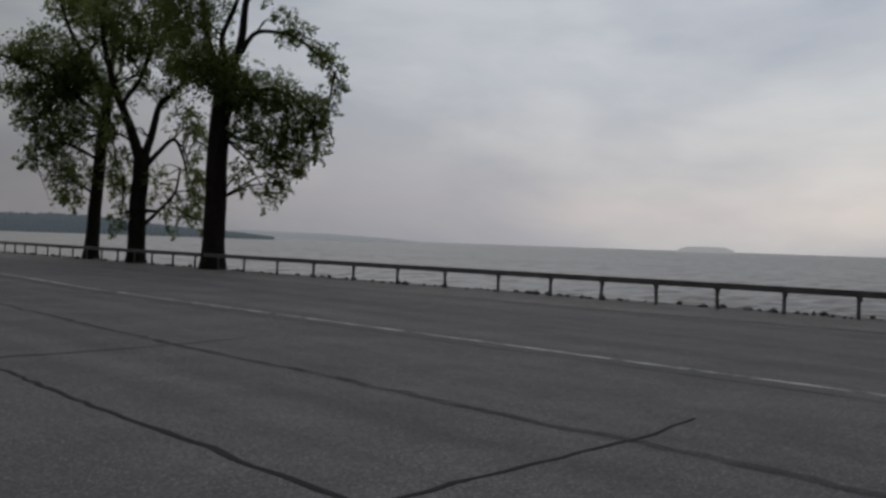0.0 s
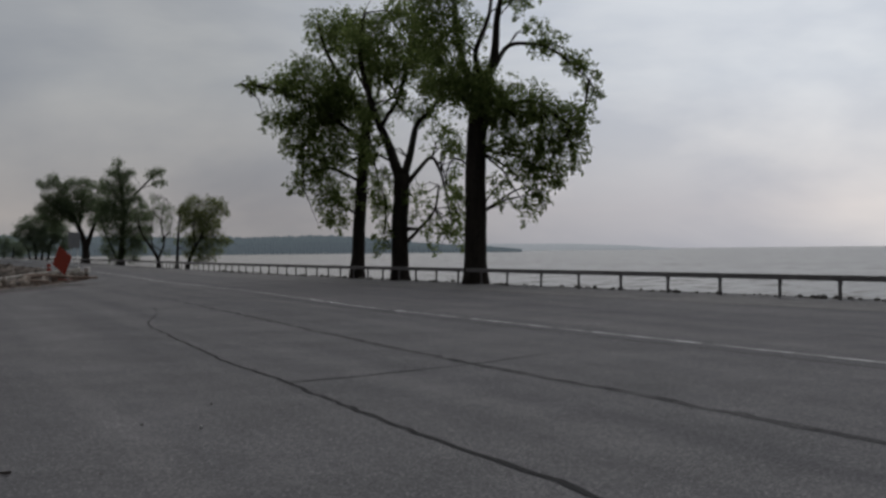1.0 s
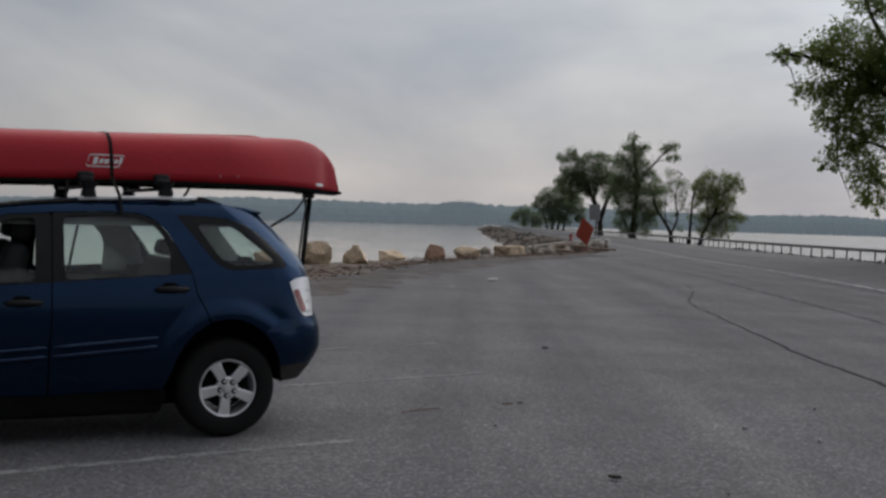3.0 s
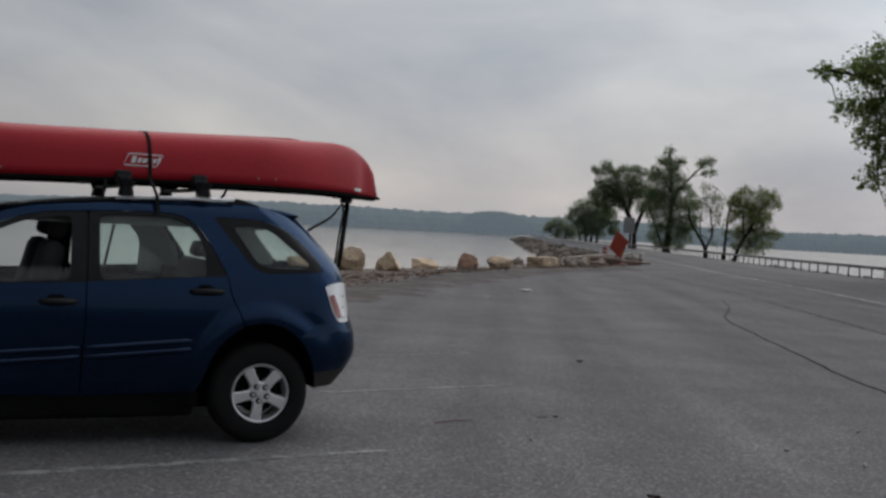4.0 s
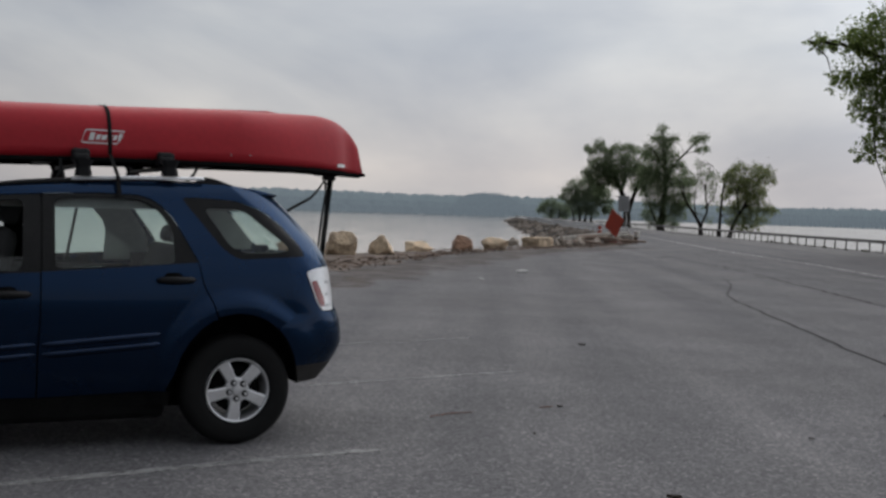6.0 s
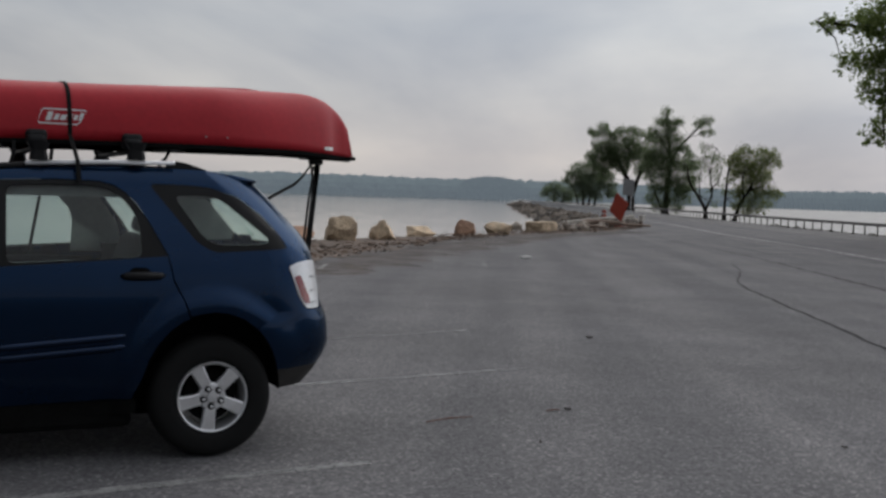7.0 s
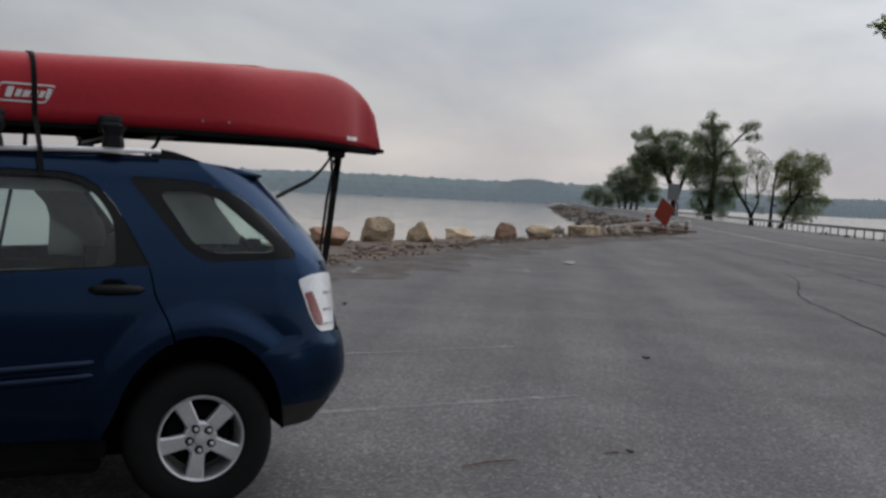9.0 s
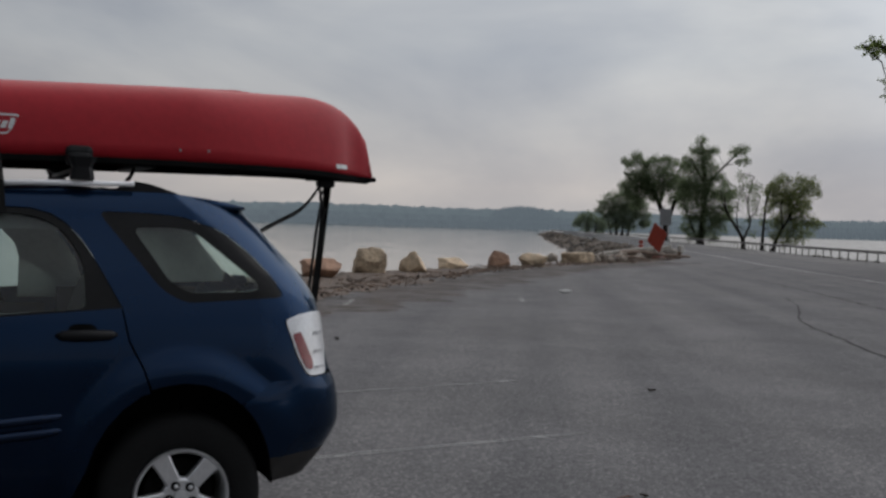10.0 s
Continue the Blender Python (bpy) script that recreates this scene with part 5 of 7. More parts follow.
FRONT_TRIM = [(-2.40, 1.075), (-2.00, 1.34), (-1.82, 1.44), (-1.63, 1.52), (-1.46, 1.56), (-1.205, 1.575), (-1.212, 1.105), (-1.7, 1.08)]
REAR_TRIM = [(-1.198, 1.108), (-1.190, 1.578), (-0.86, 1.592), (-0.63, 1.587), (-0.55, 1.565), (-0.485, 1.525), (-0.42, 1.45), (-0.36, 1.355), (-0.262, 1.172), (-0.7, 1.14)]
ARCH_R = [(-0.008 + 0.405 * math.cos(a), 0.38 + 0.475 * math.sin(a)) for a in (math.pi * k / 14 for k in range(15))]


def half_car(car, far):
    """One flank: doors, wings, glass and trim. The far flank mirrors the near one."""
    ps = dict(far=far)
    seam = 0.004
    rear_arch = [(p[0], p[1]) for p in ARCH_R]
    cut = [p for p in rear_arch if p[0] < -0.15]
    front_door = [(-2.46, 0.38), (-2.44, 0.75), (-2.42, 1.07)] + [(-1.9, 1.078), (-1.212, 1.105), (-1.212, 0.85), (-1.222, 0.63), (-1.218, 0.345)]
    rear_door = [(-1.208, 0.345), (-1.212, 0.63), (-1.203, 0.85), (-1.203, 1.108), (-0.7, 1.14), (-0.268, 1.17), (-0.24, 1.03), (-0.185, 0.92), (-0.152, 0.815)] + [(x - 0.0, z) for x, z in ARCH_R if x < -0.17 and z > 0.42] + [(-0.46, 0.36)]
    wing = [(-0.262, 1.172), (-0.36, 1.355), (-0.42, 1.45), (-0.485, 1.525), (-0.55, 1.565), (-0.63, 1.587), (-0.86, 1.592), (-1.19, 1.578), (-1.212, 1.575), (-1.46, 1.56), (-1.63, 1.52), (-1.82, 1.44), (-2.0, 1.34),
            (-2.08, 1.345), (-1.90, 1.462), (-1.72, 1.55), (-1.55, 1.592), (-1.32, 1.618), (-0.9, 1.652), (-0.49, 1.672), (0.0, 1.665), (0.18, 1.645), (0.29, 1.602), (0.36, 1.515), (0.435, 1.425), (0.52, 1.305), (0.585, 1.21), (0.60, 1.14), (0.455, 1.115), (0.505, 0.95), (0.56, 0.862),
            (0.60, 0.848), (0.395, 0.845)] + [p for p in ARCH_R if -0.145 < p[0] < 0.40 and p[1] > 0.72] + [(-0.145, 0.83), (-0.178, 0.925), (-0.232, 1.035)]
    quarter = QUARTER_FAR if far else QUARTER_GLASS
    if far:     # the rear window reaches further round this corner
        wing = [{(0.36, 1.515): (0.315, 1.515), (0.435, 1.425): (0.37, 1.425), (0.52, 1.305): (0.455, 1.305)}.get(p, p) for p in wing]
    wing_s = xz(wing)
    rear = part("quarter_panel", skin(wing_s, [xz(quarter)], step=0.028, thick=0.004, **ps), M_PAINT, car, smooth=True)
    part("front_door", skin(front_door, **ps), M_PAINT, car, smooth=True)
    rd = part("rear_door", skin(xz(rear_door), step=0.028, **ps), M_PAINT, car, smooth=True)
    fender = [(-2.47, 0.38), (-2.452, 0.75), (-2.432, 1.07), (-2.75, 1.055), (-3.2, 1.0), (-3.45, 0.94), (-3.66, 0.86), (-3.66, 0.62), (-3.31, 0.60)] + [(-2.857 + 0.44 * math.cos(a), 0.395 + 0.455 * math.sin(a)) for a in (math.pi * (13 - k) / 14 for k in range(14))]
    part("front_wing", skin(fender, **ps), M_PAINT, car, smooth=True)
    # glass set a little back in black frames
    for nm, outer, inner, tint in (("front_side_window", FRONT_TRIM, FRONT_GLASS, M_GLASS_CLEAR), ("rear_side_window", REAR_TRIM, REAR_GLASS, M_GLASS)):
        frame_ob = part(nm, skin(xz(outer), [xz(inner)], off=-0.006, thick=0.02, **ps), M_FRIT, car, "black-framed side window", smooth=True)
        if nm == "front_side_window" and not far:
            inner = [p for p in dense(inner, 0.03) if p[1] < 1.20]      # wound most of the way down
        ob = part("pane", skin(xz(inner), off=-0.016, thick=0, **ps), tint, frame_ob, smooth=True)
        ob.visible_shadow = False
    clear = QUARTER_CLEAR if not far else shrunk(QUARTER_FAR, 0.012)
    q = part("quarter_window", skin(xz(quarter), [xz(clear)], off=-0.003, thick=0.015, **ps), M_FRIT, car, "black-edged quarter window", smooth=True)
    ob = part("pane", skin(xz(clear), off=-0.004, thick=0, **ps), M_GLASS, q, smooth=True)
    ob.visible_shadow = False
    # protective mouldings, two raised ribs a door
    for x0, x1, za, zb in ((-1.195, -0.50, 0.672, 0.724), (-2.42, -1.232, 0.60, 0.672)):
        for dz, h in ((0.0, 0.046), (-0.062, 0.05)):
            bm = bmesh.new()
            secs = []
            for i in range(25):
                t = i / 24
                x, z = x0 + (x1 - x0) * t, za + (zb - za) * t + dz
                k = min(1, 8 * t + 0.02, 8 * (1 - t) + 0.02) ** 0.5
                row = []
                for q in (-1.0, -0.8, -0.3, 0.3, 0.8, 1.0):
                    pz = z + q * h / 2 * (0.4 + 0.6 * k)
                    o = 0.026 * k * (1 - abs(q) ** 3) - 0.003
                    y = body(x, pz).y - o
                    row.append(bm.verts.new((x, y if not far else 2 * YC - y, pz)))
                secs.append(row)
            for ra, rb in zip(secs, secs[1:]):
                for k in range(5):
                    bm.faces.new((ra[k], rb[k], rb[k + 1], ra[k + 1]) if not far else (ra[k], ra[k + 1], rb[k + 1], rb[k]))
            part("door_moulding", bm, M_MOULD, car, smooth=True)
    part("door_pillar", skin([(-1.25, 1.06), (-1.15, 1.06), (-1.15, 1.59), (-1.25, 1.59)], off=-0.03, thick=0.02, **ps), M_FRIT, car)
    # sill
    bm = skin([(-2.44, 0.24), (-0.43, 0.27), (-0.43, 0.352), (-1.21, 0.337), (-2.44, 0.372)], off=-0.008, thick=0.03, **ps)
    part("sill", bm, M_UNDER, car, smooth=True)
    # handles
    for x0, z in ((-0.525, 1.062), (-1.497, 0.976)):
        cup = part("door_handle", skin(rounded([(x0 + 0.03, z - 0.03), (x0 + 0.17, z - 0.03), (x0 + 0.155, z + 0.045), (x0 + 0.045, z + 0.045)], 0.035), off=0.002, thick=0.0, step=0.02, **ps), M_UNDER, car, "black pull door handle")
        bm = bmesh.new()
        y = body(x0 + 0.1, z).y - 0.028
        prof = [(x0 - 0.005, 0.008), (x0 + 0.02, 0.021), (x0 + 0.12, 0.024), (x0 + 0.21, 0.021), (x0 + 0.235, 0.008)]
        tube(bm, [(x, (y if i not in (0, 4) else y + 0.018) if not far else 2 * YC - (y if i not in (0, 4) else y + 0.018), z) for i, (x, r) in enumerate(prof)], [r for x, r in prof], 8)
        part("grip", bm, M_BLACK, cup, smooth=True)
    # tail lamp: clear shell, red strip, round reflectors
    lamp = [(0.447, 1.112), (0.52, 1.135), (0.604, 1.142), (0.72, 1.13), (0.70, 0.99), (0.66, 0.855), (0.565, 0.858), (0.508, 0.95)]
    ls = [(s_at(x, z) if x < 0.605 else s_at(0.604, z) + (x - 0.604) * 1.6, z) for x, z in lamp]
    lampo = part("tail_lamp", skin(rounded(ls, 0.025), off=0.006, thick=0.03, step=0.03, **ps), M_LENS_CLEAR, car, "clear and red tail lamp", smooth=True)
    red = [(0.480, 1.048), (0.525, 1.058), (0.588, 0.925), (0.59, 0.885), (0.553, 0.888)]
    part("red_lens", skin(rounded([(s_at(x, z), z) for x, z in red], 0.015), off=0.009, thick=0.008, step=0.03, **ps), M_LENS_RED, lampo, smooth=True)
    # ribs between its chambers
    for za, zb in ((1.035, 1.05), (0.955, 0.968), (0.885, 0.896)):
        rib = [(s_at(0.603, zz) + o, zz) for zz, o in ((za, -0.012), (za, 0.085), (zb, 0.085), (zb, -0.004))]
        part("lamp_rib", skin(rib, off=0.009, thick=0.004, step=0.03, **ps), M_RIB, lampo, smooth=True)
    # wheel housing
    for hx in (0.0, -2.857):
        bm = bmesh.new()
        rings = []
        for k in range(17):
            a = math.pi * k / 16
            c, sn = hx - 0.007 + 0.413 * math.cos(a), 0.378 + 0.484 * math.sin(a)
            ya = body(c, max(0.30, sn)).y + 0.004
            ys = (ya, 0.32) if not far else (2 * YC - ya, 2 * YC - 0.32)
            rings.append([bm.verts.new((c, ys[0], sn)), bm.verts.new((c, ys[1], sn))])
        for a, b in zip(rings, rings[1:]):
            bm.faces.new((a[0], a[1], b[1], b[0]))
        inner = [r[1] for r in rings]
        bm.faces.new(inner)
        part("wheel_housing", bm, M_UNDER, car)
    # mirror
    bm = bmesh.new()
    y = -0.16 if not far else 2 * YC + 0.16
    box(bm, (-2.11, y - 0.09, 1.06), (-1.965, y + 0.09, 1.20), 0.035)
    box(bm, (-2.09, min(y, y + (0.16 if not far else -0.16)), 1.075), (-2.03, max(y, y + (0.16 if not far else -0.16)), 1.105), 0.008)
    part("wing_mirror", bm, M_BLACK, car, smooth=True)
    # roof rail: black ends, silver bar
    side = (lambda y: y) if not far else (lambda y: 2 * YC - y)
    bm = bmesh.new()
    tube(bm, [(-1.70, side(0.30), 1.572), (-1.55, side(0.292), 1.605), (-1.30, side(0.285), 1.638), (-1.0, side(0.275), 1.664), (-0.95, side(0.275), 1.668)], [0.012, 0.015, 0.018, 0.019, 0.018], 8)
    front_end = bm
    # a fin that closes the gap to the roof and runs out behind the bar
    bm = bmesh.new()
    top = [(-1.05, 1.655), (-0.6, 1.672), (-0.24, 1.684), (-0.225, 1.712), (-0.19, 1.716), (-0.13, 1.708), (-0.07, 1.69), (-0.02, 1.674), (0.035, 1.654)]
    lines = [[bm.verts.new((x, side(y), z)) for x, z in top] for y in (0.285, 0.318)]
    feet = [[bm.verts.new((x, side(y), 1.650)) for x, z in top] for y in (0.285, 0.325)]
    for i in range(len(top) - 1):
        bm.faces.new((lines[0][i], lines[0][i + 1], lines[1][i + 1], lines[1][i]))
        bm.faces.new((feet[0][i], feet[0][i + 1], lines[0][i + 1], lines[0][i]))
        bm.faces.new((lines[1][i], lines[1][i + 1], feet[1][i + 1], feet[1][i]))
    bm.faces.new((lines[0][-1], feet[0][-1], feet[1][-1], lines[1][-1]))
    bm.faces.new((lines[0][0], lines[1][0], feet[1][0], feet[0][0]))
    bmesh.ops.recalc_face_normals(bm, faces=bm.faces[:])
    rr = part("roof_rail", bm, M_BLACK, car, "black-ended silver roof rail")
    part("rail_end", front_end, M_BLACK, rr, smooth=True)
    bm = bmesh.new()
    tube(bm, [(-1.02, side(0.25), 1.674), (-0.6, side(0.247), 1.694), (-0.20, side(0.255), 1.704)], [0.0115, 0.0125, 0.0115], 10)
    part("bar", bm, M_SILVER, rr, smooth=True)


def wheel(car, hx, far):
    y0 = 0.035
    sg = 1 if not far else -1
    yb = y0 if not far else 2 * YC - y0
    c = (hx, yb, 0.352)
    bm = bmesh.new()
    prof = [(0.210, 0.012), (0.222, 0.0), (0.25, -0.004), (0.30, -0.006), (0.325, 0.002), (0.345, 0.02), (0.353, 0.05), (0.354, 0.12), (0.353, 0.19), (0.345, 0.22), (0.32, 0.235), (0.26, 0.235), (0.21, 0.22)]
    lathe(bm, [(r, sg * h) for r, h in prof], c, sides=56)
    w = part("wheel", bm, M_RUBBER, car, "black tyre on a five-spoke alloy wheel", smooth=True)
    bm = bmesh.new()
    lathe(bm, [(r, sg * h) for r, h in ((0.209, 0.008), (0.203, 0.0), (0.194, 0.004), (0.188, 0.02), (0.184, 0.06), (0.178, 0.16))], c, sides=48)
    for k in range(5):
        a = math.pi / 2 - 0.12 + 2 * math.pi * k / 5 - math.pi
        d, e = Vector((math.cos(a), 0, math.sin(a))), Vector((-math.sin(a), 0, math.cos(a)))
        secs = []
        for r, hw, h, t in ((0.045, 0.036, 0.018, 0.05), (0.09, 0.034, 0.014, 0.045), (0.14, 0.037, 0.012, 0.035), (0.191, 0.043, 0.012, 0.03)):
            o = Vector(c) + d * r
            secs.append([bm.verts.new(o + e * x + Vector((0, sg * yy, 0))) for x, yy in ((-hw, h + t), (-hw, h + 0.006), (-hw * 0.8, h), (hw * 0.8, h), (hw, h + 0.006), (hw, h + t))])
        for p, q in zip(secs, secs[1:]):
            for i in range(5):
                bm.faces.new((p[i], q[i], q[i + 1], p[i + 1]))
    lathe(bm, [(r, sg * h) for r, h in ((0.082, 0.05), (0.08, 0.022), (0.07, 0.014), (0.035, 0.014), (0.031, 0.006), (0.001, 0.004))], c, sides=28)
    bmesh.ops.recalc_face_normals(bm, faces=bm.faces[:])
    rim = part("rim", bm, M_ALLOY, w, "silver five-spoke alloy rim")
    for k in range(5):
        a = math.pi / 2 - 0.12 + 2 * math.pi * k / 5 - math.pi
        # black disc: the shade of the nut's recess, put in as colour
        bm = bmesh.new()
        lathe(bm, [(r, sg * h) for r, h in ((0.02, 0.03), (0.02, 0.006), (0.013, 0.0), (0.001, -0.001))], (c[0] + 0.054 * math.cos(a), c[1], c[2] + 0.054 * math.sin(a)), sides=10)
        part("nut_recess_shade", bm, M_UNDER, w)
        bm = bmesh.new()
        lathe(bm, [(r, sg * h) for r, h in ((0.011, 0.012), (0.011, -0.004), (0.007, -0.008), (0.001, -0.009))], (c[0] + 0.054 * math.cos(a), c[1], c[2] + 0.054 * math.sin(a)), sides=8)
        part("wheel_nut", bm, M_ALLOY, w)
    bm = bmesh.new()
    lathe(bm, [(0.001, sg * 0.085), (0.15, sg * 0.085), (0.15, sg * 0.1)], c, sides=28)
    part("brake_disc", bm, M_UNDER, w)


def build_car():
    car = thing("car", (-1.43, YC, 0), "dark blue metallic estate car with black trim, parked on asphalt", "car")
    half_car(car, False)
    half_car(car, True)
    for hx in (0.0, -2.857):
        wheel(car, hx, False)
        wheel(car, hx, True)
    # roof
    bm = bmesh.new()
    rows = []
    for i in range(31):
        x = -1.93 + 2.15 * i / 30
        z = ramp_of(((-1.93, 1.44), (-1.72, 1.55), (-1.55, 1.592), (-1.32, 1.618), (-0.9, 1.652), (-0.49, 1.672), (0.0, 1.665), (0.18, 1.645), (0.3, 1.602)), x)
        y0 = body(s_at(x, z), z).y + 0.002
        row = []
        for k in range(21):
            q = -1 + 2 * k / 20
            row.append(bm.verts.new((x + (0.10 * (1 - q * q) if x > 0 else 0) * max(0, x) / 0.2 - (0.09 * (1 - q * q) if x < -1.6 else 0), YC + (YC - y0) * q, z + ramp_of(((-0.5, 0.032), (0.0, 0.006)), x) * (1 - q ** 4))))
        rows.append(row)
    for a, b in zip(rows, rows[1:]):
        for k in range(20):
            bm.faces.new((a[k], b[k], b[k + 1], a[k + 1]))
    bmesh.ops.solidify(bm, geom=bm.faces[:], thickness=0.015)
    bmesh.ops.recalc_face_normals(bm, faces=bm.faces[:])
    part("roof", bm, M_PAINT, car, smooth=True)
    # spoiler over the rear window
    bm = bmesh.new()
    secs = []
    for k in range(15):
        q = -1 + 2 * k / 14
        e = 0.05 * (1 - q ** 4)
        f = 1 - 0.12 * abs(q) ** 9
        secs.append([bm.verts.new((0.17 + (x - 0.17) * f + e, YC + (0.640 - 0.2 * (x - 0.06)) * q, 1.612 + (z - 1.612) * f - 0.004 * (1 - q ** 4))) for x, z in ((0.06, 1.655), (0.18, 1.648), (0.315, 1.622), (0.325, 1.612), (0.30, 1.602), (0.10, 1.596))])
    for a, b in zip(secs, secs[1:]):
        for k in range(6):
            bm.faces.new((a[k], b[k], b[(k + 1) % 6], a[(k + 1) % 6]))
    bm.faces.new(secs[0])
    bm.faces.new(secs[-1][::-1])
    bmesh.ops.recalc_face_normals(bm, faces=bm.faces[:])
    part("spoiler", bm, M_PAINT, car, smooth=True)

    def across(z0, z1, n, s0, mat, name, label="", off=0.0, upto=None, only=None):
        """A panel round the tail from flank to flank."""
        bm = bmesh.new()
        rows = []
        for i in range(n + 1):
            z = z0 + (z1 - z0) * i / n
            a = s0(z)
            end = 0.40 + R_CORNER * math.pi / 2 + (YC - 0.02 - R_CORNER)
            left = [body(a + (end - a) * k / 14, z) for k in range(15)]
            if upto:
                left = [body(a + upto * k / 14, z) for k in range(15)]
                if only:
                    left = [Vector((p.x, 2 * YC - p.y, p.z)) for p in left]
            line = left if upto else left + [Vector((p.x, 2 * YC - p.y, p.z)) for p in left[-2::-1]]
            rows.append([bm.verts.new(p + Vector((off, 0, 0))) for p in line])
        for a, b in zip(rows, rows[1:]):
            for k in range(len(a) - 1):
                bm.faces.new((a[k], a[k + 1], b[k + 1], b[k]))
        bmesh.ops.recalc_face_normals(bm, faces=bm.faces[:])
        return part(name, bm, mat, car, label, smooth=True)

    across(0.865, 1.20, 8, lambda z: s_at(0.60 if z < 1.145 else ramp_of(((1.14, 0.60), (1.21, 0.585)), z), z), M_PAINT, "tailgate")
    edge = lambda z: s_at(ramp_of(((1.2, 0.588), (1.305, 0.52), (1.42, 0.435), (1.51, 0.365), (1.6, 0.29)), z), z)
    across(1.20, 1.60, 10, edge, M_PAINT, "tailgate_frame", upto=0.11, only=0)
    across(1.20, 1.235, 2, edge, M_PAINT, "tailgate_frame", upto=0.11, only=1)
    across(1.50, 1.60, 3, edge, M_PAINT, "tailgate_frame", upto=0.11, only=1)
    w = across(1.235, 1.50, 8, lambda z: edge(z) - 0.085 * min(1, (z - 1.21) * 12), M_GLASS, "rear_window", "tinted rear window", upto=0.195, only=1)
    w.visible_shadow = False
    w = across(1.20, 1.575, 10, lambda z: edge(z) + 0.11, M_GLASS, "rear_window", "tinted rear window")
    w.visible_shadow = False
    # rear bumper, with a bare grey lower lip
    across(0.50, 0.85, 20, lambda z: s_at(0.2445 + (z - 0.751) * 1.6 if z > 0.751 else -0.008 + 0.405 * math.sqrt(1 - ((z - 0.38) / 0.475) ** 2), z), M_PAINT, "rear_bumper", off=0.0)
    across(0.375, 0.50, 6, lambda z: s_at(-0.008 + 0.405 * math.sqrt(max(0, 1 - ((z - 0.38) / 0.475) ** 2)), z), M_LIP, "bumper_lip", "dusty black lower bumper lip")
    # nose: bonnet, windscreen, bumper, lamps, grille
    bm = bmesh.new()
    rows = []
    for i in range(13):
        x = -2.44 - 1.16 * i / 12
        z = ramp_of(((-3.62, 0.90), (-3.45, 0.955), (-3.2, 1.005), (-2.75, 1.06), (-2.4, 1.075)), x)
        rows.append([bm.verts.new((x, YC + 0.84 * q, z + 0.06 * (1 - q * q))) for q in (-1 + k / 8 for k in range(17))])
    for a, b in zip(rows, rows[1:]):
        for k in range(16):
            bm.faces.new((a[k], a[k + 1], b[k + 1], b[k]))
    bmesh.ops.recalc_face_normals(bm, faces=bm.faces[:])
    part("bonnet", bm, M_PAINT, car, smooth=True)
    bm = bmesh.new()
    rows = []
    for i in range(9):
        s = i / 8
        x, z, hw = -2.62 + 0.70 * s, 1.07 + 0.43 * s, 0.76 - 0.13 * s
        rows.append([bm.verts.new((x - 0.13 * (1 - q * q), YC + hw * q, z + 0.02 * (1 - q * q))) for q in (-1 + k / 6 for k in range(13))])
    for a, b in zip(rows, rows[1:]):
        for k in range(12):
            bm.faces.new((a[k], b[k], b[k + 1], a[k + 1]))
    ws = part("windscreen", bm, M_GLASS_CLEAR, car, "clear windscreen", smooth=True)
    ws.visible_shadow = False
    for sy in (-1, 1):
        bm = bmesh.new()
        tube(bm, [(-2.62, YC + sy * 0.79, 1.07), (-2.3, YC + sy * 0.745, 1.25), (-2.02, YC + sy * 0.69, 1.39), (-1.80, YC + sy * 0.64, 1.51)], [0.04, 0.034, 0.036, 0.04], 8)
        part("windscreen_pillar", bm, M_PAINT, car, smooth=True)
    bm = bmesh.new()
    rows = []
    for i in range(8):
        z = 0.30 + 0.58 * i / 7
        rows.append([bm.verts.new((-3.30 - 0.42 * (1 - abs(q) ** 3.2) - (0.04 if 0.42 < z < 0.62 else 0.0) + max(0, z - 0.7) * 0.4, YC + 0.885 * q, z)) for q in (-1 + k / 12 for k in range(25))])
    for a, b in zip(rows, rows[1:]):
        for k in range(24):
            bm.faces.new((a[k], b[k], b[k + 1], a[k + 1]))
    part("front_bumper", bm, M_PAINT, car, smooth=True)
    for sy in (-1, 1):
        bm = bmesh.new()
        box(bm, (-3.66, YC + sy * 0.66 - 0.16, 0.72), (-3.44, YC + sy * 0.66 + 0.16, 0.90), 0.05)
        part("headlamp", bm, M_LENS_CLEAR, car, "clear headlamp", smooth=True)
    bm = bmesh.new()
    box(bm, (-3.73, YC - 0.42, 0.66), (-3.60, YC + 0.42, 0.88), 0.03)
    part("grille", bm, M_BLACK, car)
    # inside: floor, seats, headrests
    for nm, lo, hi in (("chassis", (-3.3, 0.36, 0.22), (0.40, 2 * YC - 0.36, 0.62)), ("underbody", (-2.42, 0.14, 0.18), (-0.44, 2 * YC - 0.14, 0.5)),
                       ("undertray", (-3.5, 0.4, 0.20), (0.42, 2 * YC - 0.4, 0.4))):
        bm = bmesh.new()
        box(bm, lo, hi, 0.04)
        part(nm, bm, M_UNDER, car)
    bm = bmesh.new()
    box(bm, (-0.28, 0.22, 0.84), (0.48, 2 * YC - 0.22, 0.87), 0.01)
    part("cargo_cover", bm, M_LINING, car)
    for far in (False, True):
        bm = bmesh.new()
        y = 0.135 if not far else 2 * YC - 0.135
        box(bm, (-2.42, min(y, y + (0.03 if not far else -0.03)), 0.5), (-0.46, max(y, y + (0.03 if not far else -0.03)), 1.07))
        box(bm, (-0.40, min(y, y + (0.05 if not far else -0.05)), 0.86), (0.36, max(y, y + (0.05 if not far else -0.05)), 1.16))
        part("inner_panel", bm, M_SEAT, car)
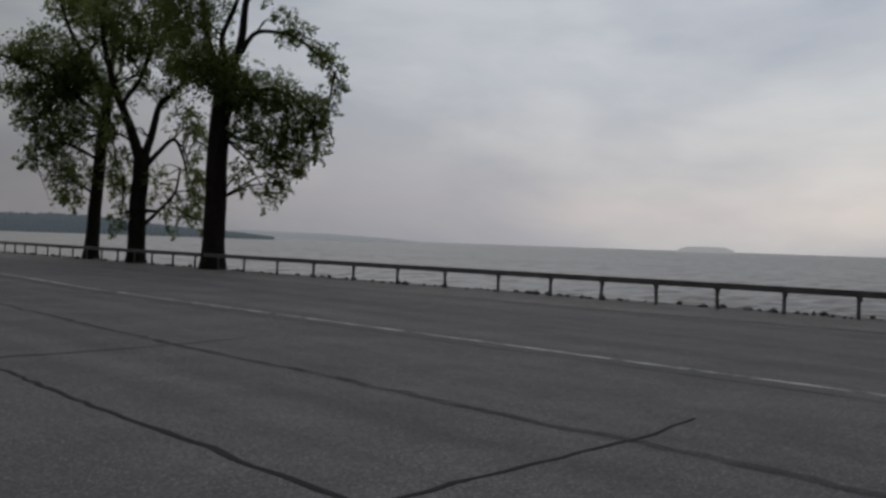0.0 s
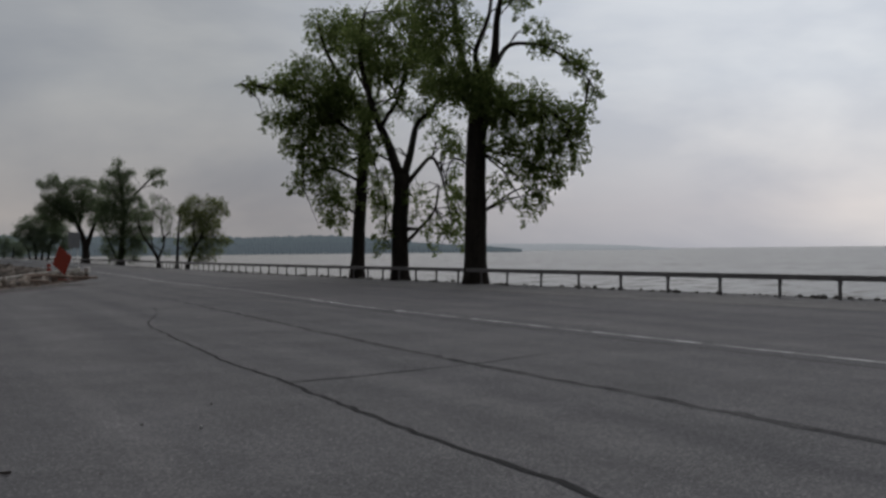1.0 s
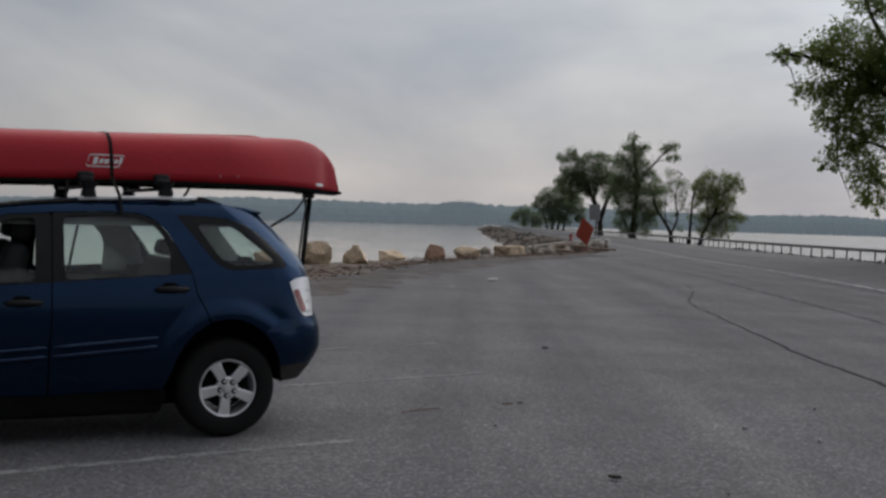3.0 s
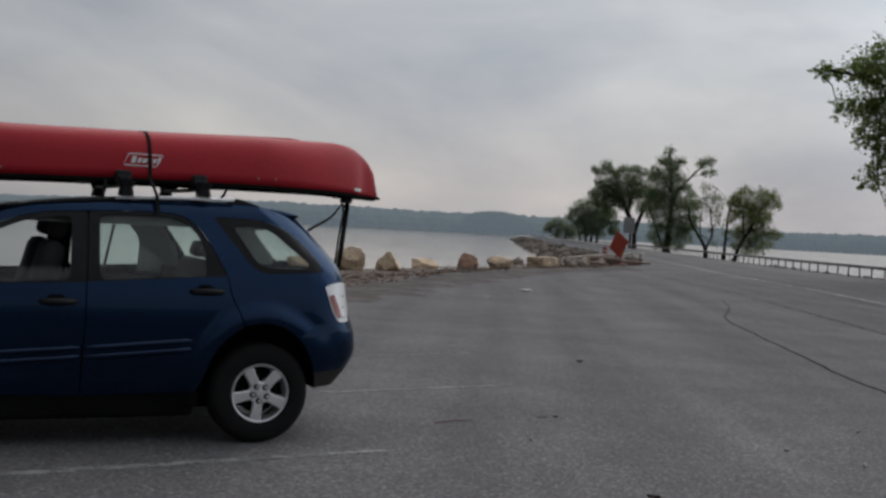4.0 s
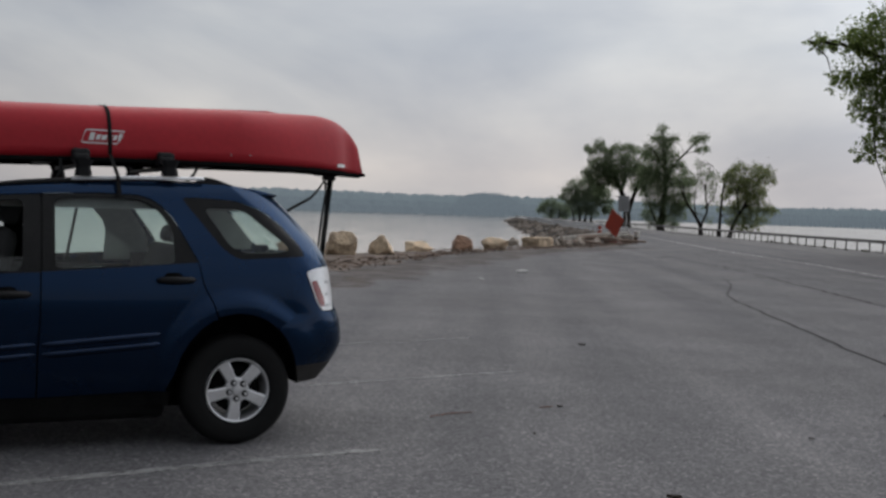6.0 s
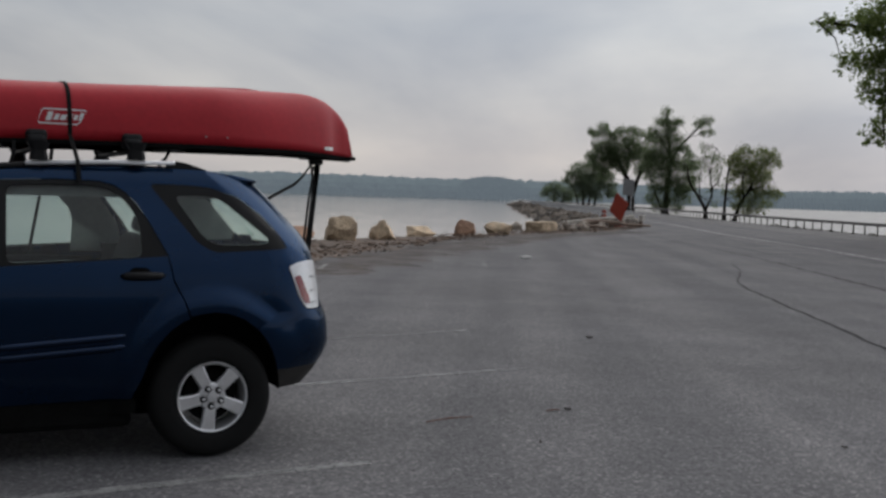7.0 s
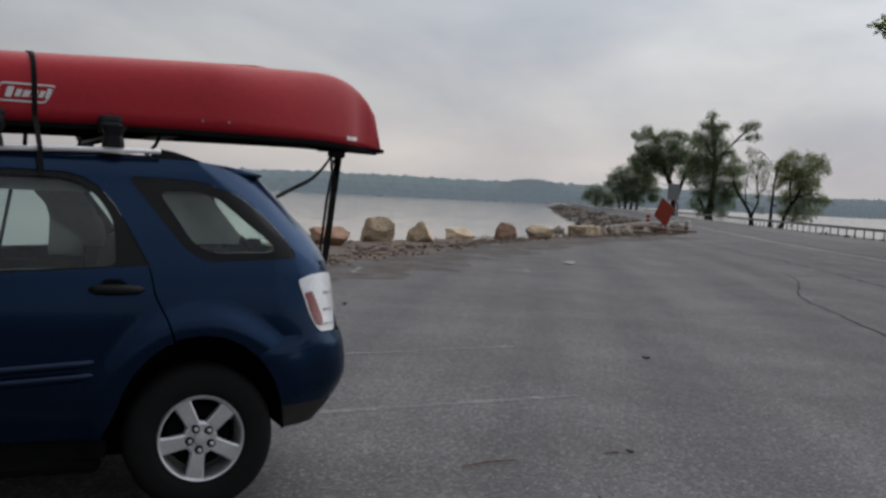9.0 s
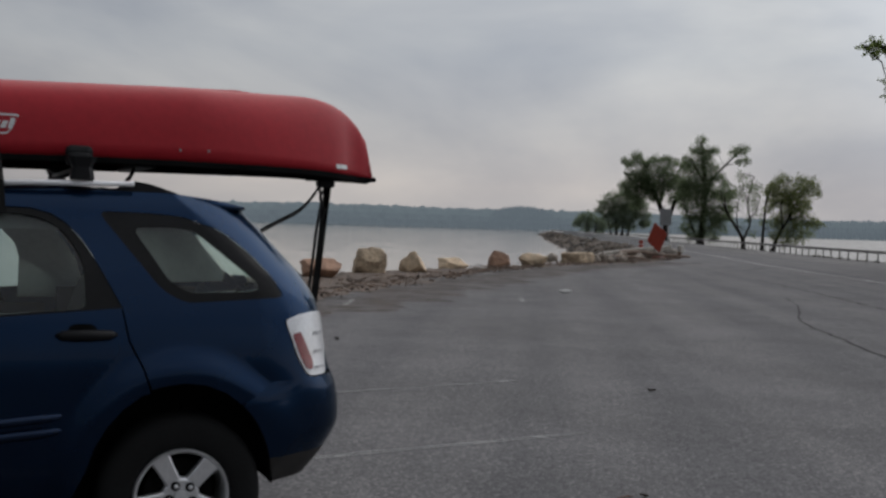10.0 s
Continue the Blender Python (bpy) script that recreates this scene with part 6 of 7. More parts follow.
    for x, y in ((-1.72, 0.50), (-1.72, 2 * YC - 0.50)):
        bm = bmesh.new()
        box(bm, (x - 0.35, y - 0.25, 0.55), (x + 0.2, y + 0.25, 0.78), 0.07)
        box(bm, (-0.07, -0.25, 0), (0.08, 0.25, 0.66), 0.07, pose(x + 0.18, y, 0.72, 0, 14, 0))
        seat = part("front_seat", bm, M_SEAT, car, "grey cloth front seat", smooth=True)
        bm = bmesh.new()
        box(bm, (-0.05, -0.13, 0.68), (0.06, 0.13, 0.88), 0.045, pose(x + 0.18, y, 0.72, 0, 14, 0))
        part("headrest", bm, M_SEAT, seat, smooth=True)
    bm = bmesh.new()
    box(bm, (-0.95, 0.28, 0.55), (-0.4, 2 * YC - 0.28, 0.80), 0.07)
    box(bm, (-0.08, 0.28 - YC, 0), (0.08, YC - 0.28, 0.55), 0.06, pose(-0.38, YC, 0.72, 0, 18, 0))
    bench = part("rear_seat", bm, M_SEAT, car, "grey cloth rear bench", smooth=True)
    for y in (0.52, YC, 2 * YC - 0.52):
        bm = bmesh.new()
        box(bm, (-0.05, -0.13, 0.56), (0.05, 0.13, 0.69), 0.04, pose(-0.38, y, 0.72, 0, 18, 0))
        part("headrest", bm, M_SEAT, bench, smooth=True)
    bm = bmesh.new()
    box(bm, (-2.75, 0.2, 0.85), (-2.25, 2 * YC - 0.2, 1.08), 0.08)
    part("dashboard", bm, M_BLACK, car, smooth=True)
    bm = bmesh.new()
    ringp = [Vector((-2.05 + 0.06 * math.cos(a), 0.5 + 0.18 * math.sin(a), 1.0 + 0.17 * math.cos(a))) for a in (2 * math.pi * k / 20 for k in range(21))]
    tube(bm, ringp, 0.016, 6, False)
    part("steering_wheel", bm, M_BLACK, car, smooth=True)
    bm = bmesh.new()
    tube(bm, [(-1.27, 0.30, 1.50), (-1.24, 0.24, 0.9)], 0.015, 6)
    part("seat_belt", bm, M_STRAP, car)
    bm = bmesh.new()
    tube(bm, [(-0.81, 2 * YC - 0.29, 1.53), (-0.835, 2 * YC - 0.25, 1.36), (-0.875, 2 * YC - 0.20, 1.10)], 0.011, 6)
    part("seat_belt", bm, M_STRAP, car)
    bm = bmesh.new()
    rows = []
    for i in range(12):
        x = -1.75 + 1.85 * i / 11
        z = ramp_of(((-1.75, 1.50), (-1.55, 1.555), (-1.32, 1.585), (-0.9, 1.61), (-0.49, 1.625), (0.0, 1.61), (0.17, 1.58)), x)
        rows.append([bm.verts.new((x, YC + 0.62 * q, z + 0.03 * (1 - q ** 4))) for q in (-1 + k / 5 for k in range(11))])
    for a, b in zip(rows, rows[1:]):
        for k in range(10):
            bm.faces.new((a[k], a[k + 1], b[k + 1], b[k]))
    part("headlining", bm, M_LINING, car, smooth=True)
    for far in (False, True):
        side = (lambda y: y) if not far else (lambda y: 2 * YC - y)
        for nm, quad in (("pillar_trim", ((-0.60, 1.10, 0.125), (-0.24, 1.10, 0.125), (-0.31, 1.32, 0.20), (-0.41, 1.46, 0.255), (-0.46, 1.56, 0.29), (-0.86, 1.555, 0.288), (-0.70, 1.48, 0.262), (-0.625, 1.40, 0.232), (-0.60, 1.32, 0.20))),
                         ("roof_trim", ((-1.66, 1.49, 0.26), (0.08, 1.50, 0.26), (0.0, 1.60, 0.36), (-1.45, 1.57, 0.36))),
                         ("tail_trim", ((0.06, 1.18, 0.155), (0.50, 1.20, 0.26), (0.51, 1.25, 0.27), (0.315, 1.47, 0.32), (0.20, 1.54, 0.33), (-0.02, 1.54, 0.29)))):
            if not far and nm != "roof_trim":
                continue
            bm = bmesh.new()
            bm.faces.new([bm.verts.new((x, side(y), z)) for x, z, y in quad])
            bmesh.ops.solidify(bm, geom=bm.faces[:], thickness=0.012)
            part(nm, bm, M_LINING, car)
    return car


build_car()


# ---- the canoe on the roof ----
PITCH = 0.024    # it dips towards the bonnet
CX, HALF = -1.125, 2.29       # middle and half length; the canoe lies keel up


def hull(u, v):
    """u: -1..1 along the canoe, v: -1..1 from gunwale over the keel to the other gunwale."""
    a = abs(u)
    beam = 0.455 * (1 - a ** 2.6) ** 0.85 + 0.012
    # the stem is pinched to a fin at either end
    k = min(1, max(0, (a - 0.905) / 0.03))
    beam = beam * (1 - 0.42 * k * k * (3 - 2 * k))
    gun = 1.815 - 0.012 * a ** 2 - 0.02 * max(0, a - 0.8) / 0.2 + 0.03 * (1 - a * a)
    keel = 2.202 + 0.03 * math.sin(min(1, a / 0.8) * math.pi / 2) ** 2 - 0.02 * a
    end = max(0, (a - 0.80) / 0.20)
    keel -= (keel - gun) * (1 - math.sqrt(max(0, 1 - end ** 2.3)))
    av = abs(v)
    # full flat bottom, rounded bilge, slightly flared sides
    t = av ** 1.0
    w = math.sin(min(1, t * 1.15) * math.pi / 2) ** 0.72 if t < 0.87 else 1.0
    h = (1 - t ** 3.0)
    fin = max(0.0, a - 0.55) / 0.45
    h = h * (1 - fin) + (1 - t ** 1.6) * fin
    w = w * (1 - fin) + (t ** 0.8) * fin
    y = YC + beam * w * (1 if v > 0 else -1)
    z = gun + (keel - gun) * h
    x = CX + HALF * u
    return Vector((x, y, z + PITCH * (x - 0.5)))


def build_canoe():
    c = thing("canoe", (CX, YC, 1.8), "red plastic canoe strapped keel-up on the car roof", "canoe")
    bm = bmesh.new()
    nu, nv = 96, 28
    rows = [[bm.verts.new(hull(-1 + 2 * i / nu, -1 + 2 * k / nv)) for k in range(nv + 1)] for i in range(nu + 1)]
    for a, b in zip(rows, rows[1:]):
        for k in range(nv):
            bm.faces.new((a[k], b[k], b[k + 1], a[k + 1]))
    bmesh.ops.remove_doubles(bm, verts=bm.verts[:], dist=0.0005)
    bmesh.ops.recalc_face_normals(bm, faces=bm.faces[:])
    bmesh.ops.solidify(bm, geom=bm.faces[:], thickness=0.008)
    part("hull", bm, M_CANOE, c, smooth=True)
    bm = bmesh.new()
    tube(bm, [hull(-0.72 + 1.42 * i / 40, 0.0) + Vector((0, 0, 0.002)) for i in range(41)], [0.004] + [0.013] * 39 + [0.004], 8)
    part("keel_strip", bm, M_CANOE, c, smooth=True)
    for v in (-1, 1):
        bm = bmesh.new()
        secs = []
        for i in range(61):
            u = -0.985 + 1.97 * i / 60
            p = hull(u, v)
            o = 0.018 * v
            secs.append([bm.verts.new((p.x, p.y + dy * v, p.z + dz)) for dy, dz in ((0.014, 0.006), (0.016, -0.02), (-0.022, -0.028), (-0.022, 0.004))])
        for a, b in zip(secs, secs[1:]):
            for k in range(4):
                bm.faces.new((a[k], b[k], b[(k + 1) % 4], a[(k + 1) % 4]))
        bm.faces.new(secs[0])
        bm.faces.new(secs[-1][::-1])
        bmesh.ops.recalc_face_normals(bm, faces=bm.faces[:])
        part("gunwale", bm, M_UNDER, c, "black plastic gunwale")
    for sgn in (-1, 1):
        bm = bmesh.new()
        x = CX + sgn * (HALF - 0.16)
        d = PITCH * (x - 0.5)
        box(bm, (x - 0.165, YC - 0.05, 1.772 + d), (x + 0.165, YC + 0.05, 1.797 + d), 0.01)
        box(bm, (x - sgn * 0.20, YC - 0.10, 1.768 + d), (x - sgn * 0.05, YC + 0.10, 1.792 + d), 0.01)
        part("deck_plate", bm, M_UNDER, c, "black plastic end deck")
    for u in (-0.45, 0.0, 0.45):
        a, b = hull(u, -1), hull(u, 1)
        bm = bmesh.new()
        box(bm, (a.x - 0.04, a.y + 0.02, a.z - 0.03), (a.x + 0.04, b.y - 0.02, a.z - 0.005), 0.008)
        part("thwart", bm, M_BLACK, c)
    # maker's badge: an outlined plate with plain bars
    def decal(poly, name, off, mat, holes=()):
        bm = skin(poly, holes, off=off, thick=0, step=0.03, surface=lambda s, z: hull_side(s, z))
        return part(name, bm, mat, c)

    def hull_side(x, z):
        u = (x - CX) / HALF
        lo, hi = -1.0, -0.02
        for _ in range(24):
            m = (lo + hi) / 2
            if hull(u, m).z < z:
                lo = m
            else:
                hi = m
        return hull(u, lo)

    L = [(-0.945, 1.905), (-0.715, 1.905), (-0.665, 1.995), (-0.915, 1.995)]
    decal(rounded(L, 0.02), "badge", 0.004, M_WHITE, [rounded(shrunk(L, 0.009), 0.015)])
    for i, (x0, x1, z0, z1) in enumerate(((-0.905, -0.875, 1.925, 1.975), (-0.865, -0.84, 1.93, 1.965), (-0.832, -0.80, 1.93, 1.962), (-0.79, -0.768, 1.93, 1.965), (-0.76, -0.738, 1.932, 1.964), (-0.728, -0.708, 1.93, 1.978))):
        k = (z0 - 1.905) * 0.4
        decal([(x0 + k, z0), (x1 + k, z0), (x1 + k + 0.014, z1), (x0 + k + 0.014, z1)], "badge_bar", 0.004, M_WHITE)
    decal([(0.90, 1.842), (0.975, 1.842), (0.975, 1.865), (0.90, 1.865)], "white_label", 0.004, M_WHITE)
    for x in (0.047, 0.187, -1.74):
        p = hull_side(x, 1.89 + PITCH * (x - 0.5))
        bm = bmesh.new()
        bmesh.ops.create_uvsphere(bm, u_segments=10, v_segments=6, radius=0.007)
        for v in bm.verts:
            v.co = Vector((p.x + v.co.x, p.y + v.co.y * 0.5, p.z + v.co.z))
        part("rivet", bm, M_SIGNBACK, c)
    return hull_side


hull_side = build_canoe()


def rack():
    """Two clamp-on crossbars with soft saddles."""
    t = thing("roof_rack", (-0.7, YC, 1.7), "black clamp-on roof rack bars with saddles", "roof rack")
    for x in (-0.95, -0.42):
        bm = bmesh.new()
        box(bm, (x - 0.03, 0.24, 1.75), (x + 0.03, 2 * YC - 0.24, 1.775), 0.008)
        part("crossbar", bm, M_BLACK, t)
        for y in (0.265, 2 * YC - 0.265):
            bm = bmesh.new()
            z0 = 1.712 if x > -0.6 else 1.69
            secs = []
            for z, hw, hd in ((z0, 0.05, 0.04), (z0 + 0.025, 0.048, 0.04), (z0 + 0.055, 0.040, 0.04), (z0 + 0.075, 0.05, 0.045), (z0 + 0.10, 0.06, 0.05)):
                secs.append([bm.verts.new((x + a * hw, y + b * hd, z)) for a, b in ((-1, -0.6), (-0.6, -1), (0.6, -1), (1, -0.6), (1, 0.6), (0.6, 1), (-0.6, 1), (-1, 0.6))])
            for a, b in zip(secs, secs[1:]):
                for k in range(8):
                    bm.faces.new((a[k], a[(k + 1) % 8], b[(k + 1) % 8], b[k]))
            bm.faces.new(secs[0][::-1])
            bm.faces.new(secs[-1])
            part("foot", bm, M_BLACK, t, "black rack foot", smooth=False)
        for y, far in ((0.43, False), (2 * YC - 0.43, True)):
            bm = bmesh.new()
            box(bm, (x - 0.055, y - 0.07, 1.775), (x + 0.055, y + 0.05, 1.84), 0.025)
            box(bm, (x - 0.06, y - 0.05 if not far else y + 0.0, 1.80), (x + 0.06, y + 0.0 if not far else y + 0.05, 1.87), 0.024)
            part("saddle", bm, M_BLACK, t, "black rubber saddle")


rack()


def strap_ribbon(bm, pts, width, across=(1, 0, 0)):
    a = Vector(across)
    prev = None
    for p in pts:
        p = Vector(p)
        cur = (bm.verts.new(p - a * width / 2), bm.verts.new(p + a * width / 2))
        if prev:
            bm.faces.new((prev[0], prev[1], cur[1], cur[0]))
        prev = cur


def straps():
    t = thing("tie_down_strap", (-0.76, YC, 1.7), "black webbing strap over the canoe", "strap")
    bm = bmesh.new()
    pts = []
    for k in range(25):
        v = -0.97 + 1.94 * k / 24
        x = -0.79 + 0.03 * abs(v)
        p = hull((x - CX) / HALF, v)
        n = Vector((0, p.y - YC, (p.z - 1.8) * 1.2)).normalized()
        pts.append(p + n * 0.006)
    lead = [Vector((-0.74, 0.175, 1.565)), Vector((-0.743, 0.19, 1.61)), Vector((-0.748, 0.222, 1.70)), Vector((-0.755, 0.40, 1.80))]
    tail = [Vector((p.x, 2 * YC - p.y, p.z)) for p in lead[::-1]]
    strap_ribbon(bm, lead + pts + tail, 0.025)
    bmesh.ops.solidify(bm, geom=bm.faces[:], thickness=0.003)
    part("webbing", bm, M_STRAP, t)
    for x0, z0, x1, z1, y in ((-1.09, 1.66, -1.07, 1.80, 0.4), (-0.20, 1.69, -0.125, 1.80, 0.75)):
        bm = bmesh.new()
        tube(bm, [(x0, y, z0), ((x0 + x1) / 2 + 0.01, y, (z0 + z1) / 2), (x1, y, z1)], 0.01, 6)
        part("loose_end", bm, M_STRAP, t)
    # stern lines down to the tail and one to the spoiler
    b = thing("stern_line", (0.9, YC, 0.8), "black tie-down line from the canoe to the bumper", "strap")
    bm = bmesh.new()
    strap_ribbon(bm, [(0.905, YC - 0.02, 1.775), (0.882, YC - 0.02, 1.55), (0.845, YC - 0.03, 1.2), (0.79, YC - 0.04, 0.86)], 0.04)
    bmesh.ops.solidify(bm, geom=bm.faces[:], thickness=0.004)
    part("webbing", bm, M_STRAP, b)
    bm = bmesh.new()
    tube(bm, [(0.86, YC, 1.775), (0.865, YC - 0.03, 1.66), (0.84, YC - 0.03, 1.5), (0.815, YC - 0.03, 1.25), (0.78, YC - 0.03, 0.9)], 0.008, 6)
    tube(bm, [(0.905, YC, 1.77), (0.86, YC - 0.02, 1.69), (0.885, YC - 0.03, 1.62), (0.87, YC - 0.02, 1.55)], 0.007, 6)
    part("cord", bm, M_STRAP, b)
    bm = bmesh.new()
    strap_ribbon(bm, [tuple(p) for p in smooth_line([(0.87, YC - 0.02, 1.775), (0.80, 0.85, 1.69), (0.70, 0.75, 1.615), (0.58, 0.64, 1.565), (0.47, 0.54, 1.52), (0.38, 0.46, 1.475)], 4)], 0.024, (0, 0.3, 0.95))
    bmesh.ops.solidify(bm, geom=bm.faces[:], thickness=0.003)
    part("side_strap", bm, M_STRAP, b)
    bm = bmesh.new()
    box(bm, (0.85, YC - 0.035, 1.745), (0.94, YC + 0.035, 1.785), 0.012)
    part("knot", bm, M_STRAP, b)


straps()


# ---- boulders, rubble, driftwood, signs, litter ----
def rock_mesh(bm, at, size, seed, detail=3, cuts=7, turn=0.0):
    """A quarried block: a ball cut by planes, then roughened."""
    rnd = random.Random(seed)
    vs = bmesh.ops.create_icosphere(bm, subdivisions=detail, radius=1)["verts"]
    planes = []
    for _ in range(cuts):
        n = Vector((rnd.gauss(0, 1), rnd.gauss(0, 1), rnd.gauss(0, 0.8))).normalized()
        planes.append((n, rnd.uniform(0.5, 0.8)))
    rot = Matrix.Rotation(turn, 3, "Z")
    for v in vs:
        c = v.co.copy()
        for n, d in planes:
            k = c.dot(n)
            if k > d:
                c -= n * (k - d) * 0.97
        c *= 1 + 0.11 * noise.noise(c * 1.7 + Vector((seed, 0, 0))) + (0.09 * noise.noise(c * 3.3 + Vector((0, 0, seed))) + 0.04 * noise.noise(c * 5 + Vector((0, seed, 0))) if detail > 1 else 0)
        c.z = max(c.z, -0.55)
        c = Vector((c.x * size[0] / 1.5, c.y * size[1] / 1.5, (c.z + 0.55) * size[2] / 1.3))
        v.co = Vector(at) + rot @ c
    return vs


def block_mesh(bm, at, size, seed, turn):
    """A sawn stone block with broken corners."""
    vs = bmesh.ops.create_cube(bm, size=1)["verts"]
    bmesh.ops.subdivide_edges(bm, edges=bm.edges[:], cuts=9, use_grid_fill=True)
    rot = Matrix.Rotation(turn, 3, "Z")
    for v in bm.verts:
        c = v.co.copy()
        k = max(0, sum(abs(a) > 0.42 for a in c) - 1)
        c *= 1 - 0.05 * k + 0.07 * noise.noise(c * 3 + Vector((seed, 0, 0))) + 0.04 * noise.noise(c * 8 + Vector((0, seed, 0)))
        v.co = Vector(at) + rot @ Vector((c.x * size[0], c.y * size[1], (c.z + 0.5) * size[2]))


M_ROCK_RED = material("rusty_boulder", (0.33, 0.20, 0.135), 0.9, scale=2.5, vary=0.4, bump=0.02, fine=14)
boulders = [((7.99, 23.3), (1.08, 0.85, 0.72), M_ROCK_RED, "low reddish-brown boulder at the lot edge"),
            ((9.98, 25.15), (0.98, 0.82, 0.86), M_ROCK, "tall pale limestone boulder at the lot edge"),
            ((12.2, 27.05), (0.86, 0.78, 0.68), M_ROCK, "pale pointed limestone boulder at the lot edge"),
            ((14.5, 29.15), (1.2, 0.8, 0.44), M_ROCK, "low wedge-shaped limestone boulder at the lot edge"),
            ((17.6, 31.75), (0.88, 0.75, 0.62), M_ROCK_RED, "upright brownish limestone boulder at the lot edge"),
            ((20.0, 33.5), (1.12, 0.9, 0.54), M_ROCK, "rounded tan limestone boulder at the lot edge"),
            ((24.42, 37.44), (1.95, 0.9, 0.54), M_ROCK, "long flat limestone slab beside the fallen rail")]
for i, ((x, y), size, mat, label) in enumerate(boulders):
    bm = bmesh.new()
    if size[0] > 1.5:
        block_mesh(bm, (x, y, -0.04), size, 40 + i, radians(38))
    else:
        rock_mesh(bm, (x, y, -0.04), [q * k for q, k in zip(size, (0.97, 0.97, 0.93))], 40 + i, 4, 14, radians(-35))
    ob = part("boulder", bm, mat, None, label)
    tagged(ob, category="boulder", group="boulders along the lot edge")


def scatter_rocks(name, places, mat, label, seed, detail=1):
    bm = bmesh.new()
    rnd = random.Random(seed)
    for i, (x, y, z, s) in enumerate(places):
        rock_mesh(bm, (x, y, z), (s * rnd.uniform(0.8, 1.5), s * rnd.uniform(0.7, 1.2), s * rnd.uniform(0.5, 0.9)), seed * 1000 + i, detail, 4, rnd.uniform(0, 6))
    return tagged(part(name, bm, mat), label, "rocks", kind="stuff")


def bank_places(line, out, n, size, seed, drop=1.75):
    rnd = random.Random(seed)
    pts = along(line, 0.1)
    res = []
    for _ in range(n):
        x, y, h = rnd.choice(pts)
        s = rnd.random()
        d = out * s
        sz = size * rnd.uniform(0.5, 1.5)
        res.append((x - math.sin(h) * d, y + math.cos(h) * d, -drop * s - 0.45 * sz, sz))
    return res


near_left = [p for p in EDGE_L if 29 < p[0] < 110 and p[1] > 42]
shoulder_left = [p for p in shifted(LEFT_RAIL, -0.25) if p[0] < 150]
far_left = [p for p in EDGE_L if 100 < p[0] < 190]
bank = bank_places(near_left, 5.2, 760, 0.8, 5, 1.7) + [(x, y, z - 0.02, s) for x, y, z, s in bank_places(shoulder_left, 1.6, 800, 0.36, 15, 0.15)] + bank_places(far_left, 4.5, 420, 1.0, 16, 1.5)
scatter_rocks("riprap", bank, M_RIPRAP, "grey broken stone riprap on the causeway bank", 5)
near_right = [p for p in RAIL if -16 < p[1] < 62][::-1]
M_DARKSTONE = material("dark_foot_stone", (0.075, 0.068, 0.06), 0.85, scale=3, vary=0.4, bump=0.01, fine=20, island=0.5)
foot = []
for x, y, h in (random.Random(60 + i).choice(along(near_right[::-1], 0.15)) for i in range(650)):
    d = random.Random(int(x * 977 + y * 131)).uniform(0.15, 1.0)
    foot.append((x + math.sin(h) * d, y - math.cos(h) * d, -0.03, 0.07 + 0.13 * random.Random(int(x * 313 + y * 77)).random() ** 2))
scatter_rocks("rail_foot_stones", foot, M_DARKSTONE, "small dark stones along the foot of the rail", 6)
rnd = random.Random(8)
shore_pts = [p for p in SHORE if -15 < p[0] < 26]
scatter_rocks("shore_stones", [(x, y, z - 0.22, s) for x, y, z, s in bank_places(shore_pts, 2.6, 350, 0.4, 9, 1.5)], M_RIPRAP, "broken stones on the bank below the boulders", 9)
heap = []
for _ in range(190):
    s = rnd.random()
    x, y = 25.6 + 14.2 * s + rnd.gauss(0, 0.5), 38.9 + 13.6 * s + rnd.gauss(0, 0.7)
    heap.append((x, y, -0.1 + 0.12 * rnd.random(), rnd.uniform(0.2, 0.6)))
scatter_rocks("rubble_heap", heap, M_RUBBLE, "mixed broken concrete and stone rubble under the fallen rail", 10)


def driftwood():
    bm = bmesh.new()
    rnd = random.Random(12)
    pts = along([p for p in lot_edge if -8 < p[0] < 40], 0.1)
    for _ in range(1300):
        x, y, h = rnd.choice(pts)
        d = abs(rnd.gauss(0, 1)) * (1.3 if x < 12 else 0.6) + 0.2
        x, y = x - math.sin(h) * d, y + math.cos(h) * d
        a = h + rnd.gauss(0, 0.6)
        ln = rnd.uniform(0.08, 0.42) * (2.2 if rnd.random() < 0.08 else 1)
        r = rnd.uniform(0.006, 0.022)
        z = 0.03 + rnd.uniform(0, 0.06) + 0.04 * min(1, d / 2)
        q = Vector((math.cos(a), math.sin(a), rnd.uniform(-0.08, 0.12)))
        c = Vector((x, y, z))
        tube(bm, [c - q * ln / 2, c + Vector((0, 0, rnd.uniform(-0.02, 0.05))), c + q * ln / 2], [r * 0.7, r, r * 0.5], 5)
    return tagged(part("driftwood", bm, M_WOOD), "brown washed-up sticks and bark along the lot edge", "driftwood", kind="stuff")


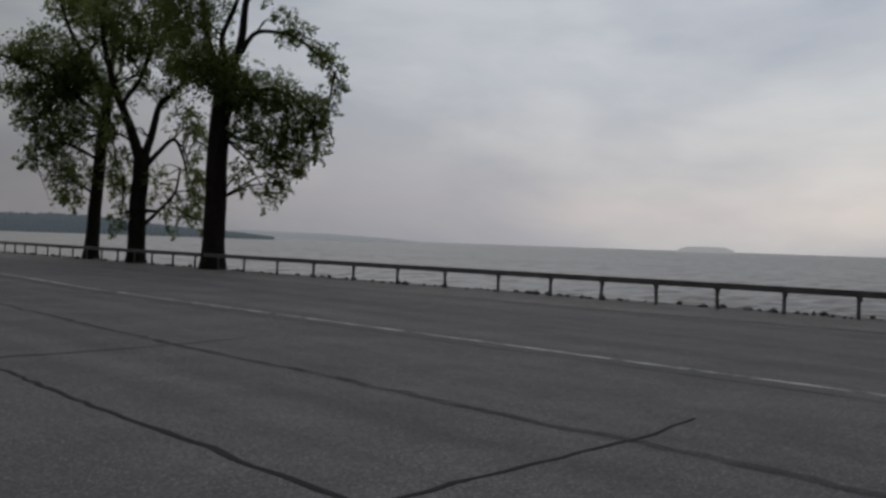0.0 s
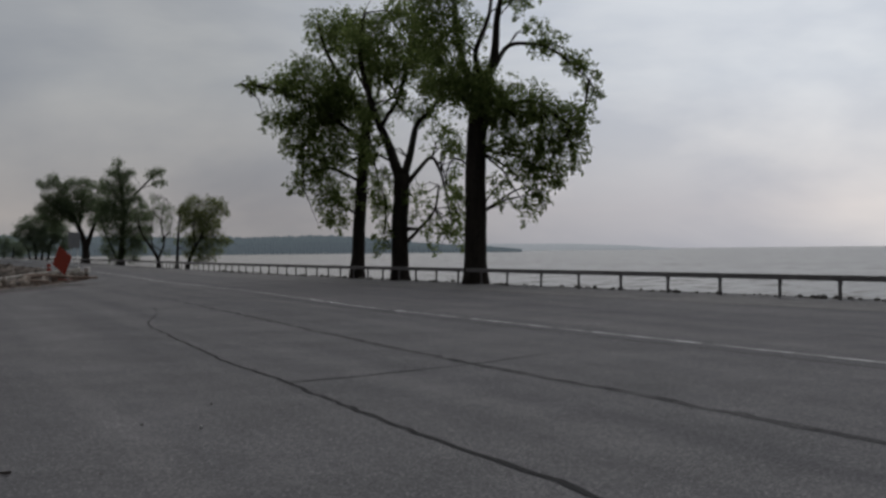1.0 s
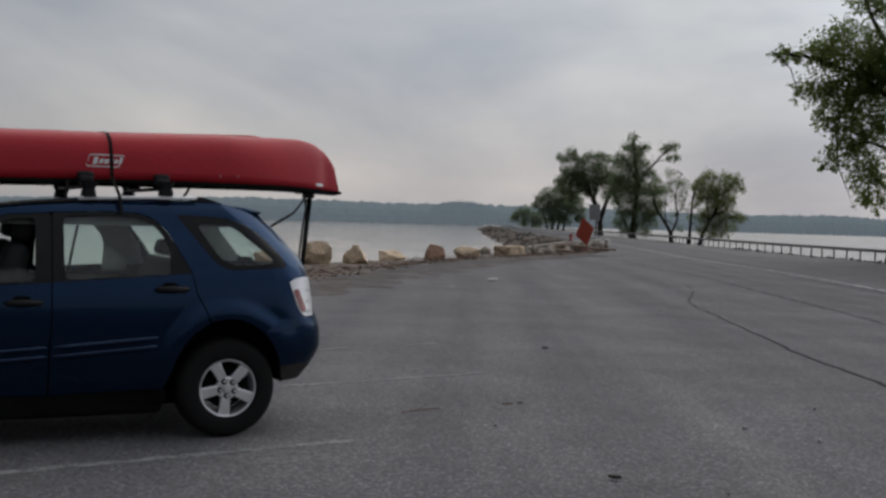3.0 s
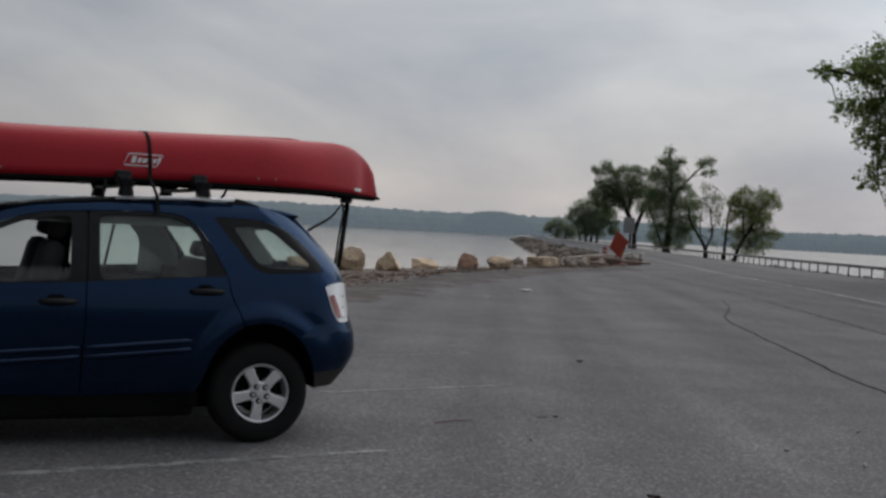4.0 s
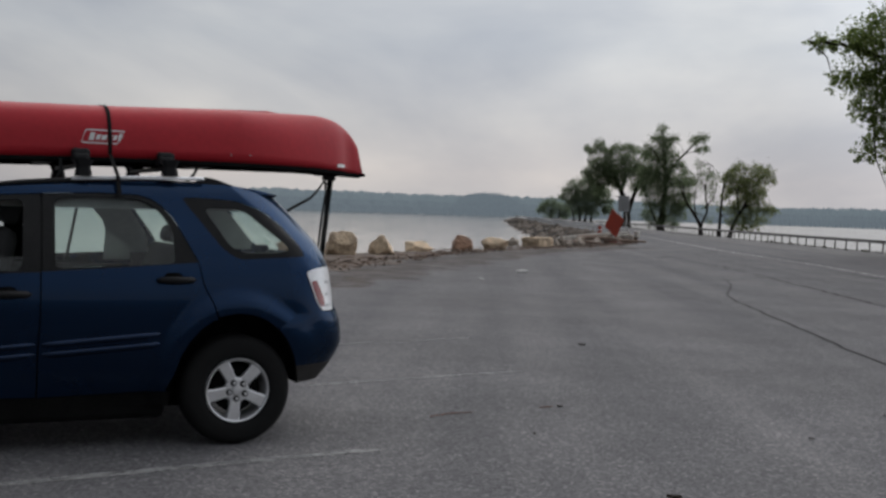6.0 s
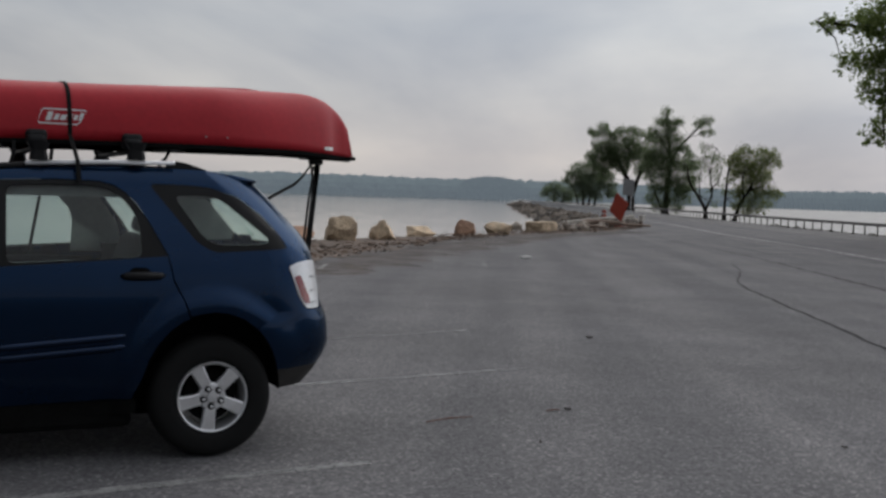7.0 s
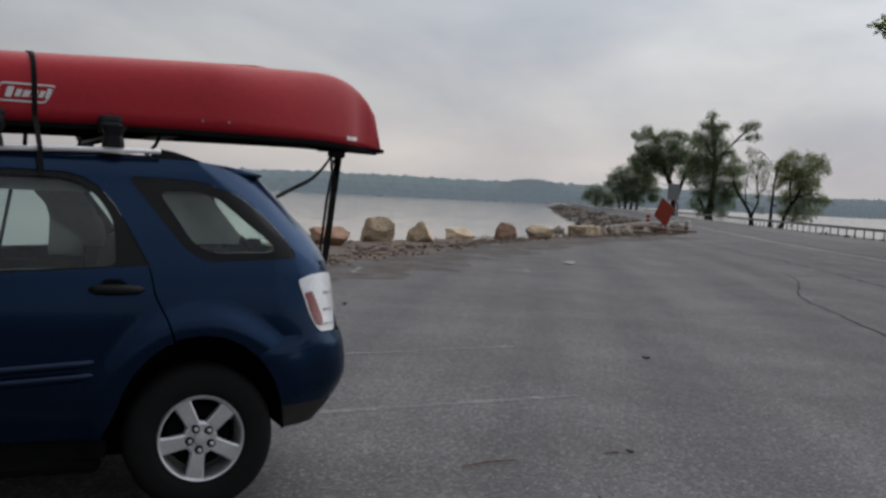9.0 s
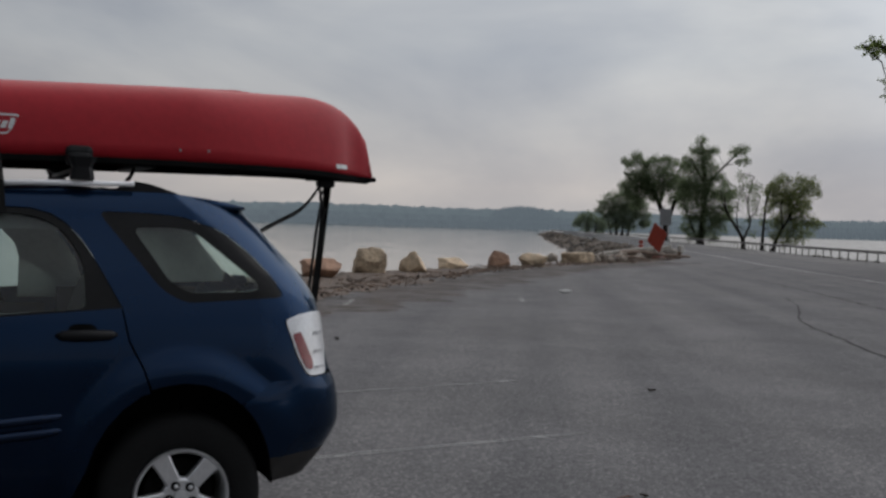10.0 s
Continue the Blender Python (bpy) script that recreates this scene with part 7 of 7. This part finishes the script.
driftwood()
M_CLOD = material("dark_clods", (0.06, 0.045, 0.036), 0.95, scale=4, vary=0.4, bump=0.01, fine=30, island=0.6)
clods = []
for x, y, h in (rnd.choice(along([p for p in lot_edge if -5 < p[0] < 40], 0.1)) for _ in range(480)):
    d = abs(rnd.gauss(1.0, 0.9)) + 0.05
    clods.append((x - math.sin(h) * d, y + math.cos(h) * d, -0.01 + 0.06 * min(1, max(0, d) / 1.8), rnd.uniform(0.02, 0.075)))
ob = scatter_rocks("dirt_clods", clods, M_CLOD, "dark brown clods and bark bits along the asphalt edge", 14)
tagged(ob, category="dirt")
logs = (((29.5, 42.6), (34.6, 45.4), 0.16, 0.35), ((27.6, 40.1), (30.9, 41.7), 0.12, 0.18), ((33.0, 44.9), (37.6, 47.0), 0.11, 0.16))
for i, (a, b, r, z) in enumerate(logs):
    bm = bmesh.new()
    mid = ((a[0] + b[0]) / 2, (a[1] + b[1]) / 2 + 0.15, z + 0.05)
    tube(bm, smooth_line([(*a, z), mid, (*b, z * 0.8)], 6), [r * (1 - 0.5 * k / 12) for k in range(13)], 9)
    tagged(part("drift_log", bm, M_WOOD, smooth=True), "weathered grey-brown drift log on the rubble", "log", "drift logs")


def diamond_sign():
    at = (34.22, 45.43)
    t = thing("road_work_sign", (*at, 0), "orange diamond warning sign on a low stand, turned edgewise", "sign")
    m = pose(*at, 1.2, 0, 0, 96) @ pose(0, 0, 0, 0, 15, 0)
    bm = bmesh.new()
    h = 0.86
    ring = rounded([(0, -h), (h, 0), (0, h), (-h, 0)], 0.09, 3)
    front = [bm.verts.new(m @ Vector((x, -0.006, z))) for x, z in ring]
    back = [bm.verts.new(m @ Vector((x, 0.006, z))) for x, z in ring]
    bm.faces.new(front)
    bm.faces.new(back[::-1])
    for i in range(len(ring)):
        bm.faces.new((front[i], back[i], back[(i + 1) % len(ring)], front[(i + 1) % len(ring)]))
    part("sign_plate", bm, M_ORANGE, t, "orange sheeted plate")
    bm = bmesh.new()
    tube(bm, [(at[0] + 0.05, at[1] + 0.07, 0.12), (at[0] + 0.05, at[1] + 0.07, 1.7)], 0.03, 8)
    part("upright", bm, M_GALV, t)
    for dx, dy in ((0.7, 0.25), (-0.7, -0.25), (0.25, -0.7), (-0.25, 0.7)):
        bm = bmesh.new()
        tube(bm, [(at[0], at[1], 0.28), (at[0] + dx, at[1] + dy, 0.02)], 0.025, 6)
        part("leg", bm, M_GALV, t)
    for dx, dy in ((0.35, 0.1), (-0.35, -0.1)):
        bm = bmesh.new()
        box(bm, (at[0] + dx - 0.22, at[1] + dy - 0.14, 0.0), (at[0] + dx + 0.22, at[1] + dy + 0.14, 0.16), 0.05)
        part("sandbag", bm, M_ORANGE, t, "orange sandbag weight", smooth=True)


diamond_sign()


def plate_sign():
    at = (42.4, 56.2)
    t = thing("traffic_sign", (*at, 0), "grey-backed rectangular road sign on two posts by the rail", "sign")
    bm = bmesh.new()
    m = pose(*at, 2.5, 0, 0, -40)
    box(bm, (-0.39, -0.01, -0.55), (0.39, 0.01, 0.55), 0.0, m)
    part("sign_plate", bm, M_SIGNBACK, t)
    for dx in (-0.2, 0.2):
        bm = bmesh.new()
        p = m @ Vector((dx, 0.05, 0))
        tube(bm, [(p.x, p.y, -0.2), (p.x, p.y, 2.95)], 0.035, 6)
        part("post", bm, M_GALV, t)


plate_sign()


def drum():
    at = (38.14, 52.7)
    t = thing("traffic_drum", (*at, 0), "orange and white traffic drum beside the rail", "traffic drum")
    bm = bmesh.new()
    prof = [(0.001, 0.0), (0.24, 0.0), (0.24, 0.05), (0.16, 0.07), (0.155, 0.3), (0.145, 0.31), (0.14, 0.6), (0.13, 0.61), (0.125, 0.9), (0.10, 0.95), (0.001, 0.95)]
    lathe(bm, prof, (*at, 0), "z", 20)
    part("drum_body", bm, M_ORANGE, t, smooth=False)
    for z in (0.40, 0.68):
        bm = bmesh.new()
        lathe(bm, [(0.149, z), (0.147, z + 0.06)], (*at, 0), "z", 20)
        part("white_band", bm, M_WHITE, t)


drum()


def end_terminal():
    """Blunt steel end piece of the left rail, beside the sign."""
    t = thing("rail_terminal", (37.4, 47.6, 0), "blunt galvanised end terminal of the guard rail", "rail terminal")
    bm = bmesh.new()
    box(bm, (-0.22, -0.12, 0.38), (0.22, 0.12, 0.74), 0.04, pose(37.4, 47.6, 0, 0, 0, 30))
    part("end_shoe", bm, M_FALLEN, t)
    bm = bmesh.new()
    box(bm, (-0.09, -0.09, -0.2), (0.09, 0.09, 0.5), 0.01, pose(37.45, 47.75, 0, 0, 0, 30))
    part("post", bm, M_WOOD, t)


end_terminal()


# litter on the asphalt
M_LEAF_DRY = material("dry_leaf", (0.07, 0.055, 0.045), 0.9, scale=30, vary=0.3)
M_STICK = material("reddish_stick", (0.13, 0.06, 0.04), 0.9, scale=20, vary=0.3)


def curled_leaf(at, size, seed):
    rnd = random.Random(seed)
    bm = bmesh.new()
    rows = []
    turn = Matrix.Rotation(rnd.uniform(0, 6), 3, "Z")
    for i in range(6):
        u = -1 + 2 * i / 5
        w = 0.5 * (1 - u * u) + 0.08
        rows.append([bm.verts.new(Vector((*at, 0)) + turn @ Vector((u * size / 2, v * w * size / 2, 0.006 + size * (0.1 * abs(u) + 0.16 * abs(v) * (1 + 0.4 * rnd.random()))))) for v in (-1, -0.5, 0, 0.5, 1)])
    for a, b in zip(rows, rows[1:]):
        for k in range(4):
            bm.faces.new((a[k], a[k + 1], b[k + 1], b[k]))
    bmesh.ops.solidify(bm, geom=bm.faces[:], thickness=0.002)
    return tagged(part("dry_leaf", bm, M_LEAF_DRY), "dark curled dry leaf on the asphalt", "leaf", "dry leaves on the asphalt")


for i, (x, y, s) in enumerate(((1.89, -2.03, 0.085), (2.80, 0.62, 0.06), (5.19, -0.48, 0.05), (2.05, -0.25, 0.035), (3.9, -1.0, 0.04), (5.3, 4.15, 0.08), (2.3, -2.6, 0.03), (3.7, 9.0, 0.12))):
    curled_leaf((x, y), s, 70 + i)
for i, pts in enumerate(([(1.60, 0.52, 0.012), (1.80, 0.58, 0.014), (2.0, 0.60, 0.01)], [(1.13, -2.93, 0.012), (1.24, -2.9, 0.014), (1.36, -2.91, 0.01)], [(2.62, 0.63, 0.01), (2.7, 0.64, 0.012), (2.74, 0.64, 0.008)])):
    bm = bmesh.new()
    tube(bm, pts, [0.004, 0.006, 0.003], 6)
    tagged(part("twig", bm, M_STICK), "thin reddish-brown twig lying on the asphalt", "twig", "twigs on the asphalt")
for i, (x, y, s) in enumerate(((12.73, 18.48, 0.42), (4.1, -1.59, 0.04))):
    bm = bmesh.new()
    rock_mesh(bm, (x, y, 0.0), (s, s * 0.55, 0.03 + s * 0.08), 90 + i, 2, 5, 0.6)
    tagged(part("paper_scrap", bm, M_PAPER), "crumpled pale paper scrap on the asphalt", "litter", "litter on the asphalt")
